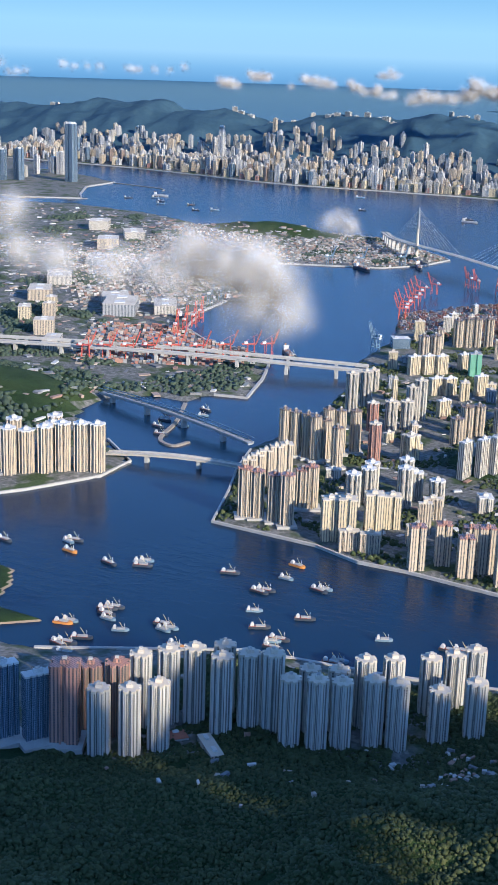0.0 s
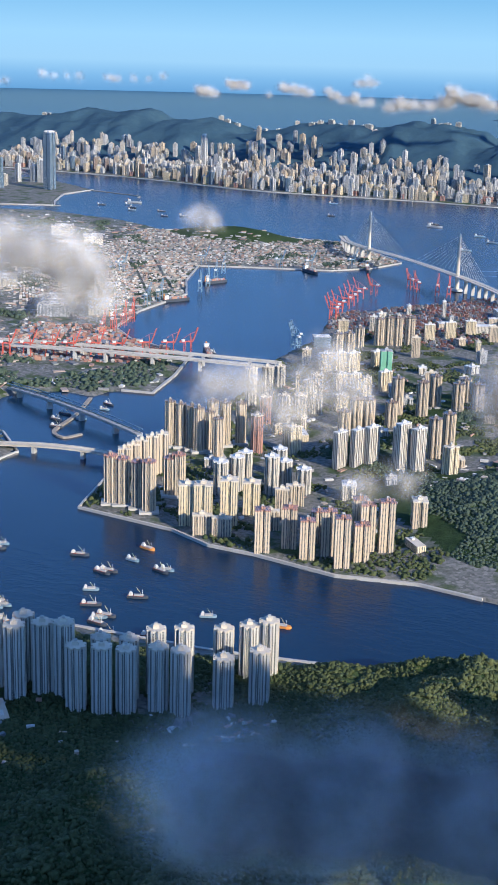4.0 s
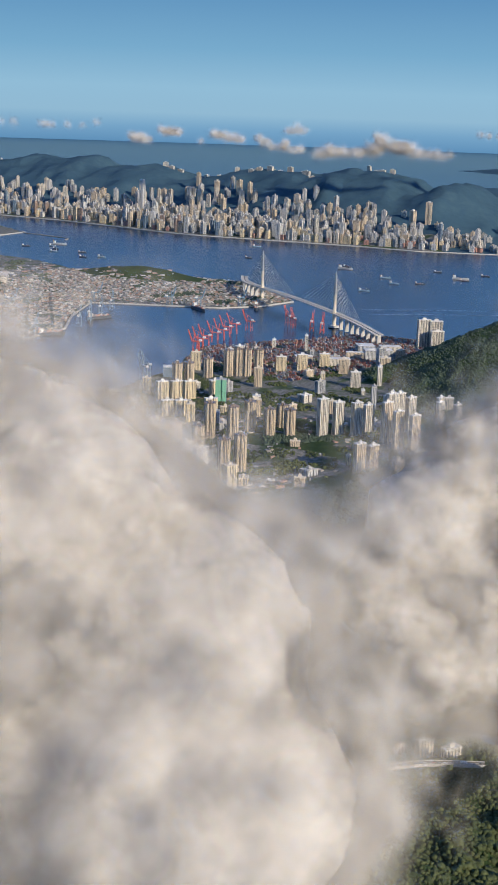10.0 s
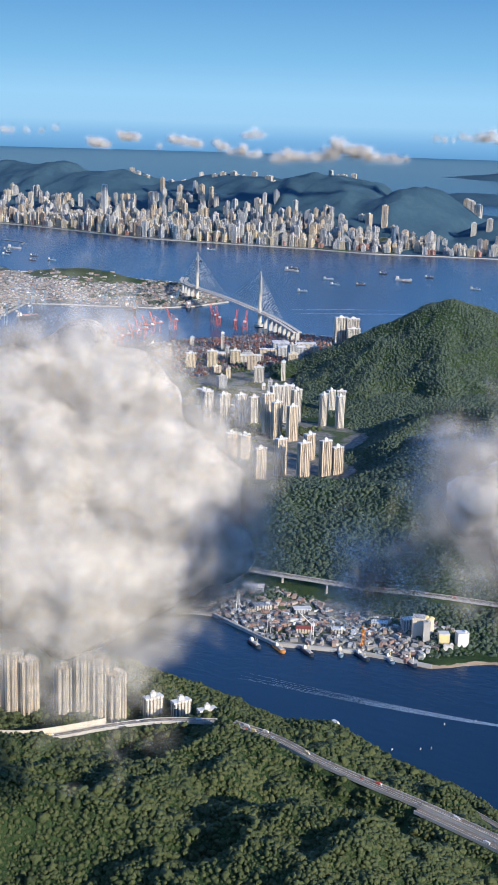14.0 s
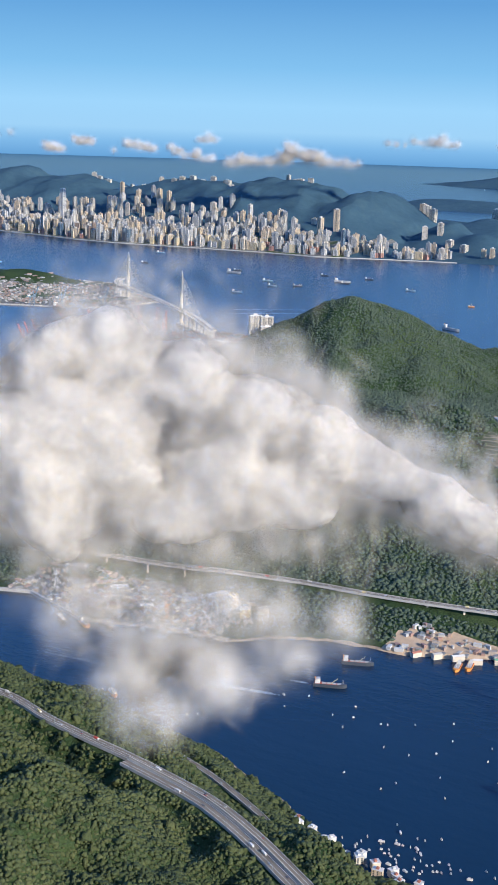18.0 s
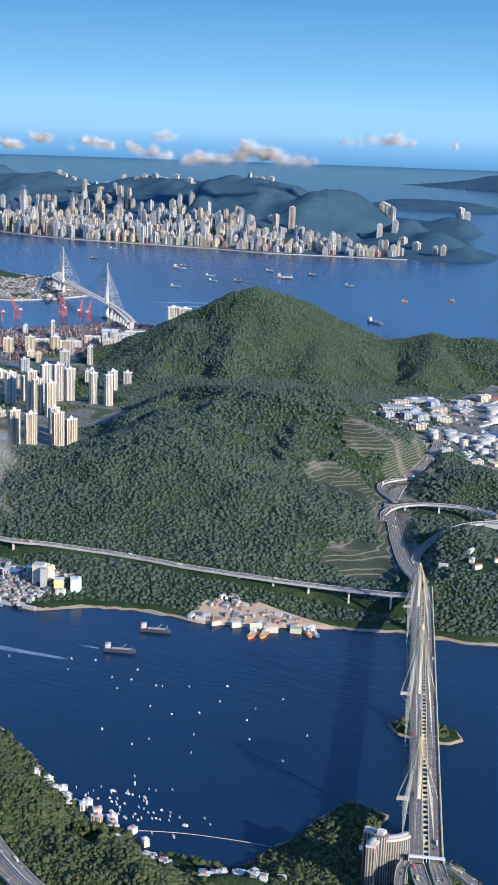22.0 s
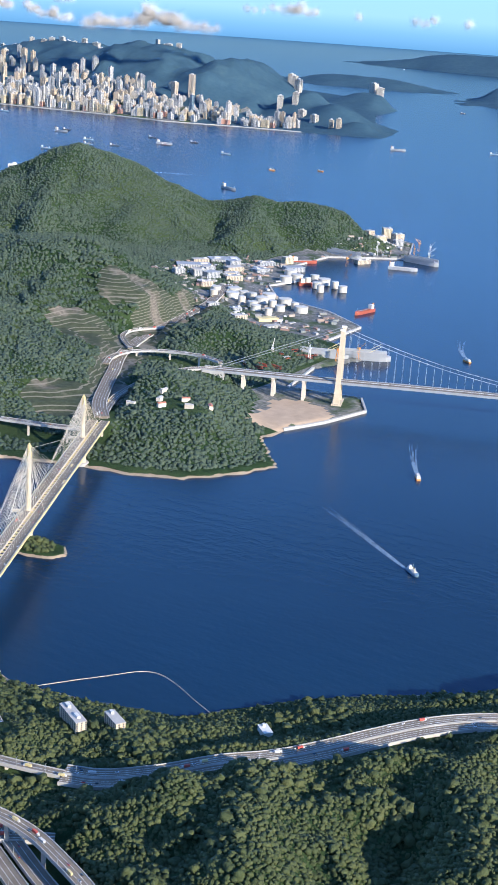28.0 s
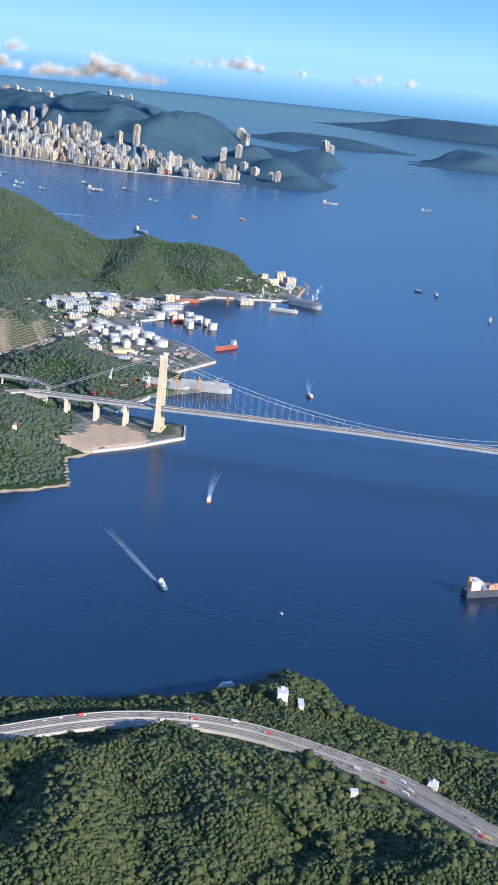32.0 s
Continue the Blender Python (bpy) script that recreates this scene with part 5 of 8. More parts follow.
def extra_city():
    """Taller buildings that stand out: the pair on the western shore, blocks on the ridge and behind it, the towers round the tallest one."""
    rng = random.Random(14)
    for x, y, h, w, walls, label in (
        (525.6, -846, 19, 5, F_CREAM, "tall cream twin tower on the western shore"), (517, -861, 19, 5, F_CREAM, "tall cream twin tower on the western shore"),
        (433, -905, 10, 5, F_WHITE, "white tower at the western end"), (446, -900, 11, 5, F_WHITE, "white tower at the western end"), (415, -885, 6, 6, F_WHITE, "white block at the western end"), (396, -872, 6, 6, F_WHITE, "white block at the western end"), (372, -858, 7, 4, F_CREAM, "slender tower at the western end"), (362, -852, 8, 4, F_CREAM, "slender tower at the western end"),
        (485, -1008, 12, 6.5, F_WHITE, "broad white tower block beyond the hill"), (497, -1020, 10, 7, F_WHITE, "broad white tower block beyond the hill"), (510, -1040, 11, 6, F_CREAM, "tower block beyond the hill"), (476, -1187, 10, 7, F_WHITE, "white tower block on the far coast"), (488, -1195, 13, 8, F_WHITE, "white tower block on the far coast"),
        (870, -600, 26, 7, F_GLASS, "glass tower by the tallest skyscraper"), (880, -590, 25, 7, F_GLASS, "glass tower by the tallest skyscraper"), (893, -585, 25, 7, F_CITY, "pale tower by the tallest skyscraper"), (905, -610, 22, 7, F_CITY, "pale tower by the tallest skyscraper"), (918, -590, 24, 7, F_GLASS, "glass tower by the tallest skyscraper"), (930, -600, 22, 7, F_CITY, "pale tower by the tallest skyscraper"), (950, -590, 24, 8, F_GREY, "grey tower by the tallest skyscraper"),
    ):
        z = max(CITY_ISLAND.at(x, y), WEST_KOWLOON.at(x, y), 0.5)
        t = thing("city_tower", label, "tower block", (x, y, z), rng.uniform(-0.4, 0.4), "stand-out towers across the harbour")
        part("body", Geo().prism(plan_square(w), -4, h), walls, t)
        part("roof_house", Geo().box(-0.2 * w, -0.2 * w, h, 0.2 * w, 0.2 * w, h + 0.9), PAINT_WHITE, t)
    ridge = [(752, -985), (762, -985), (742, -984), (730, -985), (772, -990), (716, -985), (630, -985), (622, -982), (612, -985), (640, -988), (1120, -985), (1128, -985), (1136, -986), (874, -975), (862, -975), (884, -978), (905, -985), (690, -960), (700, -965), (740, -960), (750, -955), (760, -955), (780, -960), (800, -958), (815, -955), (830, -960)]
    for x, y in ridge:
        z = CITY_ISLAND.at(x, y)
        w, h = rng.uniform(5, 9), rng.uniform(2.5, 6)
        t = thing("hilltop_block", "white block of flats on the mountain ridge", "building", (x, y, z - 0.5), rng.uniform(-0.5, 0.5), "blocks on the ridge")
        part("body", Geo().prism(plan_slab(w), -3, h), F_WHITE, t)
        part("roof_house", Geo().box(-0.1 * w, -0.1 * w, h, 0.1 * w, 0.1 * w, h + 0.7), PAINT_WHITE, t)
    for k in range(46):
        x, y = rng.uniform(870, 1120), rng.uniform(-690, -520)
        if coast_distance(np.array([x]), np.array([y]), WEST_KOWLOON.outline)[0] < 8:
            continue
        h, w = rng.uniform(6, 20), rng.uniform(4, 7)
        t = thing("city_tower", "pale high-rise behind the typhoon shelter", "tower block", (x, y, 0.6), rng.uniform(-0.4, 0.4), "towers on the reclaimed land")
        part("body", Geo().prism(plan_square(w), -1, h), (F_CITY, F_CREAM, F_WHITE)[k % 3], t)
        part("roof_house", Geo().box(-0.2 * w, -0.2 * w, h, 0.2 * w, 0.2 * w, h + 0.8), PAINT_WHITE, t)


extra_city()


# ---- clouds ----
def ico(level):
    bm = bmesh.new()
    bmesh.ops.create_icosphere(bm, subdivisions=level, radius=1.0)
    V = np.array([v.co[:] for v in bm.verts])
    F = np.array([[v.index for v in f.verts] for f in bm.faces])
    bm.free()
    return V, F


ICO1, ICO2 = ico(1), ico(2)
scene.cycles.transparent_max_bounces = 128


def noise3(X, Y, Z, scale, seed, octaves=3):
    """Smooth noise in space, about -0.5 to 0.5."""
    total, amp, norm = 0.0, 1.0, 0.0
    X, Y, Z = X / scale, Y / scale, Z / scale
    for k in range(octaves):
        ix, iy, iz = (np.floor(q).astype(np.int64) for q in (X, Y, Z))
        fx, fy, fz = X - ix, Y - iy, Z - iz
        fx, fy, fz = (q * q * (3 - 2 * q) for q in (fx, fy, fz))
        layer = []
        for dz in (0, 1):
            a, b = hash2(ix, iy + 57 * (iz + dz), seed + k), hash2(ix + 1, iy + 57 * (iz + dz), seed + k)
            c, d = hash2(ix, iy + 1 + 57 * (iz + dz), seed + k), hash2(ix + 1, iy + 1 + 57 * (iz + dz), seed + k)
            layer.append((a * (1 - fx) + b * fx) * (1 - fy) + (c * (1 - fx) + d * fx) * fy)
        total = total + amp * (layer[0] * (1 - fz) + layer[1] * fz)
        norm += amp
        X, Y, Z, amp = X * 2.03 + 7.1, Y * 2.03 + 3.3, Z * 2.03 + 1.7, amp * 0.5
    return total / norm - 0.5


def skin(F, low, cell):
    """The surface where a field on a grid passes zero: corners, faces and outward directions."""
    S = F > 0
    n = [q - 1 for q in F.shape]
    corner = [(i, j, k) for i in (0, 1) for j in (0, 1) for k in (0, 1)]
    cut = {c: F[c[0] : c[0] + n[0], c[1] : c[1] + n[1], c[2] : c[2] + n[2]] for c in corner}
    P, count = np.zeros((*n, 3)), np.zeros(n)
    for a in corner:
        for axis in range(3):
            if a[axis]:
                continue
            b = tuple(1 if q == axis else a[q] for q in range(3))
            fa, fb = cut[a], cut[b]
            cross = (fa > 0) != (fb > 0)
            t = np.where(cross, fa / np.where(fa == fb, 1e-9, fa - fb), 0.0)
            for q in range(3):
                P[..., q] += np.where(cross, a[q] + (t if q == axis else 0.0), 0.0)
            count += cross
    has = count > 0
    number = np.full(n, -1, int)
    number[has] = np.arange(has.sum())
    I = np.argwhere(has)
    V = low + (I + P[has] / count[has][:, None]) * cell
    G = np.stack(np.gradient(F), -1)[:-1, :-1, :-1][has]
    N = -G / np.maximum(np.linalg.norm(G, axis=1), 1e-9)[:, None]
    faces = []
    for axis in range(3):
        u, v = (axis + 1) % 3, (axis + 2) % 3
        A = np.take(S, range(F.shape[axis] - 1), axis)
        B = np.take(S, range(1, F.shape[axis]), axis)
        E = np.argwhere(A != B)
        E = E[(E[:, u] > 0) & (E[:, v] > 0) & (E[:, u] < n[u]) & (E[:, v] < n[v])]
        quad = []
        for du, dv in ((-1, -1), (0, -1), (0, 0), (-1, 0)):
            c = E.copy()
            c[:, u] += du
            c[:, v] += dv
            quad.append(number[c[:, 0], c[:, 1], c[:, 2]])
        quad = np.stack(quad, 1)
        flip = ~A[E[:, 0], E[:, 1], E[:, 2]]
        quad[flip] = quad[flip][:, ::-1]
        faces.append(quad)
    return V, np.concatenate(faces), N


def veil_mesh(P, N, s, rng, material):
    """Many small square veils of mist, turned every way."""
    n = len(P)
    N = N + 0.9 * np.array((math.sin(_b) * math.cos(_e), math.cos(_b) * math.cos(_e), math.sin(_e)))
    N = N / np.maximum(np.linalg.norm(N, axis=1), 1e-6)[:, None]
    a = rng.normal(size=(n, 3))
    a /= np.linalg.norm(a, axis=1)[:, None]
    u = np.cross(a, rng.normal(size=(n, 3)))
    u /= np.linalg.norm(u, axis=1)[:, None]
    t = np.cross(a, u)
    s = s[:, None]
    V = np.stack([P - u * s - t * s, P + u * s - t * s, P + u * s + t * s, P - u * s + t * s], 1).reshape(-1, 3)
    me = mesh_np("mist", V, np.arange(len(V)).reshape(-1, 4), material)
    uv = me.uv_layers.new(name="uv")
    uv.data.foreach_set("uv", np.tile(np.array([0, 0, 1, 0, 1, 1, 0, 1], np.float32), n))
    out = me.attributes.new("outward", "FLOAT_VECTOR", "POINT")
    out.data.foreach_set("vector", np.repeat(N, 4, axis=0).astype(np.float32).ravel())
    return me


def cloud(label, puffs, veils, size, cell=0.8, lump=2.0, grain=7.0, reach=1.6, shrink=0.84, seed=1, base=None, melt=0.22):
    """Cumulus: one billowing mass grown over round puffs, its edge dissolving in many small soft veils."""
    rng = np.random.default_rng(seed)
    Q = np.array(puffs, float)
    cl = thing("cloud", label, "cloud", tuple(Q[:, :3].mean(0)))
    at = np.array(cl.location)
    pad = lump + 2.5 * cell
    low, high = (Q[:, :3] - Q[:, 3:]).min(0) - pad, (Q[:, :3] + Q[:, 3:]).max(0) + pad
    X, Y, Z = np.meshgrid(*[np.arange(a, b, cell) for a, b in zip(low, high)], indexing="ij")
    soft = melt * Q[:, 3].mean()
    F = sum(np.exp((r * shrink - np.sqrt((X - x) ** 2 + (Y - y) ** 2 + (Z - z) ** 2)) / soft) for x, y, z, r in Q)
    F = soft * np.log(F + 1e-30)
    F = F + lump * (2.6 * np.abs(noise3(X, Y, Z, grain, seed, 3)) - 0.45) + 0.35 * lump * noise3(X, Y, Z, grain * 0.3, seed + 9, 2)
    if base is not None:
        F = np.minimum(F, (Z - base) * 1.5)
    V, faces, N = skin(F, low, cell)
    body = new("billow", mesh_np("billow", V - at, faces, CLOUD, True))
    body.parent = cl
    pick = rng.integers(0, len(V), veils)
    wild = np.clip(0.7 + 2.4 * noise3(*V[pick].T, grain * 1.3, seed + 30), 0.1, 1.6)
    depth = np.abs(rng.normal(size=veils)) * reach * wild - 0.1 * size
    s = size * (0.5 + 0.8 * rng.random(veils))
    mist = new("mist", veil_mesh(V[pick] + N[pick] * depth[:, None] - at, N[pick], s, rng, MIST))
    mist.parent = cl
    tagged(mist, "soft thinning edge of mist", kind="stuff")
    return cl


def wisps(label, puffs, veils, size, seed=1):
    """Thin broken cloud: soft veils of mist alone."""
    rng = np.random.default_rng(seed)
    Q = np.array(puffs, float)
    cl = thing("cloud", label, "cloud", tuple(Q[:, :3].mean(0)))
    w = Q[:, 3] ** 2
    pick = rng.choice(len(Q), veils, p=w / w.sum())
    d = rng.normal(size=(veils, 3))
    d /= np.linalg.norm(d, axis=1)[:, None]
    P0 = Q[pick, :3] + d * Q[pick, 3:]
    swell = 1 + 0.9 * noise3(*P0.T, 4.0, seed + 70)
    rad = Q[pick, 3] * swell * rng.random(veils) ** 0.5
    P = Q[pick, :3] + d * rad[:, None] * (1, 1, 0.85) - np.array(cl.location)
    mist = new("mist", veil_mesh(P, d, size * (0.5 + 0.9 * rng.random(veils)), rng, THIN_MIST))
    mist.parent = cl
    tagged(mist, "soft thinning veils of mist", kind="stuff")
    return cl


# ---- woods ----
def forest(name, label, land, x0, x1, y0, y1, step, radius, shape, keep, material, seed, sink=0.35):
    """Countless tree crowns over a hillside: each a lumpy mass of leaves of its own size and tilt."""
    rng = np.random.default_rng(seed)
    X, Y = np.meshgrid(np.arange(x0, x1, step), np.arange(y0, y1, step))
    X = (X + rng.uniform(-0.48, 0.48, X.shape) * step).ravel()
    Y = (Y + rng.uniform(-0.48, 0.48, Y.shape) * step).ravel()
    Z = land.height(X, Y)
    ok = keep(X, Y, Z) & (Z > 0.55)
    X, Y, Z = X[ok], Y[ok], Z[ok]
    n, (SV, SF) = len(X), shape
    R = radius * (0.55 + 0.75 * rng.random(n) ** 1.4) * (1 + 0.5 * value_noise(X, Y, 14.0, seed + 1, 2))
    lump = 1 + 0.34 * rng.normal(size=(n, len(SV), 1))
    a = rng.uniform(0, 6.28, n)
    c, s = np.cos(a)[:, None], np.sin(a)[:, None]
    P = SV[None] * lump.clip(0.55, 1.5)
    P = np.stack([P[:, :, 0] * c - P[:, :, 1] * s, P[:, :, 0] * s + P[:, :, 1] * c, P[:, :, 2] * (0.75 + 0.3 * rng.random((n, 1)))], -1)
    P = P * R[:, None, None] + np.stack([X, Y, Z + R * (0.6 - sink)], -1)[:, None, :]
    F = SF[None] + (np.arange(n) * len(SV))[:, None, None]
    return tagged(new(name, mesh_np(name, P.reshape(-1, 3), F.reshape(-1, 3), material)), label, "trees", kind="stuff")


ROADS = []  # centre lines and half widths that trees stay clear of


def clear_of_roads(X, Y, extra=0.6):
    ok = np.ones(X.shape, bool)
    for line, half in ROADS:
        for a, b in zip(line[:-1], line[1:]):
            dx, dy = b.x - a.x, b.y - a.y
            t = np.clip(((X - a.x) * dx + (Y - a.y) * dy) / (dx * dx + dy * dy + 1e-9), 0, 1)
            ok &= (X - a.x - t * dx) ** 2 + (Y - a.y - t * dy) ** 2 > (half + extra) ** 2
    return ok


R_ALL = []


def lay(name, label, rows, width, pier_every=0.0, ground=None, lines=2, per=6, thick=0.35):
    rd, line = road(name, label, rows, width, per, thick, pier_every, ground, lines)
    R_ALL.append((line, width))
    return line


lay("coast_road", "grey asphalt dual carriageway along the wooded slope", R_LOWER, 1.5, lines=3)
lay("coast_road", "pale concrete carriageway above the main road", R_INNER, 1.25, lines=2)
lay("road_viaduct", "curving road viaduct on pale concrete piers", R_UPPER, 1.6, 5.5, NORTH, lines=3)
for side_shift in (-1.32, 1.32):
    line = [tuple(p) for p in offset_line(curve_line(R_MAIN, 3), side_shift)]
    lay("bridge_approach", "grey elevated bridge approach curving inland", line, 1.9, 9.0, NORTH, lines=3, per=2)
lay("slip_road", "narrow slip road descending from the bridge", R_SLIP, 0.95, 7.0, NORTH, lines=1)
lay("slip_road", "curved slip road on tall piers", R_RAMP, 1.25, 7.0, NORTH, lines=2)
for side_shift in (-1.05, 1.05):
    line = [tuple(p) for p in offset_line(curve_line(R_WEST, 3), side_shift)]
    lay("coast_road", "grey asphalt dual carriageway above the shore", line, 1.75, lines=4, per=2)
lay("hill_road", "road with a pale retaining wall over the wooded crest", R_CREST, 1.1, lines=2)
lay("village_road", "narrow lane above the beach village", R_LOCAL, 0.9, lines=1)
lay("island_viaduct", "straight road viaduct along the island's wooded shore", R_TY_RING, 1.7, 7.5, TSING_YI, lines=3)
lay("junction_ramp", "curved elevated junction ramp", R_JUNC_A, 1.6, 8.0, TSING_YI)
lay("junction_ramp", "curved elevated ramp to the suspension bridge", R_JUNC_B, 1.8, 8.0, TSING_YI, lines=3)
lay("junction_ramp", "small looping junction ramp", R_JUNC_C, 1.2)
lay("island_road", "broad road through the cutting of the island", R_JUNC_D, 3.2, lines=5)
for line, width in R_ALL:
    ROADS.append((line, width / 2))
ROADS.append(([Vector((-14, 45, 0)), Vector((-24, 67, 0))], 2.6))


def retaining_wall(rows, height, shift, label):
    w = tagged(new("retaining_wall", mesh_from("retaining_wall", Geo().strip(curve_line(rows, 5), 0.12, height, height - 0.5, shift), PALE_CONCRETE)), label, "wall", kind="structure")
    return w


retaining_wall(R_CREST[:6], 1.4, -0.95, "pale concrete retaining wall beside the hill road")
retaining_wall(R_INNER, 0.9, -1.15, "pale slope wall beside the upper carriageway")


# ---- channel bridges by the port ----
def girder_bridge(label, a, b, width, piers, mat_deck, rail=False):
    br = thing("road_bridge", label, "bridge", (0, 0, 0))
    a, b = Vector(a), Vector(b)
    line = [a.lerp(b, k / 24) + Vector((0, 0, 1.0 * math.sin(math.pi * k / 24))) for k in range(25)]
    part("deck", Geo().strip(line, width, 0.6), mat_deck, br)
    for s in (-1, 1):
        part("parapet", Geo().strip(line, 0.15, 0.5, 0.3, s * width / 2), CONCRETE, br)
    yaw = math.atan2(b.y - a.y, b.x - a.x)
    for t in piers:
        p = line[int(t * 24)]
        part("pier", Geo().turned_box(p.x, p.y, -0.5, 1.1, width * 0.8, p.z - 0.1, yaw, 0.9), CONCRETE, br)
    if rail:
        for s in (-1, 1):
            part("truss_chord", Geo().strip(line, 0.2, 0.25, 1.6, s * width / 2), CRANE_BLUE, br)
            for k in range(24):
                part("truss_bar", Geo().beam(line[k] + Vector((0, 0, 0.1)), line[k + 1] + Vector((0, 0, 1.5)), 0.16), CRANE_BLUE, br)
    return br


girder_bridge("low concrete road bridge over the channel mouth", (352, -10, 1.6), (312, -20, 2.2), 2.4, (0.3, 0.7), PALE_CONCRETE)
girder_bridge("broad grey motorway bridge over the channel", (470, -94, 4.0), (330, -140, 3.6), 2.6, (0.1, 0.22, 0.34, 0.46, 0.58, 0.7, 0.82, 0.92), CONCRETE)
girder_bridge("second grey motorway bridge beside the first", (470, -101, 4.4), (334, -147, 3.8), 1.8, (0.1, 0.22, 0.34, 0.46, 0.58, 0.7, 0.82, 0.92), CONCRETE)
girder_bridge("dark steel railway truss bridge", (392, -62, 2.4), (322, -40, 2.4), 2.2, (0.12, 0.35, 0.6, 0.85), STEEL, True)


# ---- sea walls ----
def seawall(label, pts, w=0.6, h=0.72):
    line = [Vector((x, y, h)) for x, y in pts]
    ob = tagged(new("seawall", mesh_from("seawall", Geo().strip(line, w, h + 0.6), CONCRETE)), label, "sea wall", kind="structure")
    return ob


seawall("pale promenade wall round the island's cape", TSING_YI.outline[3:14])
seawall("pale quay wall of the island yards", TSING_YI.outline[14:19], 0.7)
seawall("pale sea wall by the channel mouth", KWAI.outline[0:5])
seawall("quay wall of the container port", KWAI.outline[9:27], 1.0)
seawall("pale harbour-front wall of the city", CITY_ISLAND.outline[2:13], 1.6, 0.7)
seawall("sea wall of the reclaimed harbour land", WEST_KOWLOON.outline[0:6], 1.4, 0.8)
seawall("quay wall of the tank farm and docks", TSING_YI.outline[39:52], 0.6)
seawall("stone wall round the bridge tower foot", TSING_YI.outline[31:38], 0.6)
seawall("pale sea wall of the near shore", NORTH.outline[32:38], 0.8)
for label, pts in (("low rock breakwater", [(366, -73), (356, -52), (350, -34), (343, -30), (341, -36)]), ("thin breakwater of the typhoon shelter", [(806, -645), (775, -640), (748, -634), (740, -622)]), ("long breakwater", [(790, -500), (770, -520), (748, -532)])):
    tagged(new("breakwater", mesh_from("breakwater", Geo().strip(curve_line([(x, y, 0.5) for x, y in pts], 5), 1.3, 1.2), ROCK)), label, "breakwater", kind="structure")


def near_woods(X, Y, Z):
    low = (X > 160) & (Z < 1.9)
    village = ((X - 4) / 26) ** 2 + ((Y - 81) / 5) ** 2 < 1
    thin = value_noise(X, Y, 6.0, 77, 3) > -0.33
    edge = np.interp(X, [-190, -112, -93, -74, -59, -32, -10, 10, 32, 74, 115, 156, 193, 231, 260], [62, 94, 107, 120, 132, 142, 136, 122, 124, 135, 147, 158, 173, 184, 192]) + 3
    return ~low & clear_of_roads(X, Y) & thin & (Y < edge) & (~village | (value_noise(X, Y, 3.0, 5, 2) > 0.1))


forest("forest", "dense green scrub and young woodland", NORTH, -180, 70, -8, 145, 0.49, 0.36, ICO1, near_woods, LEAVES, 7, 0.52)
forest("forest", "dense green woodland above the channel towers", NORTH, 70, 262, 40, 195, 0.57, 0.41, ICO1, near_woods, LEAVES, 27, 0.52)
forest("tall_trees", "taller broad-leaved trees standing out of the scrub", NORTH, -180, 262, -8, 195, 1.7, 0.56, ICO2, lambda X, Y, Z: near_woods(X, Y, Z) & (value_noise(X, Y, 12.0, 33, 3) > 0.02), LEAVES, 37, 0.3)


def island_woods(X, Y, Z):
    return (paved_tsing_yi(X, Y, Z) == 0) & (Z > 0.75) & clear_of_roads(X, Y, 1.6) & ~((Z < 3.6) & (X > 205) & (Y > -180) & (Y < 20) & (value_noise(X, Y, 12.0, 4, 2) < 0.12)) & ~((np.hypot(X + 1, Y + 86) < 11)) & ~(np.hypot((X - 15) / 9.5, (Y + 56.5) / 5.5) + 0.8 * value_noise(X, Y, 4.0, 15, 2) < 0.75)


forest("island_forest", "dense dark green woodland on the island's hills", TSING_YI, -16, 345, -372, 24, 0.92, 0.60, ICO1, island_woods, HAZED_LEAVES, 8, 0.66)
forest("islet_trees", "low green trees on the islet", ISLET, -9, 6, 11, 20, 0.7, 0.55, ICO1, lambda X, Y, Z: Z > 0.62, LEAVES, 12)



def street_trees(X, Y, Z):
    ok = (paved_tsing_yi(X, Y, Z) == 1) & (X > 205) & (value_noise(X, Y, 10.0, 91, 3) > 0.03) & clear_of_roads(X, Y, 0.5)
    for a, b in TOWER_SPOTS:
        ok &= np.hypot(X - a, Y - b) > 2.6
    return ok & (coast_distance(X, Y, TSING_YI.outline) > 1.2)


forest("street_trees", "rows and clumps of trees between the tower blocks", TSING_YI, 205, 345, -270, 22, 1.2, 0.62, ICO1, street_trees, LEAVES, 18)


def port_trees(X, Y, Z):
    return (Z < 5) & (value_noise(X, Y, 22.0, 63, 3) > 0.02 + 0.14 * (Y < -175) + 0.25 * ((X > 385) & (X < 460) & (Y < -105) & (Y > -180))) & (coast_distance(X, Y, KWAI.outline) > 5)


forest("port_trees", "green belts of trees between the port roads", KWAI, 346, 700, -480, 60, 2.0, 1.05, ICO1, port_trees, HAZED_LEAVES, 28)


# ---- low buildings ----
def low_block(name, label, category, x, y, z, sx, sy, h, turn, walls, roof, group="", extras=1):
    b = thing(name, label, category, (x, y, z), radians(turn), group)
    part("wall", Geo().box(-sx / 2, -sy / 2, -0.6, sx / 2, sy / 2, h), walls, b)
    part("roof", Geo().box(-sx / 2 - 0.04, -sy / 2 - 0.04, h, sx / 2 + 0.04, sy / 2 + 0.04, h + 0.08), roof, b)
    for k in range(extras):
        u = -0.3 + 0.55 * k
        part("roof_house", Geo().box(sx * (u - 0.1), -sy * 0.16, h + 0.08, sx * (u + 0.1), sy * 0.16, h + 0.4), PAINT_WHITE, b)
    return b


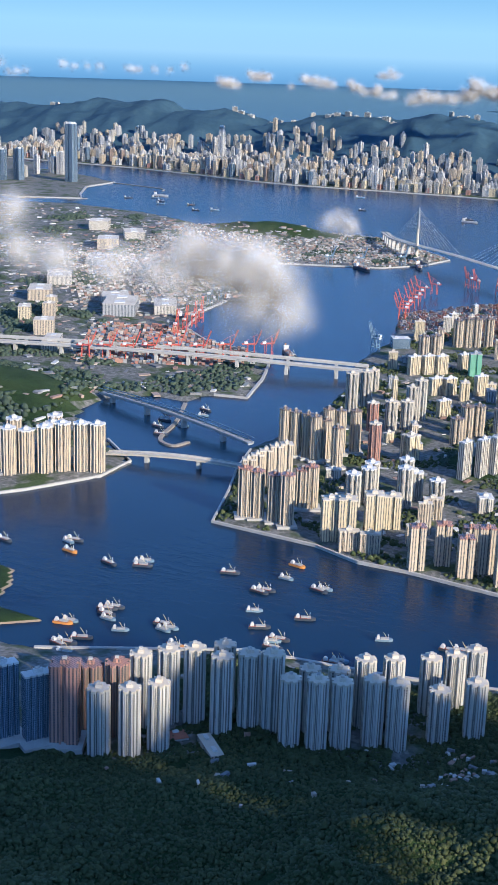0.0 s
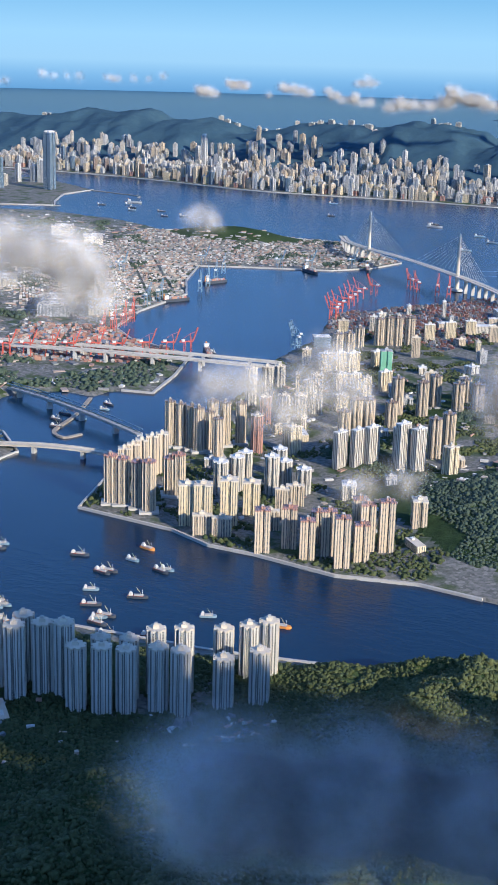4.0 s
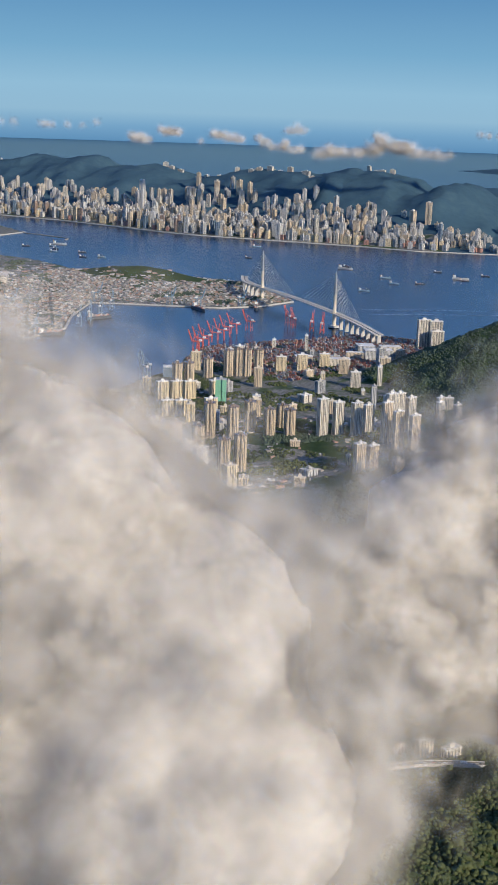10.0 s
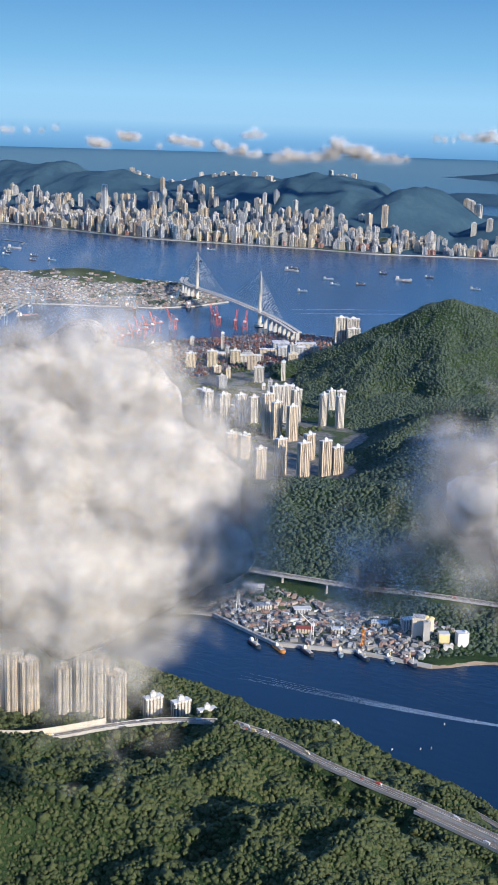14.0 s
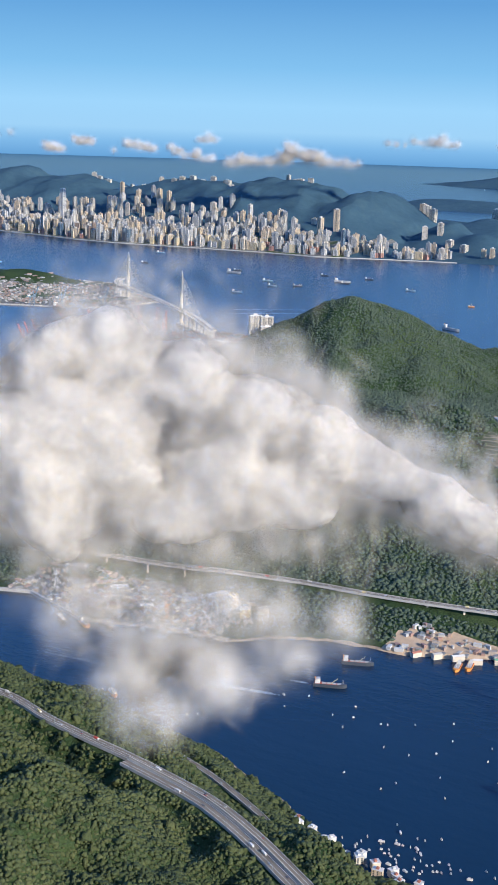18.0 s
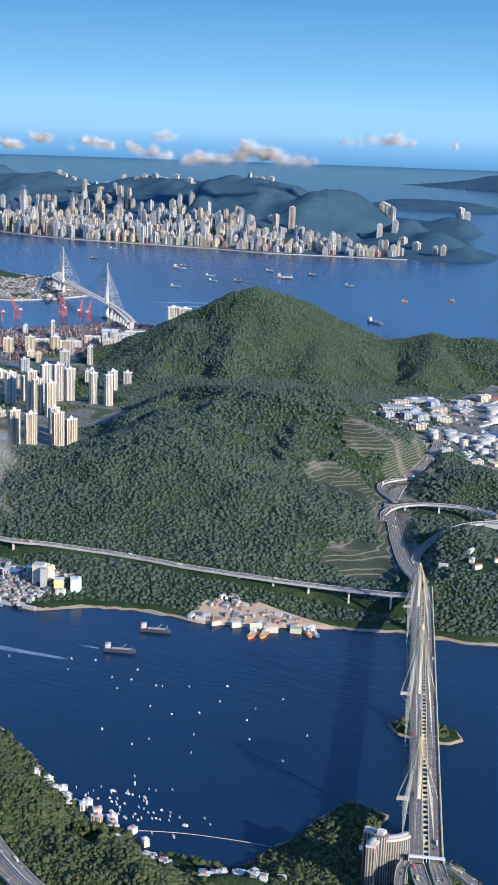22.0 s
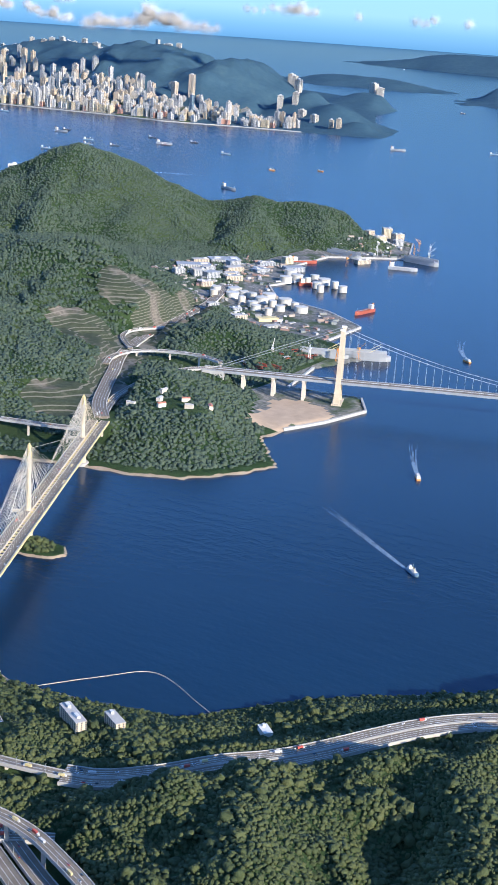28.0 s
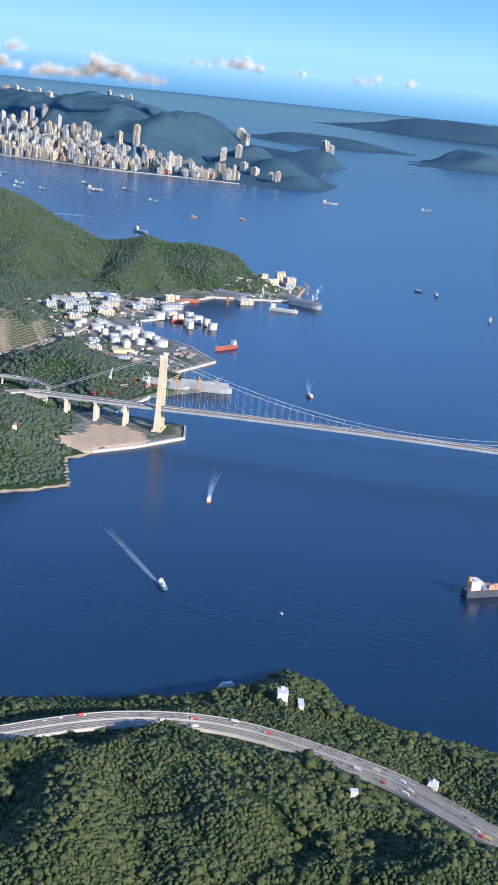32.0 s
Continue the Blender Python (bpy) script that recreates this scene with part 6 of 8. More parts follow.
def pitched(name, label, x, y, z, sx, sy, h, turn, walls, roof, group=""):
    """A shed with a ridged roof."""
    b = thing(name, label, "shed", (x, y, z), radians(turn), group)
    part("wall", Geo().box(-sx / 2, -sy / 2, -0.6, sx / 2, sy / 2, h), walls, b)
    r = 0.22 * sy
    part("roof", Geo().add([(-sx / 2 - 0.05, -sy / 2 - 0.05, h), (sx / 2 + 0.05, -sy / 2 - 0.05, h), (sx / 2 + 0.05, sy / 2 + 0.05, h), (-sx / 2 - 0.05, sy / 2 + 0.05, h), (-sx / 2 - 0.05, 0, h + r), (sx / 2 + 0.05, 0, h + r)], [(0, 1, 5, 4), (2, 3, 4, 5), (0, 4, 3), (1, 2, 5), (3, 2, 1, 0)]), roof, b)
    return b


VILLAGE_RNG = random.Random(31)


def village():
    """White beach houses among trees on the near shore."""
    rng = VILLAGE_RNG
    spots = [(44 - 1.55 * k + rng.uniform(-0.8, 0.8), 67.5 + 0.42 * k - 0.004 * k * k + rng.uniform(-1.2, 1.2)) for k in range(18)]
    spots += [(16 - 1.25 * k + rng.uniform(-0.6, 0.6), 79.0 + rng.uniform(-1.6, 2.8) - 0.03 * k) for k in range(20)]
    spots += [(20 - 2.6 * k + rng.uniform(-1, 1), 84 + rng.uniform(-1.2, 1.4)) for k in range(8)]
    for x, y in spots:
        sx, sy, h = rng.uniform(0.9, 1.7), rng.uniform(0.8, 1.2), rng.choice((0.4, 0.5, 0.6, 0.7))
        z = max(NORTH.at(x, y), 0.5)
        b = thing("village_house", "white rendered beach house with a flat roof", "house", (x, y, z), rng.uniform(0, 3.1), "beach village houses")
        part("wall", Geo().box(-sx / 2, -sy / 2, -0.5, sx / 2, sy / 2, h), rng.choice((F_WHITE, PALE_CONCRETE, PAINT_WHITE, F_CREAM)), b)
        part("parapet", Geo().box(-sx / 2 - 0.05, -sy / 2 - 0.05, h, sx / 2 + 0.05, sy / 2 + 0.05, h + 0.07), PAINT_WHITE, b)
        part("stair_house", Geo().box(-0.2, -0.2, h + 0.07, 0.2, 0.25, h + 0.32), rng.choice((PAINT_WHITE, TERRACOTTA, CONCRETE)), b)
        part("balcony", Geo().box(-sx * 0.35, -sy / 2 - 0.16, h * 0.5, sx * 0.35, -sy / 2, h * 0.5 + 0.1), PALE_CONCRETE, b)


village()


def hotel():
    """The three-winged block beside the bridge approach."""
    b = thing("apartment_block", "tall grey-brown block with three curved wings beside the bridge", "tower block", (-17.6, 68.2, 0.8))
    h = 8.8
    for k, (ang, run) in enumerate(((200, 3.8), (60, 3.0), (315, 3.0))):
        g, w = Geo(), 1.15
        pts = []
        for s in range(6):
            a = radians(ang + 5.5 * s)
            pts.append(Vector((math.cos(a) * run * (s + 0.5) / 5.5, math.sin(a) * run * (s + 0.5) / 5.5, h)))
        wing = part("wing", Geo().strip(pts, w, h + 1.2), F_HOTEL, b)
        part("roof_edge", Geo().strip(pts, w + 0.2, 0.3, 0.25), PALE_CONCRETE, wing)
        part("roof_duct", Geo().strip(pts, 0.4, 0.2, 0.5), CONCRETE, wing)
    part("core", Geo().cyl(0, 0, -1.2, h + 0.7, 1.1, n=10), F_HOTEL, b)
    part("plant_room", Geo().box(-0.5, -0.5, h + 0.7, 0.5, 0.5, h + 1.2), PALE_CONCRETE, b)


hotel()
low_block("beach_club", "low white clubhouse by the water", "building", -12, 58.5, 0.9, 3.6, 1.2, 0.7, 30, F_WHITE, PAINT_WHITE)
low_block("flats", "long low cream block of flats with balconies", "building", -50, 68.4, NORTH.at(-50, 68.4) + 0.1, 5.6, 1.5, 1.7, 150, F_CREAM, CONCRETE, extras=2)
low_block("flats", "long low cream block of flats with balconies", "building", -55.2, 66.2, NORTH.at(-55.2, 66.2) + 0.1, 3.6, 1.4, 1.5, 150, F_CREAM, CONCRETE)
low_block("villa", "white villa among trees above the shore", "house", -70.5, 52.5, NORTH.at(-70.5, 52.5) + 0.1, 2.4, 1.3, 0.9, 140, PAINT_WHITE, PAINT_WHITE)
low_block("villa", "white terraced villa on a wooded knoll", "house", -107, 19.6, NORTH.at(-107, 19.6) + 0.2, 2.0, 1.5, 1.5, 120, PAINT_WHITE, PAINT_WHITE)
low_block("villa", "white annexe below the villa", "house", -109.6, 18.6, NORTH.at(-109.6, 18.6) + 0.1, 2.2, 0.8, 0.5, 120, PALE_CONCRETE, PAINT_WHITE, extras=0)
low_block("villa", "white house by the coast road", "house", -133, 25.5, NORTH.at(-133, 25.5) + 0.1, 1.8, 1.2, 0.8, 100, PAINT_WHITE, PAINT_WHITE)
low_block("hut", "small pale hut on the wooded hill", "hut", -129.5, 44.5, NORTH.at(-129.5, 44.5) + 0.3, 0.9, 0.8, 0.8, 30, PALE_CONCRETE, PAINT_WHITE, extras=0)
low_block("pump_house", "pale concrete pump house by the road", "hut", -18.6, 104.8, NORTH.at(-18.6, 104.8) + 0.2, 2.0, 1.2, 1.3, 20, PALE_CONCRETE, PAINT_WHITE)
low_block("school", "low white school block between the towers", "building", 239, 117.5, 1.0, 7.5, 2.2, 2.4, 140, F_WHITE, PALE_CONCRETE, extras=2)
low_block("school", "low school hall with a grey roof", "building", 233.5, 115.5, 1.0, 3.2, 2.2, 1.3, 140, F_GREY, CONCRETE)
low_block("market_hall", "small red-roofed hall between the towers", "building", 246.5, 116.0, 1.0, 3.0, 3.2, 1.2, 140, CONCRETE, TERRACOTTA)
low_block("school", "low yellow and white school on the island", "building", 283.6, -70, 0.8, 9, 4, 2.2, 130, F_YELLOW, PAINT_WHITE, extras=2)
low_block("school", "low yellow school by the waterfront", "building", 214.5, -2, 0.9, 6.5, 2.4, 1.8, 140, F_YELLOW, PALE_CONCRETE, extras=1)
for k, (x, y, sx, sy, h, walls) in enumerate(((472, -186, 22, 14, 5.2, F_GREY), (458, -200, 20, 10, 4.0, F_WHITE), (485, -200, 14, 12, 4.4, F_WHITE), (452, -112, 17, 6, 3.6, F_WHITE), (494, -147, 8, 5, 6.0, F_YELLOW), (493, -164, 5, 5, 7.5, F_YELLOW), (488, -156, 5, 5, 6.5, F_CREAM), (520, -190, 16, 10, 5, F_CREAM), (540, -230, 20, 12, 4, F_WHITE), (560, -290, 22, 12, 3.6, F_GREY), (590, -340, 18, 12, 5.5, F_CREAM), (600, -380, 20, 12, 4.5, F_WHITE), (640, -400, 16, 12, 5.5, F_WHITE), (470, -130, 8, 8, 6, F_CREAM), (460, -84, 10, 5, 4, F_CREAM), (500, -80, 14, 8, 3, F_WHITE))):
    low_block("warehouse", "large multi-storey port warehouse", "warehouse", x, y, 0.6, sx, sy, h, 120 + 4 * (k % 3), walls, PALE_CONCRETE, "port warehouses", 2)
for k, (x, y, sx, sy, h, walls) in enumerate(((300, -263, 12, 5, 3.2, F_WHITE), (292, -289, 13, 7, 4.6, F_GREY), (304, -300, 8, 8, 4.0, F_GREY), (300, -282, 9, 3, 3.5, F_CREAM), (316, -262, 8, 5, 2.6, F_CREAM), (296, -310, 10, 6, 3.0, F_WHITE), (343, -196, 7, 6, 4.0, F_GLASS))):
    low_block("warehouse", "large pale warehouse by the container yard", "warehouse", x, y, 0.8, sx, sy, h, 35, walls, PAINT_WHITE, "warehouses by the yard", 2)


# ---- container yards ----
def yard(label, region, count, seed, turn, tall=5, paint=BOXES):
    """Stacks of containers in rows over a part of the port."""
    rng = random.Random(seed)
    g, c, s = Geo(), math.cos(radians(turn)), math.sin(radians(turn))
    (x0, y0), (x1, y1) = region[0], region[1]
    cx, cy = (x0 + x1) / 2, (y0 + y1) / 2
    wide, deep = x1 - x0, y1 - y0
    made = 0
    while made < count:
        a, b = rng.uniform(-0.5, 0.5) * wide, rng.uniform(-0.5, 0.5) * deep
        a, b = round(a / 1.45) * 1.45, round(b / 0.34) * 0.34
        if int(abs(b) / 0.34) % 7 in (5, 6) or int(abs(a) / 1.45) % 9 == 8:
            continue
        x, y = cx + c * a - s * b, cy + s * a + c * b
        land = max(KWAI.at(x, y), TSING_YI.at(x, y))
        made += 1
        if 0.3 < land < 1.3 and all(abs(x - p) + abs(y - q) > 6 for p, q in TOWER_SPOTS):
            g.turned_box(x, y, land, 1.25, 0.27, 0.27 * rng.randint(1, tall), radians(turn))
    return tagged(new("container_stacks", mesh_from("container_stacks", g, paint)), label, "containers", kind="stuff")


yard("red and brown container stacks on the island terminal", ((284, -352), (384, -226)), 6200, 3, -12)
yard("red container stacks behind the long quay", ((388, -178), (452, -108)), 1900, 4, 30)
yard("mixed container stacks on the northern terminal", ((455, -360), (560, -200)), 4200, 5, 40, 4, PORT_MIX)
yard("mixed containers on the outer terminal", ((420, -490), (600, -360)), 5200, 6, 20, 4, PORT_MIX)


def small_works(label, spots, seed, mat=None, big=2.6):
    """Yards crowded with sheds, plant and stacked goods too small to tell apart."""
    rng = random.Random(seed)
    g = Geo()
    for x0, x1, y0, y1, count in spots:
        for _ in range(count):
            x, y = rng.uniform(x0, x1), rng.uniform(y0, y1)
            land = max(KWAI.at(x, y), TSING_YI.at(x, y), NORTH.at(x, y), WEST_KOWLOON.at(x, y))
            if 0.3 < land < 6:
                g.turned_box(x, y, land - 0.1, rng.uniform(0.4, big), rng.uniform(0.3, big * 0.5), rng.uniform(0.2, 0.9), rng.uniform(0, 3.1))
    return tagged(new("yard_clutter", mesh_from("yard_clutter", g, mat or ROOFS)), label, "yard goods", kind="stuff")


small_works("crowded sheds and stored goods of the shipyards", [(94, 150, -8, 16, 900), (36, 62, -18, -4, 140)], 11, PORT_MIX, 2.0)
small_works("crowded industrial sheds on the island's far shore", [(30, 105, -240, -165, 260), (80, 120, -372, -325, 160), (92, 124, -268, -205, 190), (74, 100, -330, -296, 60)], 12, PORT_MIX, 3.0)
small_works("small buildings and yards of the port land", [(360, 560, -150, 40, 700), (440, 640, -460, -150, 1500), (520, 780, -480, -300, 500)], 13, PORT_MIX, 5.0)
small_works("low buildings between the towers", [(215, 330, -180, 15, 420)], 14, None, 3.0)
small_works("low houses under the wooded slope", [(180, 206, 96, 122, 130), (210, 262, 92, 136, 40)], 15, None, 1.6)


def quay_crane(mat, label, group):
    """A ship-to-shore crane with its boom raised."""
    c = thing("quay_crane", label, "crane", (0, 0, 0), 0, group)
    for x in (-0.9, 0.9):
        for y in (-1.5, 1.5):
            part("leg", Geo().beam((x, y, 0), (x * 0.9, y * 0.85, 5.2), 0.22), mat, c)
    for y in (-1.4, 1.4):
        part("portal_beam", Geo().beam((-1, y, 1.9), (1, y, 1.9), 0.22), mat, c)
    for x in (-0.85, 0.85):
        part("girder", Geo().beam((x * 0.5, -3.4, 5.2), (x * 0.5, 2.0, 5.2), 0.26, 0.4), mat, c)
        part("boom", Geo().beam((x * 0.4, 2.0, 5.3), (x * 0.4, 4.0, 10.6), 0.24, 0.36), mat, c)
        part("tower_frame", Geo().beam((x * 0.9, 1.3, 5.2), (0, 1.0, 8.2), 0.18), mat, c)
    part("tie_bar", Geo().beam((0, 1.0, 8.2), (0, -3.2, 5.5), 0.1), mat, c)
    part("tie_bar", Geo().beam((0, 1.0, 8.2), (0, 3.4, 9.0), 0.1), mat, c)
    part("machinery_house", Geo().box(-0.6, -2.6, 5.3, 0.6, -1.3, 6.1), PAINT_WHITE, c, "pale machinery house")
    return c


RED_CRANE = quay_crane(CRANE_RED, "red quay crane with its boom raised", "red quay cranes")
GREY_CRANE = quay_crane(CRANE_BLUE, "grey-blue quay crane with its boom raised", "grey quay cranes")
RED_CRANE.matrix_basis = pose(366, -250, 0.6, 0, 0, -72)
GREY_CRANE.matrix_basis = pose(452, -273, 0.6, 0, 0, 205)
for x, y, a in ((369, -258, -72), (371, -266, -72), (373, -277, -72), (375, -286, -72), (378, -296, -72), (380, -306, -72), (379, -319, -90), (372, -347, -120), (366, -342, -130), (354, -340, -160), (347, -338, -160), (430, -104, 120), (424, -109, 120), (417, -114, 120), (411, -119, 120), (404, -125, 120), (396, -130, 130), (389, -138, 130), (382, -144, 130), (377, -149, 140), (425, -158, 200), (427, -168, 200), (429, -178, 200), (432, -188, 200)):
    copy_thing(RED_CRANE, pose(x, y, 0.6, 0, 0, a))
for x, y, a in ((457, -288, 205), (465, -308, 205), (474, -330, 205), (348, -183, 250), (350, -188, 250), (452, -238, 190), (450, -225, 190), (444, -372, 150), (460, -366, 150), (428, -392, 160), (500, -350, 150), (520, -300, 150), (510, -260, 150)):
    copy_thing(GREY_CRANE, pose(x, y, 0.6, 0, 0, a))


# ---- tank farms and shipyards ----
def storage_tank(r, h, mat):
    t = thing("storage_tank", "white cylindrical oil storage tank", "storage tank", (0, 0, 0), 0, "oil storage tanks")
    part("shell", Geo().cyl(0, 0, -0.4, h, r, n=20), mat, t)
    part("roof", Geo().cyl(0, 0, h, h + 0.18, r * 1.01, r * 0.2, n=20), TANK_WHITE, t)
    part("wind_girder", Geo().cyl(0, 0, h - 0.18, h - 0.06, r * 1.05, n=20), PALE_CONCRETE, t)
    part("stair", Geo().beam((r * 1.03, 0, 0), (r * 0.4, r * 0.98, h), 0.12), STEEL, t)
    return t


TANKS = [storage_tank(2.3, 2.0, TANK_WHITE), storage_tank(1.7, 1.9, TANK_WHITE), storage_tank(1.3, 2.2, PALE_CONCRETE)]
for k, tk in enumerate(TANKS):
    tk.matrix_basis = pose(86 - 5 * k, -206 + 2 * k, 0.7)
for k, (x, y) in enumerate(((82, -198), (77, -203), (76, -194), (71, -199), (70, -191), (65, -196), (64, -203), (60, -192), (58, -199), (54, -196), (90, -200), (86, -192), (72, -206), (66, -186), (60, -184), (82, -246), (77, -251), (76, -243), (71, -247), (70, -239), (65, -244), (88, -252), (60, -240), (66, -234), (83, -239))):
    copy_thing(TANKS[k % 3], pose(x, y, max(TSING_YI.at(x, y), 0.5), 0, 0, 40 * k))
for k, (x, y, sx, sy, h, walls, roof) in enumerate(((56, -176, 9, 4, 1.3, YELLOW, YELLOW), (62, -168, 6, 4, 1.6, F_CREAM, CONCRETE), (68, -176, 5, 3, 1.4, F_GREY, STEEL), (50, -168, 7, 3, 1.0, F_GREY, CONCRETE), (72, -168, 5, 3, 2.0, F_GREY, CONCRETE), (98, -206, 6, 4, 2.2, F_CREAM, CONCRETE), (102, -216, 7, 5, 3.0, F_GREY, STEEL), (108, -224, 6, 4, 2.6, F_GREY, CONCRETE), (96, -222, 8, 5, 2.0, F_CREAM, CONCRETE), (104, -236, 9, 5, 2.2, F_CREAM, CONCRETE), (110, -246, 6, 4, 3.0, F_GREY, STEEL), (98, -246, 8, 5, 1.6, F_GREY, STEEL), (92, -262, 10, 6, 1.8, F_GREY, STEEL), (100, -272, 5, 4, 3.6, F_YELLOW, PALE_CONCRETE), (96, -352, 7, 5, 3.6, F_YELLOW, PALE_CONCRETE), (104, -358, 5, 4, 4.4, F_CREAM, CONCRETE), (92, -346, 8, 4, 1.6, F_GREY, CONCRETE), (100, -342, 7, 4, 1.4, F_CREAM, CONCRETE), (110, -364, 5, 4, 2.0, F_GREY, STEEL))):
    low_block("works_building", "pale industrial building on the island's far shore", "factory", x, y, max(TSING_YI.at(x, y), 0.5), sx * 0.8, sy * 0.75, h * 0.75, 55 + 6 * (k % 4), walls, roof, "works on the far shore", k % 3)
for k, (x, y, sx, sy, h, walls, roof) in enumerate(((100, -2, 2.6, 2.4, 4.2, PALE_CONCRETE, CONCRETE), (97.5, -0.5, 1.4, 1.4, 4.0, CONCRETE, CONCRETE), (94, -1.5, 2.2, 2.0, 2.2, YELLOW, PAINT_WHITE), (90.5, -3, 2.4, 2.0, 2.8, PAINT_WHITE, PAINT_WHITE), (103, -3.5, 3.0, 2.0, 2.6, F_GREY, PAINT_WHITE), (92, 0.5, 2.0, 1.2, 1.2, PAINT_WHITE, PALE_CONCRETE), (122, 8, 3.4, 2.0, 1.0, F_CREAM, RUST), (116, 4, 3.0, 1.6, 0.9, F_WHITE, PAINT_WHITE), (128, -2, 4.0, 2.0, 1.0, F_GREY, PAINT_WHITE), (136, 2, 4.0, 2.2, 1.1, F_WHITE, STEEL), (110, -4, 3.6, 2.0, 1.0, F_WHITE, PAINT_WHITE), (142, -4, 5, 2.4, 1.2, F_GREY, PAINT_WHITE))):
    low_block("shipyard_building", "pale works building of the shipyards", "factory", x, y, max(TSING_YI.at(x, y), 0.55), sx, sy, h, 20 + 7 * (k % 5), walls, roof, "shipyard buildings", k % 2)
for k in range(4):
    s = thing("silo", "round pale concrete silo", "silo", (99.0 - 1.1 * (k % 2), -2.6 - 1.2 * (k // 2), 0.6), 0, "cement silos")
    part("shell", Geo().cyl(0, 0, -0.3, 4.8, 0.62, n=16), PALE_CONCRETE, s)
    part("cap", Geo().cyl(0, 0, 4.8, 5.1, 0.66, 0.3, n=16), YELLOW, s)
for k, (x, y, sx, h, roof) in enumerate(((40, -12.5, 2.4, 0.5, GREEN_PAINT), (44, -10, 2.0, 0.4, PAINT_WHITE), (48, -9.5, 2.6, 0.5, PAINT_WHITE), (52, -8, 2.0, 0.5, CONCRETE), (56, -6.5, 2.2, 0.4, TERRACOTTA), (38, -15, 2.2, 0.5, PAINT_WHITE))):
    pitched("site_shed", "site shed on the sandy works by the shore", x, y, 0.6, sx, 1.0, h, 25 + 9 * k, PALE_CONCRETE, roof, "site sheds")


def yard_crane(h, mat, label):
    """A slewing shipyard crane: tower, cab, jib, back stay."""
    c = thing("shipyard_crane", label, "crane", (0, 0, 0), 0, "shipyard cranes")
    for x, y in ((-0.4, -0.4), (0.4, -0.4), (0.4, 0.4), (-0.4, 0.4)):
        part("leg", Geo().beam((x, y, 0), (x * 0.4, y * 0.4, h), 0.1), mat, c)
    part("cab", Geo().box(-0.35, -0.5, h, 0.35, 0.35, h + 0.55), mat, c)
    part("jib", Geo().beam((0, 0.3, h + 0.4), (0, h * 0.75, h * 1.75), 0.14), mat, c)
    part("back_stay", Geo().beam((0, -0.4, h + 1.3), (0, h * 0.75, h * 1.75), 0.05), mat, c)
    part("mast", Geo().beam((0, -0.1, h + 0.5), (0, -0.4, h + 1.3), 0.12), mat, c)
    return c


YC = [yard_crane(3.6, PAINT_WHITE, "white slewing shipyard crane"), yard_crane(3.2, ORANGE, "orange slewing shipyard crane")]
YC[0].matrix_basis, YC[1].matrix_basis = pose(128, 13, 0.6, 0, 0, 30), pose(16, -146, 0.6, 0, 0, 40)
for k, (x, y, a) in enumerate(((22, -140, 10), (12, -152, 70), (30, -132, 200), (108, 8, 90), (118, 12, 300), (70, -330, 20), (66, -338, 60), (74, -345, 330), (82, -318, 40), (80, -285, 70), (140, 6, 20), (45, -150, 50), (60, -322, 120))):
    copy_thing(YC[k % 2], pose(x, y, 0.6, 0, 0, a))


def steelwork():
    """Fabrication yard: rows of rusty trusses and jackets."""
    rng = random.Random(8)
    for k in range(44):
        x, y = rng.uniform(22, 46), rng.uniform(-150, -112)
        if TSING_YI.at(x, y) > 3 or coast_distance(np.array([x]), np.array([y]), TSING_YI.outline)[0] < 1:
            continue
        z, L = max(TSING_YI.at(x, y), 0.5), rng.uniform(2.0, 5.0)
        t = thing("steel_truss", "rusty steel truss lying in the fabrication yard", "steelwork", (x, y, z), rng.uniform(0, 3.1), "steel trusses")
        for dy in (-0.3, 0.3):
            part("chord", Geo().beam((-L / 2, dy, 0.12), (L / 2, dy, 0.12), 0.14), RUST, t)
            part("chord", Geo().beam((-L / 2, dy, 0.7), (L / 2, dy, 0.7), 0.12), RUST if k % 3 else STEEL, t)
        for q in range(4):
            part("brace", Geo().beam((-L / 2 + q * L / 4, -0.3, 0.12), (-L / 2 + (q + 1) * L / 4, 0.3, 0.7), 0.08), RUST, t)


steelwork()
for k, (x, y, sx, sy, h, walls, roof) in enumerate(((115, -225, 16, 7, 1.6, F_GREY, STEEL), (117, -251, 15, 9, 1.8, F_GREY, STEEL), (106, -214, 6, 5, 3.4, F_GREY, CONCRETE), (112, -210, 5, 4, 3.0, F_GREY, CONCRETE), (100, -228, 7, 4, 1.4, F_CREAM, CONCRETE), (104, -262, 8, 5, 1.6, F_GREY, CONCRETE), (120, -238, 8, 4, 2.4, F_CREAM, CONCRETE), (90, -358, 6, 5, 5.2, F_CREAM, CONCRETE), (98, -364, 5, 5, 6.5, F_YELLOW, CONCRETE), (86, -350, 5, 4, 3.2, F_GREY, CONCRETE), (106, -350, 7, 4, 2.0, F_GREY, CONCRETE), (80, -300, 8, 4, 1.4, F_CREAM, CONCRETE))):
    low_block("dock_building", "pale dock and depot building by the western shore", "factory", x, y, max(TSING_YI.at(x, y), 0.55), sx * 0.8, sy * 0.75, h * 0.75, 40 + 6 * (k % 4), walls, roof, "dock buildings", 1 + k % 2)


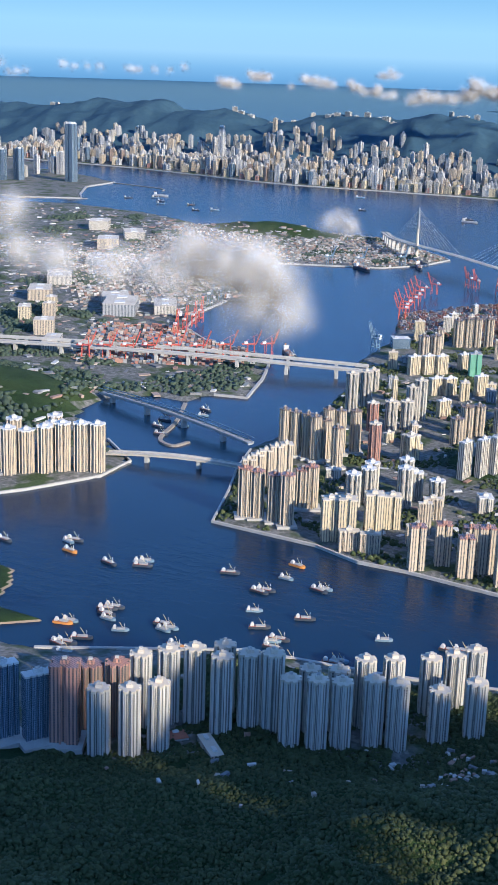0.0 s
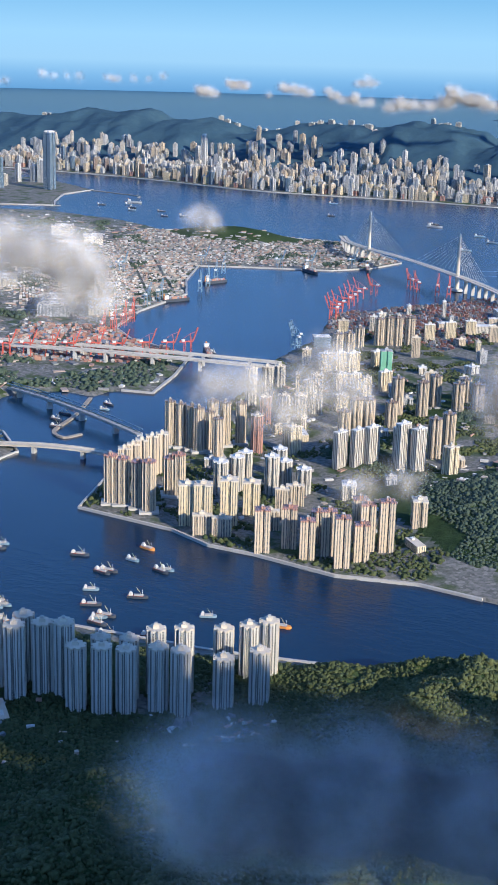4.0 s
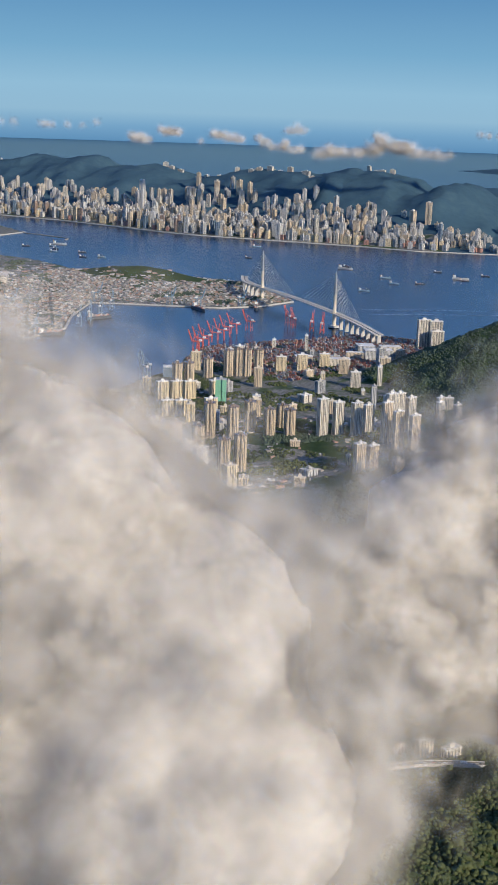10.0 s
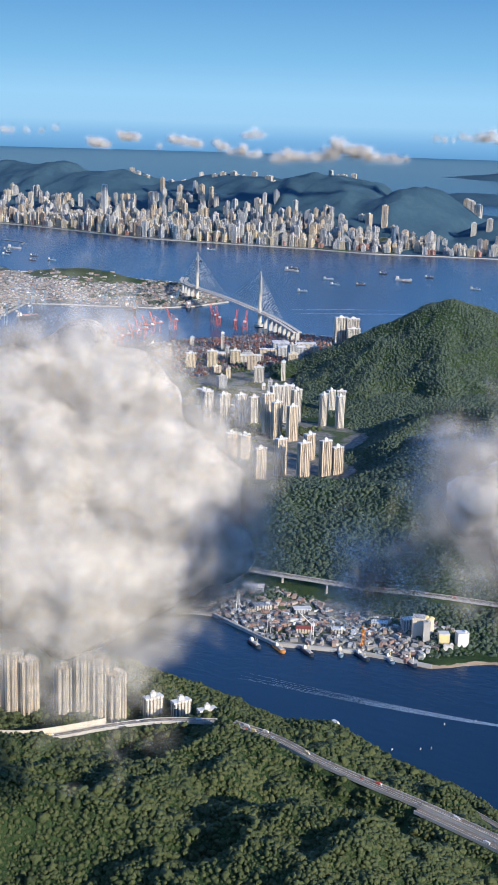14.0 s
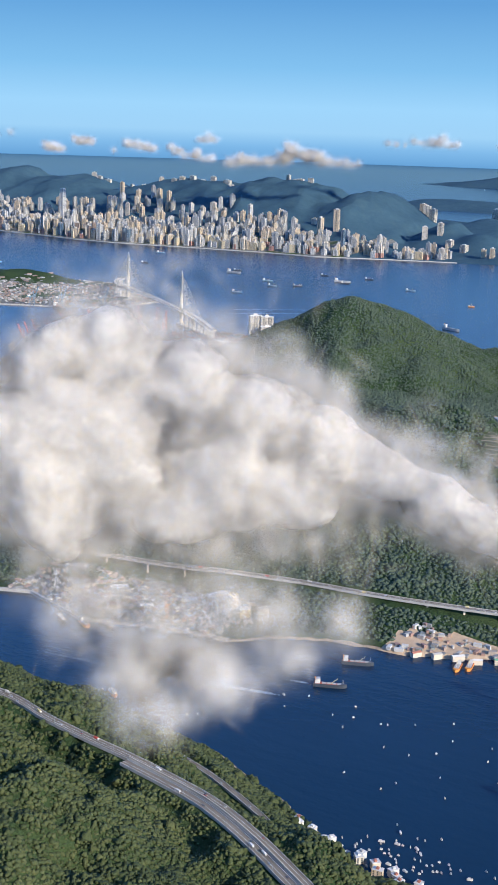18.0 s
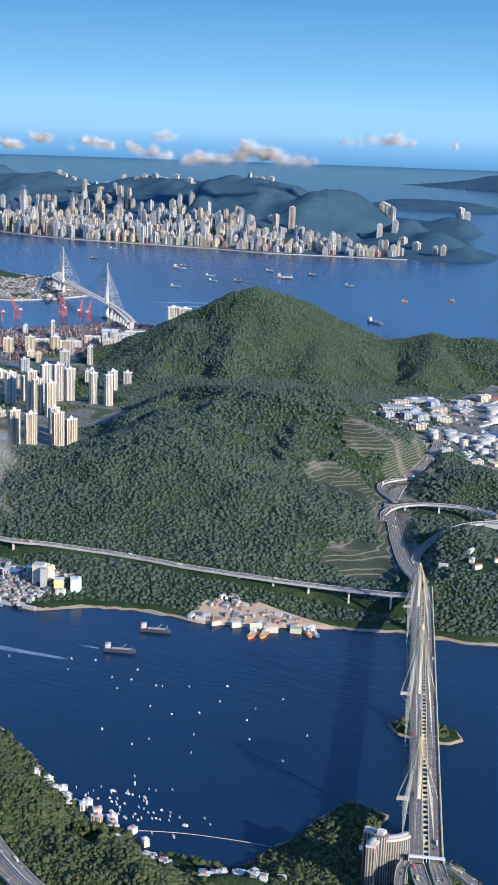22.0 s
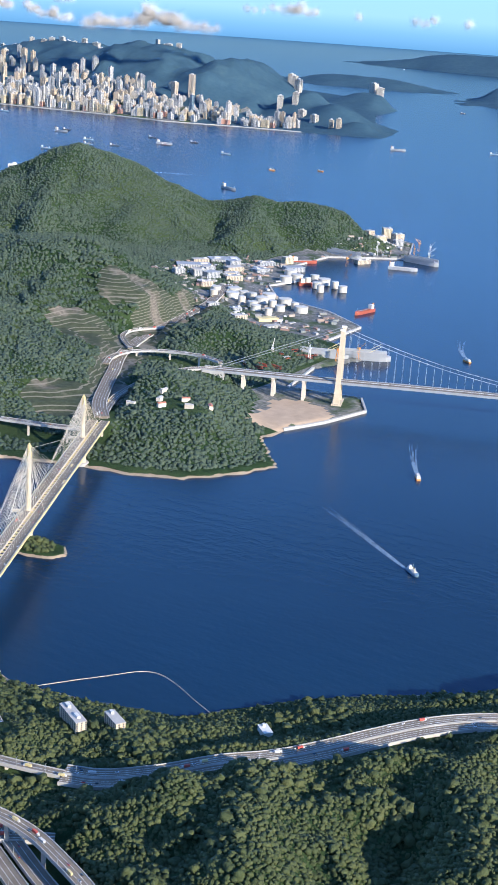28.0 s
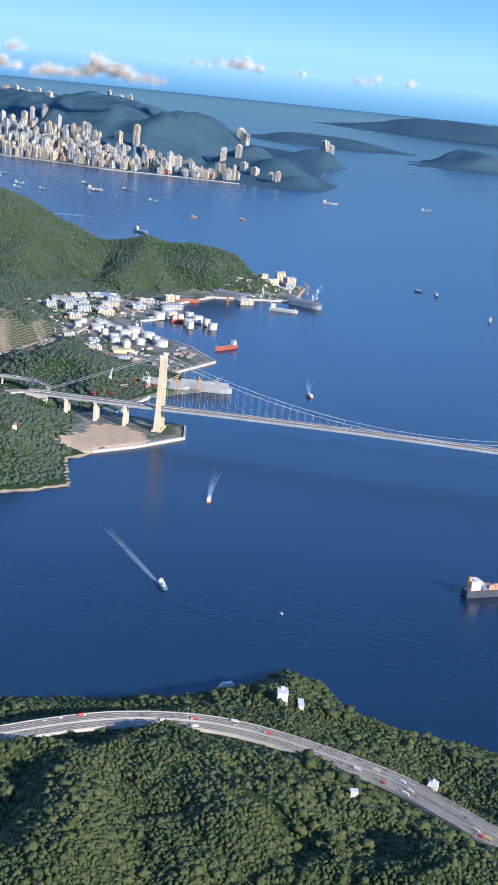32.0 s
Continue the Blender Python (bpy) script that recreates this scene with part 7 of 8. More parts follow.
# houses and a round pavilion among the trees of the knoll by the bridges
for k, (x, y, a) in enumerate(((10.5, -56, 20), (16.5, -53.5, 60), (19, -56.5, 100), (14, -60, 40), (21.5, -62, 80), (8, -61.5, 130), (24, -52, 10))):
    pitched("hillside_house", "low house with a terracotta roof among trees", x, y, TSING_YI.at(x, y) + 0.45, 2.0, 1.0, 0.5, a, PALE_CONCRETE, TERRACOTTA if k % 2 else CONCRETE, "houses on the knoll")


# ---- ships and boats ----
def hull_outline(L, B, bow=0.22, stern=0.9):
    return [(-L / 2, -B / 2 * stern), (L / 2 - bow * L, -B / 2), (L / 2 - bow * L * 0.4, -B * 0.32), (L / 2, 0), (L / 2 - bow * L * 0.4, B * 0.32), (L / 2 - bow * L, B / 2), (-L / 2, B / 2 * stern)]


def ship(kind, L, B, hull_mat, deck_mat, label, group):
    s = thing("ship" if L > 3 else "boat", label, "ship" if L > 3 else "boat", (0, 0, 0), 0, group)
    H = 0.09 * L + 0.1
    out = hull_outline(L, B)
    hull = part("hull", Geo().prism([(x * 0.97, y * 0.9) for x, y in out], -0.15, 0.1, 1.03).prism(out, 0.1, H), hull_mat, s)
    part("bulwark", Geo().prism([(x, y) for x, y in out if x > 0.1 * L], H, H + 0.08), hull_mat, s)
    part("deck", Geo().prism([(x * 0.95, y * 0.9) for x, y in out], H, H + 0.03), deck_mat, s)
    if kind in ("cargo", "tanker", "boxes"):
        part("deckhouse", Geo().box(-L * 0.44, -B * 0.36, H, -L * 0.30, B * 0.36, H + 0.16 * L ** 0.9), PAINT_WHITE, s, "white deckhouse")
        part("bridge_deck", Geo().box(-L * 0.40, -B * 0.46, H + 0.16 * L ** 0.9, -L * 0.30, B * 0.46, H + 0.16 * L ** 0.9 + 0.14), PAINT_WHITE, s)
        part("funnel", Geo().box(-L * 0.46, -B * 0.1, H, -L * 0.43, B * 0.1, H + 0.22 * L ** 0.9), ORANGE, s)
    if kind == "cargo":
        for k in range(4):
            x = -0.24 * L + k * 0.15 * L
            part("hatch", Geo().box(x, -B * 0.32, H, x + 0.12 * L, B * 0.32, H + 0.09), CONCRETE, s)
        part("mast", Geo().beam((0.38 * L, 0, H), (0.38 * L, 0, H + 0.14 * L), 0.06), PAINT_WHITE, s)
        part("derrick", Geo().beam((0.02 * L, 0, H), (0.22 * L, 0, H + 0.17 * L), 0.07), YELLOW, s)
    if kind == "tanker":
        part("pipe_rack", Geo().box(-L * 0.26, -0.05 * B, H, L * 0.3, 0.05 * B, H + 0.14), STEEL, s)
        part("mast", Geo().beam((0.4 * L, 0, H), (0.4 * L, 0, H + 0.1 * L), 0.06), PAINT_WHITE, s)
    if kind == "boxes":
        g = Geo()
        for a in range(7):
            for b in range(4):
                g.box(-0.27 * L + a * 0.09 * L, -B * 0.4 + b * B * 0.2, H, -0.27 * L + (a + 0.92) * 0.09 * L, -B * 0.4 + (b + 0.9) * B * 0.2, H + 0.25 * (1 + (a * 3 + b) % 4))
        tagged(part("deck_cargo", g, BOXES, s, "stacked containers"), kind="stuff")
    if kind == "barge":
        part("cabin", Geo().box(-L * 0.42, -B * 0.3, H, -L * 0.24, B * 0.3, H + 0.5), PAINT_WHITE, s)
        part("wheelhouse", Geo().box(-L * 0.38, -B * 0.2, H + 0.5, -L * 0.28, B * 0.2, H + 0.8), PAINT_WHITE, s)
        part("cargo_heap", Geo().box(-L * 0.18, -B * 0.34, H, L * 0.26, B * 0.34, H + 0.22), CONCRETE, s)
        part("derrick", Geo().beam((0.2 * L, 0, H), (-0.06 * L, 0, H + 0.4 * L), 0.06), YELLOW, s)
        part("mast", Geo().beam((0.22 * L, 0, H), (0.22 * L, 0, H + 0.3 * L), 0.07), PAINT_WHITE, s)
    if kind == "launch":
        part("cabin", Geo().box(-L * 0.3, -B * 0.32, H, L * 0.12, B * 0.32, H + 0.16), PAINT_WHITE, s)
    if kind == "ferry":
        part("lower_saloon", Geo().box(-L * 0.42, -B * 0.42, H, L * 0.28, B * 0.42, H + 0.3), PAINT_WHITE, s)
        part("upper_saloon", Geo().box(-L * 0.36, -B * 0.36, H + 0.3, L * 0.18, B * 0.36, H + 0.55), PAINT_WHITE, s)
        part("wheelhouse", Geo().box(L * 0.02, -B * 0.2, H + 0.55, L * 0.12, B * 0.2, H + 0.75), PAINT_WHITE, s)
    if kind == "dock":
        for y in (-1, 1):
            part("wing_wall", Geo().box(-L * 0.48, y * B * 0.5 - 0.12, H, L * 0.42, y * B * 0.5 + 0.12, H + 1.1), hull_mat, s)
            part("jib_crane", Geo().beam((0.1 * L, y * B * 0.5, H + 1.1), (0.3 * L, y * B * 0.5, H + 3.0), 0.12), YELLOW, s)
    return s


FLEET = {
    "barge": ship("barge", 4.6, 1.3, HULL_DARK, RUST, "dark working barge with a white wheelhouse and derrick", "barges in the channel"),
    "lighter": ship("barge", 3.6, 1.2, CRANE_BLUE, CONCRETE, "blue-grey lighter with a white wheelhouse", "barges in the channel"),
    "dredger": ship("barge", 4.2, 1.4, ORANGE, RUST, "orange-hulled dredger with a tall derrick", "barges in the channel"),
    "coaster": ship("cargo", 6.5, 1.2, HULL_DARK, RUST, "long sand coaster with open holds", "coasters"),
    "freighter": ship("cargo", 7.5, 1.4, CRANE_BLUE, PALE_CONCRETE, "grey-blue freighter with white deckhouse", "freighters in the harbour"),
    "tanker": ship("tanker", 12.0, 2.0, STEEL, PALE_CONCRETE, "large grey tanker with a white deckhouse aft", "tankers"),
    "red_tanker": ship("tanker", 11.0, 1.9, RUST, RUST, "red-hulled tanker with a white deckhouse aft", "tankers"),
    "feeder": ship("boxes", 15.0, 2.5, HULL_DARK, RUST, "container ship loaded with stacked boxes", "container ships"),
    "launch": ship("launch", 0.9, 0.32, PAINT_WHITE, PAINT_WHITE, "small white motor launch", "small moored boats"),
    "skiff": ship("launch", 0.42, 0.17, PAINT_WHITE, CONCRETE, "tiny white moored boat", "small moored boats"),
    "ferry": ship("ferry", 3.4, 1.0, ORANGE, PAINT_WHITE, "orange and white ferry", "ferries"),
    "dock": ship("dock", 16.0, 3.4, STEEL, CONCRETE, "grey floating dock with wing walls", "floating docks"),
}
FIRST = set(FLEET)


def put(kind, x, y, turn):
    if kind in FIRST:
        FIRST.discard(kind)
        FLEET[kind].matrix_basis = pose(x, y, 0.02, 0, 0, turn)
    else:
        copy_thing(FLEET[kind], pose(x, y, 0.02, 0, 0, turn))


CHANNEL = [(333, 57.6), (320, 49.8), (315.9, 54.5), (304, 55.6), (298.6, 51), (297, 52.5), (278.4, 44.9), (267.5, 50.7), (266.3, 40.6), (267.7, 32.6), (257, 42.7), (263.5, 60), (252.6, 57.8), (289.5, 76.4), (288, 78.6), (286.4, 80.4), (292.9, 87.1), (285.4, 90.8), (281.2, 83.5), (287.3, 95.6), (283.7, 98), (275.4, 76.3), (274, 78.6), (267.9, 83.4), (258.4, 66.7), (253, 71), (251.4, 73.6), (246.5, 76.5), (238.5, 73), (234.6, 57.8), (219.3, 53.7), (221.5, 55.0), (353.4, -64.1), (352.6, -38.3), (358, -45), (360, -52), (352, -50), (364, -60), (356, -70)]
BOAT_RNG = random.Random(4)
for k, (x, y) in enumerate(CHANNEL):
    put(("barge", "lighter", "dredger", "barge", "lighter", "barge", "barge")[k % 7], x, y, 190 + BOAT_RNG.uniform(-24, 24))
    if k % 3 == 1 and k < 31:
        put(("lighter", "barge")[k % 2], x - 0.7, y - 1.5, 190 + BOAT_RNG.uniform(-8, 8))
for k, (x, y) in enumerate(((426.8, -582.5), (413.5, -643.7), (384.3, -615.5), (477.7, -624.8), (407.1, -509), (395.1, -569.4), (408.1, -556.8), (377.7, -645.4), (472, -610.5), (378.6, -608.6), (325.1, -602), (261.2, -552), (209, -818), (397, -1240), (267, -763), (730, -560), (715, -575), (700, -560), (690, -545), (670, -555), (720, -590), (650, -530), (640, -540), (560, -620), (600, -700), (240, -578), (62, -300))):
    put(("freighter", "coaster", "tanker", "coaster", "freighter", "coaster")[k % 6] if k not in (11, 25) else "dredger", x, y, 192 + BOAT_RNG.uniform(-20, 20))
for kind, x, y, a in (("tanker", 231.5, -448, 160), ("red_tanker", 97, -281, 230), ("red_tanker", 74, -243, 230), ("dock", 62, -320, 172), ("dock", 12, -156, 205), ("dock", 22, -148, 205), ("dock", 92, -308, 175), ("red_tanker", 39, -214, 80), ("coaster", 64, 4.2, 203), ("coaster", 63.5, 17.2, 203), ("dredger", 46.5, -5.5, 100), ("dredger", 44.6, -7.2, 100), ("dredger", 37.6, -13.2, 140), ("lighter", 36.2, -13.6, 150), ("ferry", 95.6, 43.9, 150), ("barge", 116.3, 16.8, 150), ("barge", 113.7, 8, 120), ("barge", 105.9, 12.3, 150), ("lighter", 100.5, 10.6, 140), ("barge", 96.5, 9.6, 150), ("dredger", 122, 18.6, 150), ("barge", 127.5, 19.4, 150), ("lighter", 110.5, 13.4, 120), ("feeder", 448, -246, 245), ("feeder", 462, -303, 250), ("feeder", 372, -156, 130), ("feeder", 443, -196, 250), ("feeder", 440, -366, 150), ("feeder", 418, -392, 120), ("barge", 371.5, -159, 150), ("lighter", -62.6, -18, 142), ("launch", -85.4, -22.1, 160), ("ferry", -42.6, -67.7, 300), ("ferry", -12.8, -176, 330), ("freighter", -3.6, -366, 290), ("feeder", -113, -60, 230), ("launch", 69.0, 25.6, 150), ("ferry", -92.6, 10.2, 60), ("coaster", 38, -408, 300), ("barge", 48, -411, 160), ("lighter", 936, -2317, 20), ("tanker", 1050, -560, 160)):
    put(kind, x, y, a)
MOOR_RNG = random.Random(17)
for k in range(64):
    put("skiff" if k % 6 else "launch", 18 + MOOR_RNG.gauss(6.5, 5.2), 67 + MOOR_RNG.gauss(0, 3.4) - 0.1 * k / 8, MOOR_RNG.uniform(120, 200))
for k in range(34):
    put("skiff", MOOR_RNG.uniform(8, 100), MOOR_RNG.uniform(18, 50) + 0.0, MOOR_RNG.uniform(0, 360))


def wake(label, pts, w0, w1):
    """A trail of foam that widens behind a boat."""
    line = curve_line([(x, y, 0.03) for x, y in pts], 8)
    rng = random.Random(len(pts))
    g, n = Geo(), len(line)
    for q in range(15):
        o, first = (q - 7) / 14.0, rng.randint(0, 2)
        last = n - 1 - rng.randint(0, n // 2) if q not in (0, 14) else n - 1
        for i in range(first, last):
            d = (line[i + 1] - line[i]).normalized()
            side = Vector((d.y, -d.x, 0))
            w, v = w0 + (w1 - w0) * i / n, w0 + (w1 - w0) * (i + 1) / n
            hw, hv = 0.028 * w * (1.2 - i / n), 0.028 * v * (1.2 - (i + 1) / n)
            a, b = line[i] + side * o * w, line[i + 1] + side * o * v
            g.add([a - side * hw, b - side * hv, b + side * hv, a + side * hw], [(0, 1, 2, 3)])
    return tagged(new("wake", mesh_from("wake", g, FOAM)), label, "wake", kind="stuff")


wake("white foaming wake behind a speeding launch", [(69.6, 26), (76, 27.6), (84, 29.2), (95, 31), (107, 32.5), (122, 34)], 0.8, 3.2)
wake("faint narrow wake behind a lighter", [(-61, -19), (-54.3, -23.8), (-44, -31.5), (-34, -38.7)], 0.6, 1.8)
wake("short wake behind a ferry", [(-42, -69), (-37.8, -77), (-32, -90)], 0.6, 2.0)
wake("short wake behind a ferry", [(-12, -178), (-6, -189), (-1.5, -201)], 0.8, 2.4)
wake("long faint wake on the harbour", [(360, -420), (330, -445), (300, -470), (270, -490)], 1.2, 3)
wake("long faint wake on the harbour", [(372, -432), (345, -455), (315, -478)], 1.2, 3)
wake("short wake behind a coaster", [(67.5, 18), (70, 18.6), (73, 19)], 0.5, 1.2)


def float_line(pts):
    ob = thing("float_line", "thin line of floats closing off the bathing beach", "float line", (0, 0, 0))
    part("rope", Geo().tube(curve_line([(x, y, 0.05) for x, y in pts], 5), 0.05, 5), PALE_CONCRETE, ob)
    return ob


float_line([(24, 74), (18, 70), (10, 66.5), (0, 64), (-2, 68)])
float_line([(-34, 56), (-40, 48), (-46, 42), (-56, 46), (-60, 48)])


# ---- traffic and street lamps ----
def car(kind, mat, label):
    c = thing("car" if kind == "car" else "lorry", label, "car" if kind == "car" else "lorry", (0, 0, 0), 0, "traffic on the roads")
    if kind == "car":
        part("body", Geo().box(-0.22, -0.09, 0.02, 0.22, 0.09, 0.1), mat, c)
        part("cabin", Geo().prism([(-0.13, -0.08), (0.1, -0.08), (0.1, 0.08), (-0.13, 0.08)], 0.1, 0.16, 0.85), GLASS_BLUE, c)
    else:
        part("cargo_box", Geo().box(-0.5, -0.125, 0.06, 0.26, 0.125, 0.36), mat, c)
        part("cab", Geo().box(0.29, -0.12, 0.04, 0.5, 0.12, 0.27), PAINT_WHITE, c)
        part("chassis", Geo().box(-0.48, -0.1, 0.02, 0.48, 0.1, 0.06), HULL_DARK, c)
    return c


CARS = [car("car", CAR_WHITE, "white car on the road"), car("car", CAR_DARK, "dark car on the road"), car("car", CAR_RED, "red taxi on the road"), car("lorry", PAINT_WHITE, "white box lorry on the road"), car("lorry", CRANE_RED, "red double-deck bus on the road"), car("lorry", YELLOW, "yellow lorry on the road")]


def traffic():
    rng = random.Random(77)
    spots = []
    lanes = [(line, w) for line, w in R_ALL]
    a, b = Vector((-23.6, 66.5, 7.2)), Vector((23.5, -39.0, 6.3))
    d = (b - a).normalized()
    for s in (-1.32, 1.32):
        lanes.append(([a.lerp(b, k / 30) + Vector((d.y, -d.x, 0)) * s for k in range(31)], 1.7))
    for line, w in lanes:
        n = max(2, int(len(line) * 0.42))
        for _ in range(n):
            i = rng.randrange(len(line) - 1)
            p, q = line[i], line[i + 1]
            dd = (q - p).normalized()
            o = rng.choice((-0.3, -0.1, 0.1, 0.3)) * w
            pos = p.lerp(q, rng.random()) + Vector((dd.y, -dd.x, 0)) * o
            spots.append((pos, math.atan2(dd.y, dd.x) + (math.pi if o > 0 else 0)))
    used = set()
    for pos, yaw in spots:
        k = rng.choice((0, 0, 0, 1, 1, 2, 3, 3, 4, 5))
        m = Matrix.Translation(pos + Vector((0, 0, 0.015))) @ Matrix.Rotation(yaw, 4, "Z")
        if k in used:
            copy_thing(CARS[k], m)
        else:
            used.add(k)
            CARS[k].matrix_basis = m


traffic()


def lamps():
    proto = None
    for line, w in R_ALL[:9]:
        for i in range(2, len(line) - 1, 4):
            p, d = line[i], (line[i + 1] - line[i]).normalized()
            m = Matrix.Translation(p + Vector((d.y, -d.x, 0)) * (w / 2 + 0.04) + Vector((0, 0, 0.1))) @ Matrix.Rotation(math.atan2(d.y, d.x), 4, "Z")
            if proto is None:
                proto = thing("street_lamp", "slim grey street lamp beside the road", "street lamp", (0, 0, 0), 0, "street lamps")
                part("pole", Geo().cyl(0, 0, 0, 1.1, 0.03, 0.02, 6), STEEL, proto)
                part("arm", Geo().beam((0, 0, 1.1), (0, 0.3, 1.14), 0.025), STEEL, proto)
                proto.matrix_basis = m
            else:
                copy_thing(proto, m)


lamps()
mast = thing("lattice_mast", "tall slim mast beside the coast road", "mast", (-102.4, 36.6 + 1.9, 8.2))
part("pole", Geo().cyl(0, 0, -0.5, 3.1, 0.06, 0.03, 6), STEEL, mast)
part("cross_arm", Geo().beam((-0.3, 0, 2.9), (0.3, 0, 2.9), 0.05), STEEL, mast)


# ---- the clouds ----
def drawn_out(puffs):
    """The same puffs with lower, smaller ones strung between them, as a long flat bank."""
    out = []
    for a, b in zip(puffs, puffs[1:]):
        gap = math.dist(a[:3], b[:3])
        out.append(a)
        if gap < 40:
            for t in (0.33, 0.67):
                out.append(tuple(p + (q - p) * t for p, q in zip(a[:2], b[:2])) + (min(a[2], b[2]) - 0.6, 0.8 * min(a[3], b[3])))
    return out + [puffs[-1]]


cloud("large bright white cumulus close to the flight path", [(104.5, 198.5, 82, 9.5), (99.6, 194.5, 82.3, 11.2), (91.4, 190.4, 80, 10.9), (83.3, 188.5, 75.5, 10.9), (95.1, 197.5, 70.6, 12.7), (81.6, 192.5, 67, 12), (102, 203, 69.5, 10.5), (75, 189.9, 66.5, 8.5), (106.4, 196.7, 91, 3.6), (103.1, 194, 91.2, 3.6), (99.6, 191.6, 90.6, 4), (95.7, 189.5, 89, 4), (92.2, 188.2, 87, 4), (87.7, 187, 83.5, 4.4), (81.5, 186.1, 79, 4.7)], 17000, 2.8, 0.8, 2.4, 8.0, 4.6, 0.80, seed=3)
cloud("bright cumulus shoulder close below the flight path", [(90.3, 228.9, 95.3, 4.6), (89.2, 225.4, 90.7, 6.6), (90.7, 231.3, 91, 4.4), (91.7, 225.2, 97, 3), (90.4, 233.2, 87.8, 5), (87.2, 225.1, 85, 7.2), (89.2, 222.3, 95, 4.2), (84.6, 230.7, 93.5, 4.2), (86, 219, 78, 6)], 13500, 1.8, 0.5, 1.5, 4.6, 3.0, 0.80, seed=4)
cloud("towering white cumulus over the strait", [(67.5, 154.3, 86.8, 4.0), (71.7, 158.2, 84.5, 4.5), (63.6, 153.1, 83.7, 4.6), (67.9, 157.6, 77.6, 7.6), (60.7, 153.1, 77.8, 6.6), (73.2, 162.3, 75.3, 5.6), (56.9, 151.7, 75.6, 5), (65.5, 158.5, 70.8, 8.0), (70.8, 163.3, 69.6, 6.2), (58.9, 155.4, 69.8, 5.6), (64, 159.7, 66, 5.4), (74.9, 161.7, 80.8, 4), (54.4, 152, 71.2, 3.6), (75.5, 166, 78.5, 4.8), (77, 169, 73.5, 5.2), (73.5, 168, 68, 5.2), (79.5, 172, 70, 4.6)], 15000, 2.1, 0.6, 1.9, 5.4, 3.6, 0.80, seed=5)
cloud("long white cumulus bank drifting over the island shore", [(19.8, 155, 87, 3.6), (15.9, 151.8, 87.9, 4), (11.1, 149, 85.5, 4.4), (6.5, 146.6, 83.2, 4.4), (2.1, 144.7, 81.2, 4), (-2.4, 143, 79.4, 3.2), (14.9, 153, 80.5, 6), (7.6, 148.6, 78.5, 5.2), (19.5, 156.6, 80.5, 6), (1.9, 145.7, 77.5, 3.2), (10.6, 151.7, 76.2, 3.6), (17.3, 156.8, 75.8, 3.8), (-6.5, 142.6, 77.8, 2.8), (-9.5, 141.9, 76.6, 2.6), (-12.2, 141.2, 75.6, 2.0), (24.5, 159, 83.2, 3.6), (28, 161.5, 82, 3), (24, 160, 79, 4)], 12500, 1.9, 0.5, 1.4, 4.2, 3.0, 0.80, seed=7)
wisps("thin ragged cloud wisp below the bank", [(14.5, 157, 69.2, 4.2), (9.9, 154, 68.4, 4.6), (5.8, 151, 69.3, 3.4), (11.2, 156.5, 65.3, 3.4), (6.8, 153.2, 65.7, 3), (3, 149, 68.5, 3), (9, 156, 62.6, 3.4), (5, 153, 64, 3.2), (1, 150.5, 66.5, 2.8), (-2, 148.5, 69, 2.4)], 1900, 2.2, seed=8)
wisps("thin ragged cloud wisps over the strait", [(42.1, 148.4, 71.4, 3.3), (39.3, 147.6, 69.7, 3.3), (42.4, 149.6, 68.6, 2.9), (38.9, 146.4, 72.4, 2.4), (36.2, 143.8, 76.3, 3.8), (32.1, 141.7, 77.5, 4.3), (28.8, 140.9, 75.9, 4.3), (34.2, 141.9, 80.1, 2.9), (37.8, 143.3, 80.8, 2.9), (30, 142.3, 73.1, 2.9)], 2145, 2.0, seed=9)
wisps("soft broken cloud above the container port", [(282.9, 84.1, 74, 4.8), (276.8, 80.1, 73.1, 5.3), (270.6, 76, 73.3, 6.9), (265.3, 72.6, 74.5, 7.2), (260.7, 70, 73.6, 7.2), (256.6, 68.3, 70.6, 6.2), (261.6, 72.1, 66.3, 6), (255.1, 68.6, 65.5, 5.6), (271.9, 76.1, 77.4, 4.3), (297.1, 94.5, 76.8, 4.3), (299.2, 95, 83.9, 4.3), (291.4, 90.2, 75.4, 4.3)], 1485, 4.6, seed=10)
wisps("small puff of cloud over the channel", [(283.9, -14.5, 72.2, 4), (286.4, -13.3, 72.5, 2.9), (281.3, -15.6, 71.3, 2.6)], 247, 3.0, seed=11)
wisps("broken cloud puffs above the island's towers", [(185.9, 134.6, 71.9, 3.3), (182.3, 132.1, 72, 3.3), (175.7, 127.6, 72.8, 4), (173.6, 125.6, 75.8, 3.3), (171.7, 125.6, 71.5, 3.7), (178.1, 130.4, 68.5, 3.7)], 858, 2.6, seed=12)
wisps("pale ragged cloud beside the towering cumulus", [(88.1, 161.6, 74.9, 4.6), (83.1, 161.6, 71.7, 4.4), (83.9, 169, 68.6, 4.6), (79.2, 169, 66.7, 4), (78.2, 178.1, 63.9, 3.4), (73.2, 178.3, 61.7, 2.6)], 1300, 2.6, seed=27)
wisps("white puff of cloud ahead of the large one", [(139.7, 154.8, 82.4, 3.9), (135.8, 153, 83.2, 5), (132.6, 152, 82.3, 4.4), (140.4, 155.7, 80.2, 2.8)], 1155, 2.4, seed=16)
wisps("faint wisps of cloud over the waterfront towers", [(163.4, 124.5, 60.5, 2.9), (168.4, 127.5, 59.6, 2.6), (172.9, 127.6, 67.2, 1.8)], 165, 2.2, seed=17)
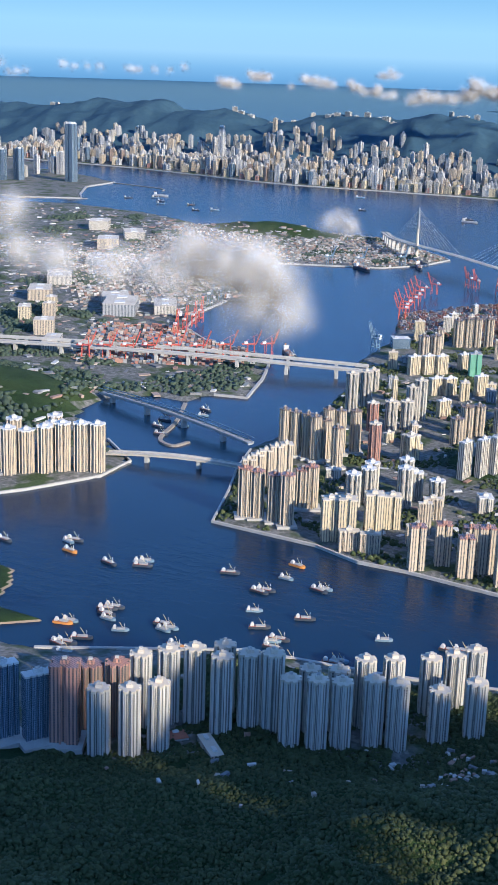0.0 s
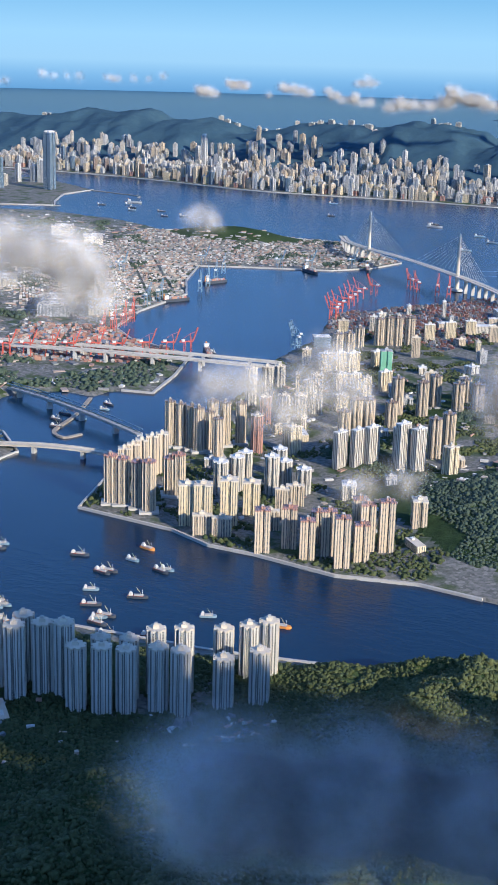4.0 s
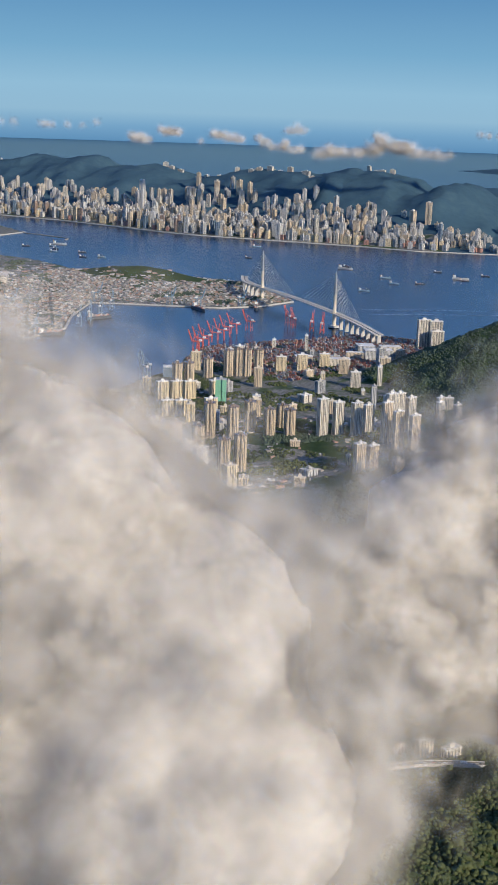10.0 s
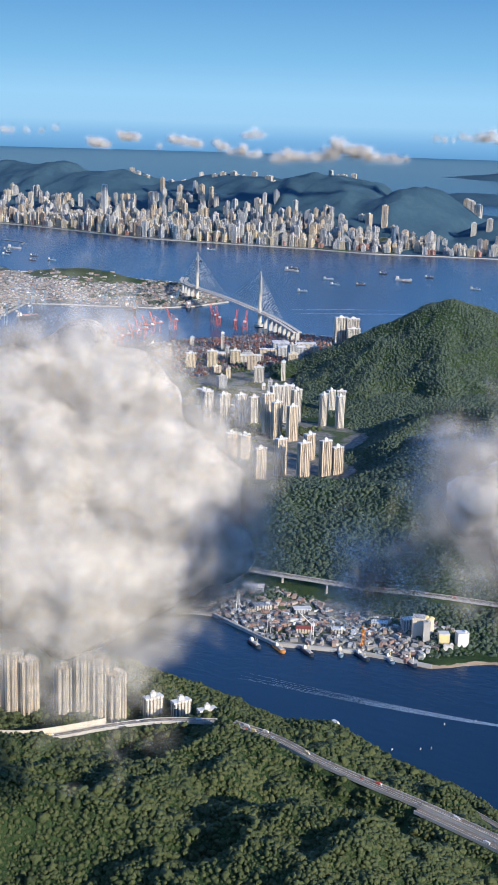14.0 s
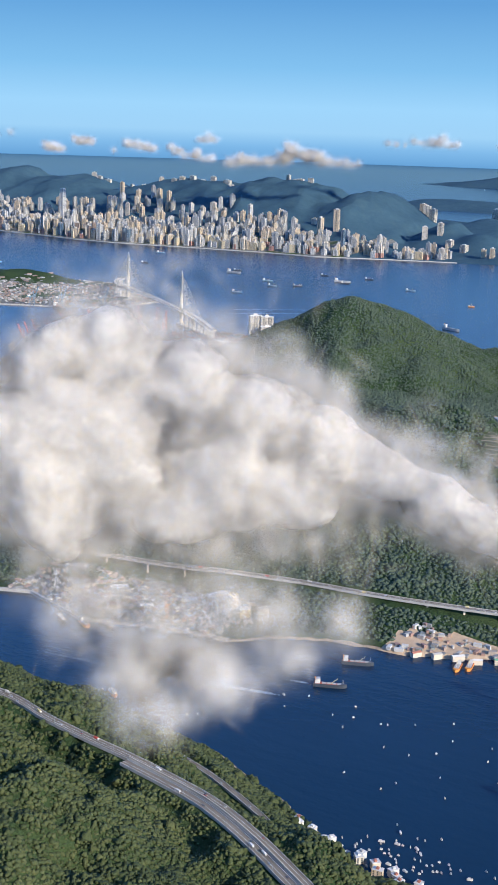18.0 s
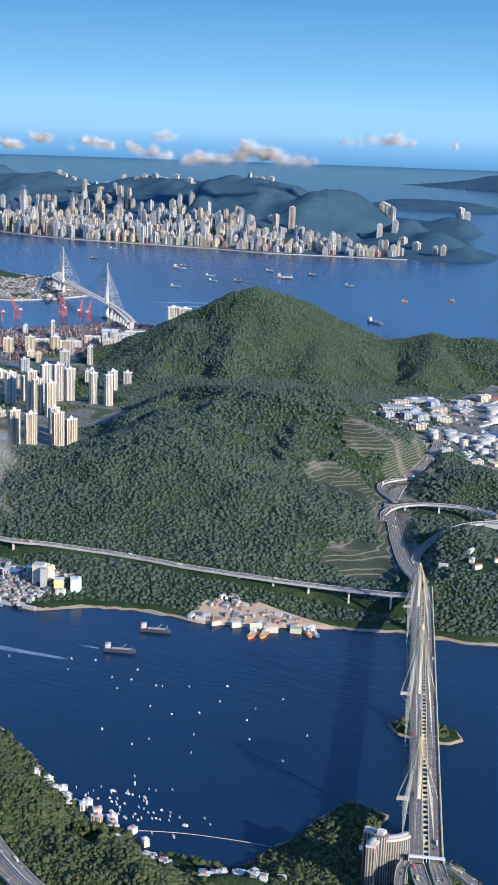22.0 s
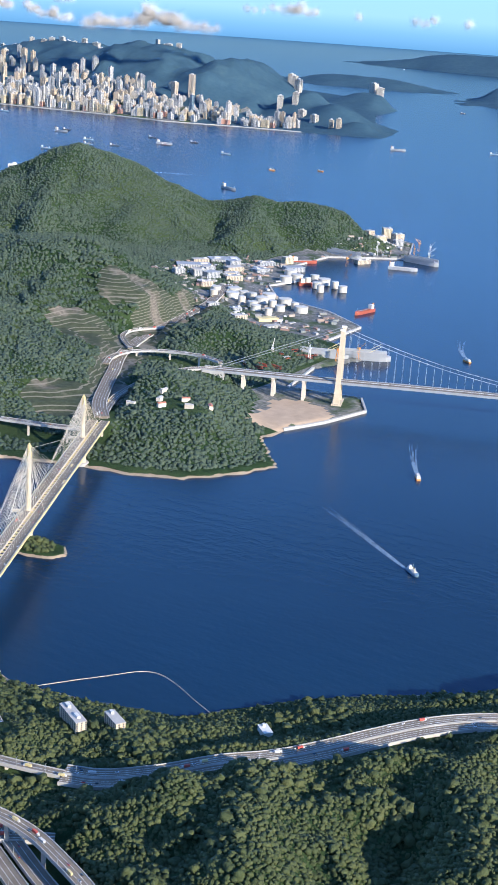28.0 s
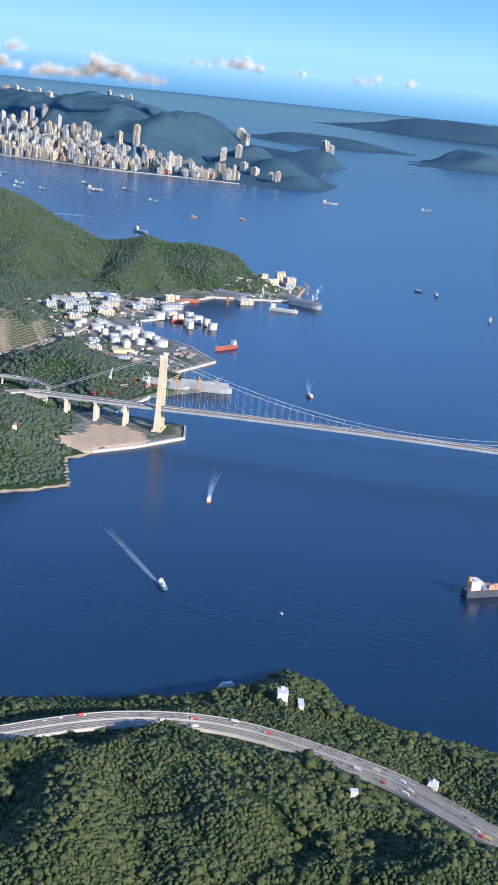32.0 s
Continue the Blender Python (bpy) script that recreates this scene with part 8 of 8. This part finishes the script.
wisps("grey shaded mist below the flight path", [(134.8, 213.3, 69.3, 5.4), (128.1, 208.9, 68.6, 5.8), (120.3, 204.9, 68.1, 6.2), (113.9, 200.9, 70.1, 5.4), (117.1, 200.1, 73.8, 3.3), (110, 203, 74, 4)], 2300, 3.6, seed=13)
wisps("bank of far cumulus with a towering top above the sea", drawn_out([(622.5, -840.7, 74.0, 5.3), (613.6, -845.8, 78.4, 6.4), (604.3, -850.8, 75.7, 5.9), (590.6, -858.1, 76.1, 5.4), (579.3, -864.1, 79.6, 7.5), (570.3, -868.8, 86.0, 8.0), (574.3, -866.9, 90.9, 4.8), (560.9, -873.5, 82.2, 8.0), (549.2, -879.1, 81.6, 8.0), (539.7, -883.6, 77.4, 5.3), (525.7, -890.1, 76.9, 4.8), (515, -895, 76, 3)]), 2622, 6.0, seed=18)
wisps("small far cumulus over the sea", drawn_out([(703.9, -790.7, 88.6, 4.3), (696.2, -795.9, 87.8, 4.8), (687.4, -801.6, 86.1, 4.3), (682.1, -805.0, 84.7, 3.2)]), 608, 5.0, seed=19)
wisps("small far cumulus above the mountains", drawn_out([(764.3, -747.5, 85.0, 4.3), (757.3, -752.7, 83.2, 4.8), (751.1, -757.3, 81.9, 3.2)]), 456, 5.0, seed=20)
wisps("small far cumulus above the mountains", drawn_out([(742.1, -764.1, 91.3, 3.7), (735.8, -768.6, 89.5, 4.3), (729.5, -773.1, 89.2, 3.7)]), 456, 5.0, seed=21)
wisps("ragged far cumulus over the sea", drawn_out([(669.0, -813.3, 85.7, 4.3), (661.8, -817.7, 82.9, 4.3), (649.2, -825.2, 79.2, 4.8), (647.6, -826.3, 82.3, 3.7), (636, -833, 77, 4)]), 760, 5.0, seed=22)
wisps("faint far cloud above the bank", drawn_out([(646.6, -827.1, 93.5, 4.3), (639.1, -831.5, 96.8, 5.3), (633.6, -834.7, 94.0, 3.7)]), 281, 4.7, seed=23)
wisps("faint far clouds above the city", drawn_out([(826.7, -696.9, 93.3, 4.8), (819.0, -703.5, 93.1, 4.3), (788.6, -728.7, 95.7, 4.3), (713.2, -784.3, 81.2, 3.7), (845, -680, 94, 5), (870, -660, 95, 5), (910, -625, 96, 5), (895, -640, 88, 5)]), 532, 4.7, seed=24)
wisps("small far cumulus over the western sea", drawn_out([(490.6, -905.8, 95.2, 3.6), (469.2, -914.5, 98.4, 3.8), (454.0, -920.4, 97.4, 5.4), (444.7, -924.0, 99.2, 6.5), (432, -928, 96, 4.5)]), 760, 5.0, seed=25)
wisps("faint far clouds over the western sea", drawn_out([(330, -962, 96, 5), (345, -956, 94, 4), (300, -970, 95, 5), (395, -942, 95, 4)]), 343, 4.7, seed=26)


# ---- glowing haze backdrop on the horizon ----
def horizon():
    """Far glowing backdrop, haze and sky painted in, closing the view where water ends."""
    n = Nodes("glowing_haze_backdrop")
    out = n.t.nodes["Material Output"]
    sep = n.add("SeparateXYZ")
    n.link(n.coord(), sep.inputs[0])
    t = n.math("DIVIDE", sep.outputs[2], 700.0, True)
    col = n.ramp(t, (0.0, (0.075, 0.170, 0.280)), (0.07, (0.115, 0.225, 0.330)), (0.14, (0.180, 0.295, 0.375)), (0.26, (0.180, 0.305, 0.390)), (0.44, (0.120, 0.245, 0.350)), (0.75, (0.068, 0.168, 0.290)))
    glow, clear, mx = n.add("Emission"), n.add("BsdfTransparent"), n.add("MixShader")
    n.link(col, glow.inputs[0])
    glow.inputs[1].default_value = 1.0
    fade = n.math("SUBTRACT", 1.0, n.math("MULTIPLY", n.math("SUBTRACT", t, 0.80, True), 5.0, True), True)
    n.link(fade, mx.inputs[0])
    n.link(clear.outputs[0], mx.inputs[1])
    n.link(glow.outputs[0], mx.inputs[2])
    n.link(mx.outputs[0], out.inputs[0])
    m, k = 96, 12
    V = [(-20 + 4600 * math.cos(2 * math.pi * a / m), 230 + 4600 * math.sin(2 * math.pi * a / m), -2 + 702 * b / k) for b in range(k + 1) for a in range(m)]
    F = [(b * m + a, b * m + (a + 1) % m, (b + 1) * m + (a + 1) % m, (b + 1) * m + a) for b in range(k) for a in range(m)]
    tagged(new("backdrop", mesh_from("backdrop", Geo().add(V, F), n.m)), "glowing backdrop painted as pale blue haze along the sea horizon", "sky", kind="structure")


horizon()
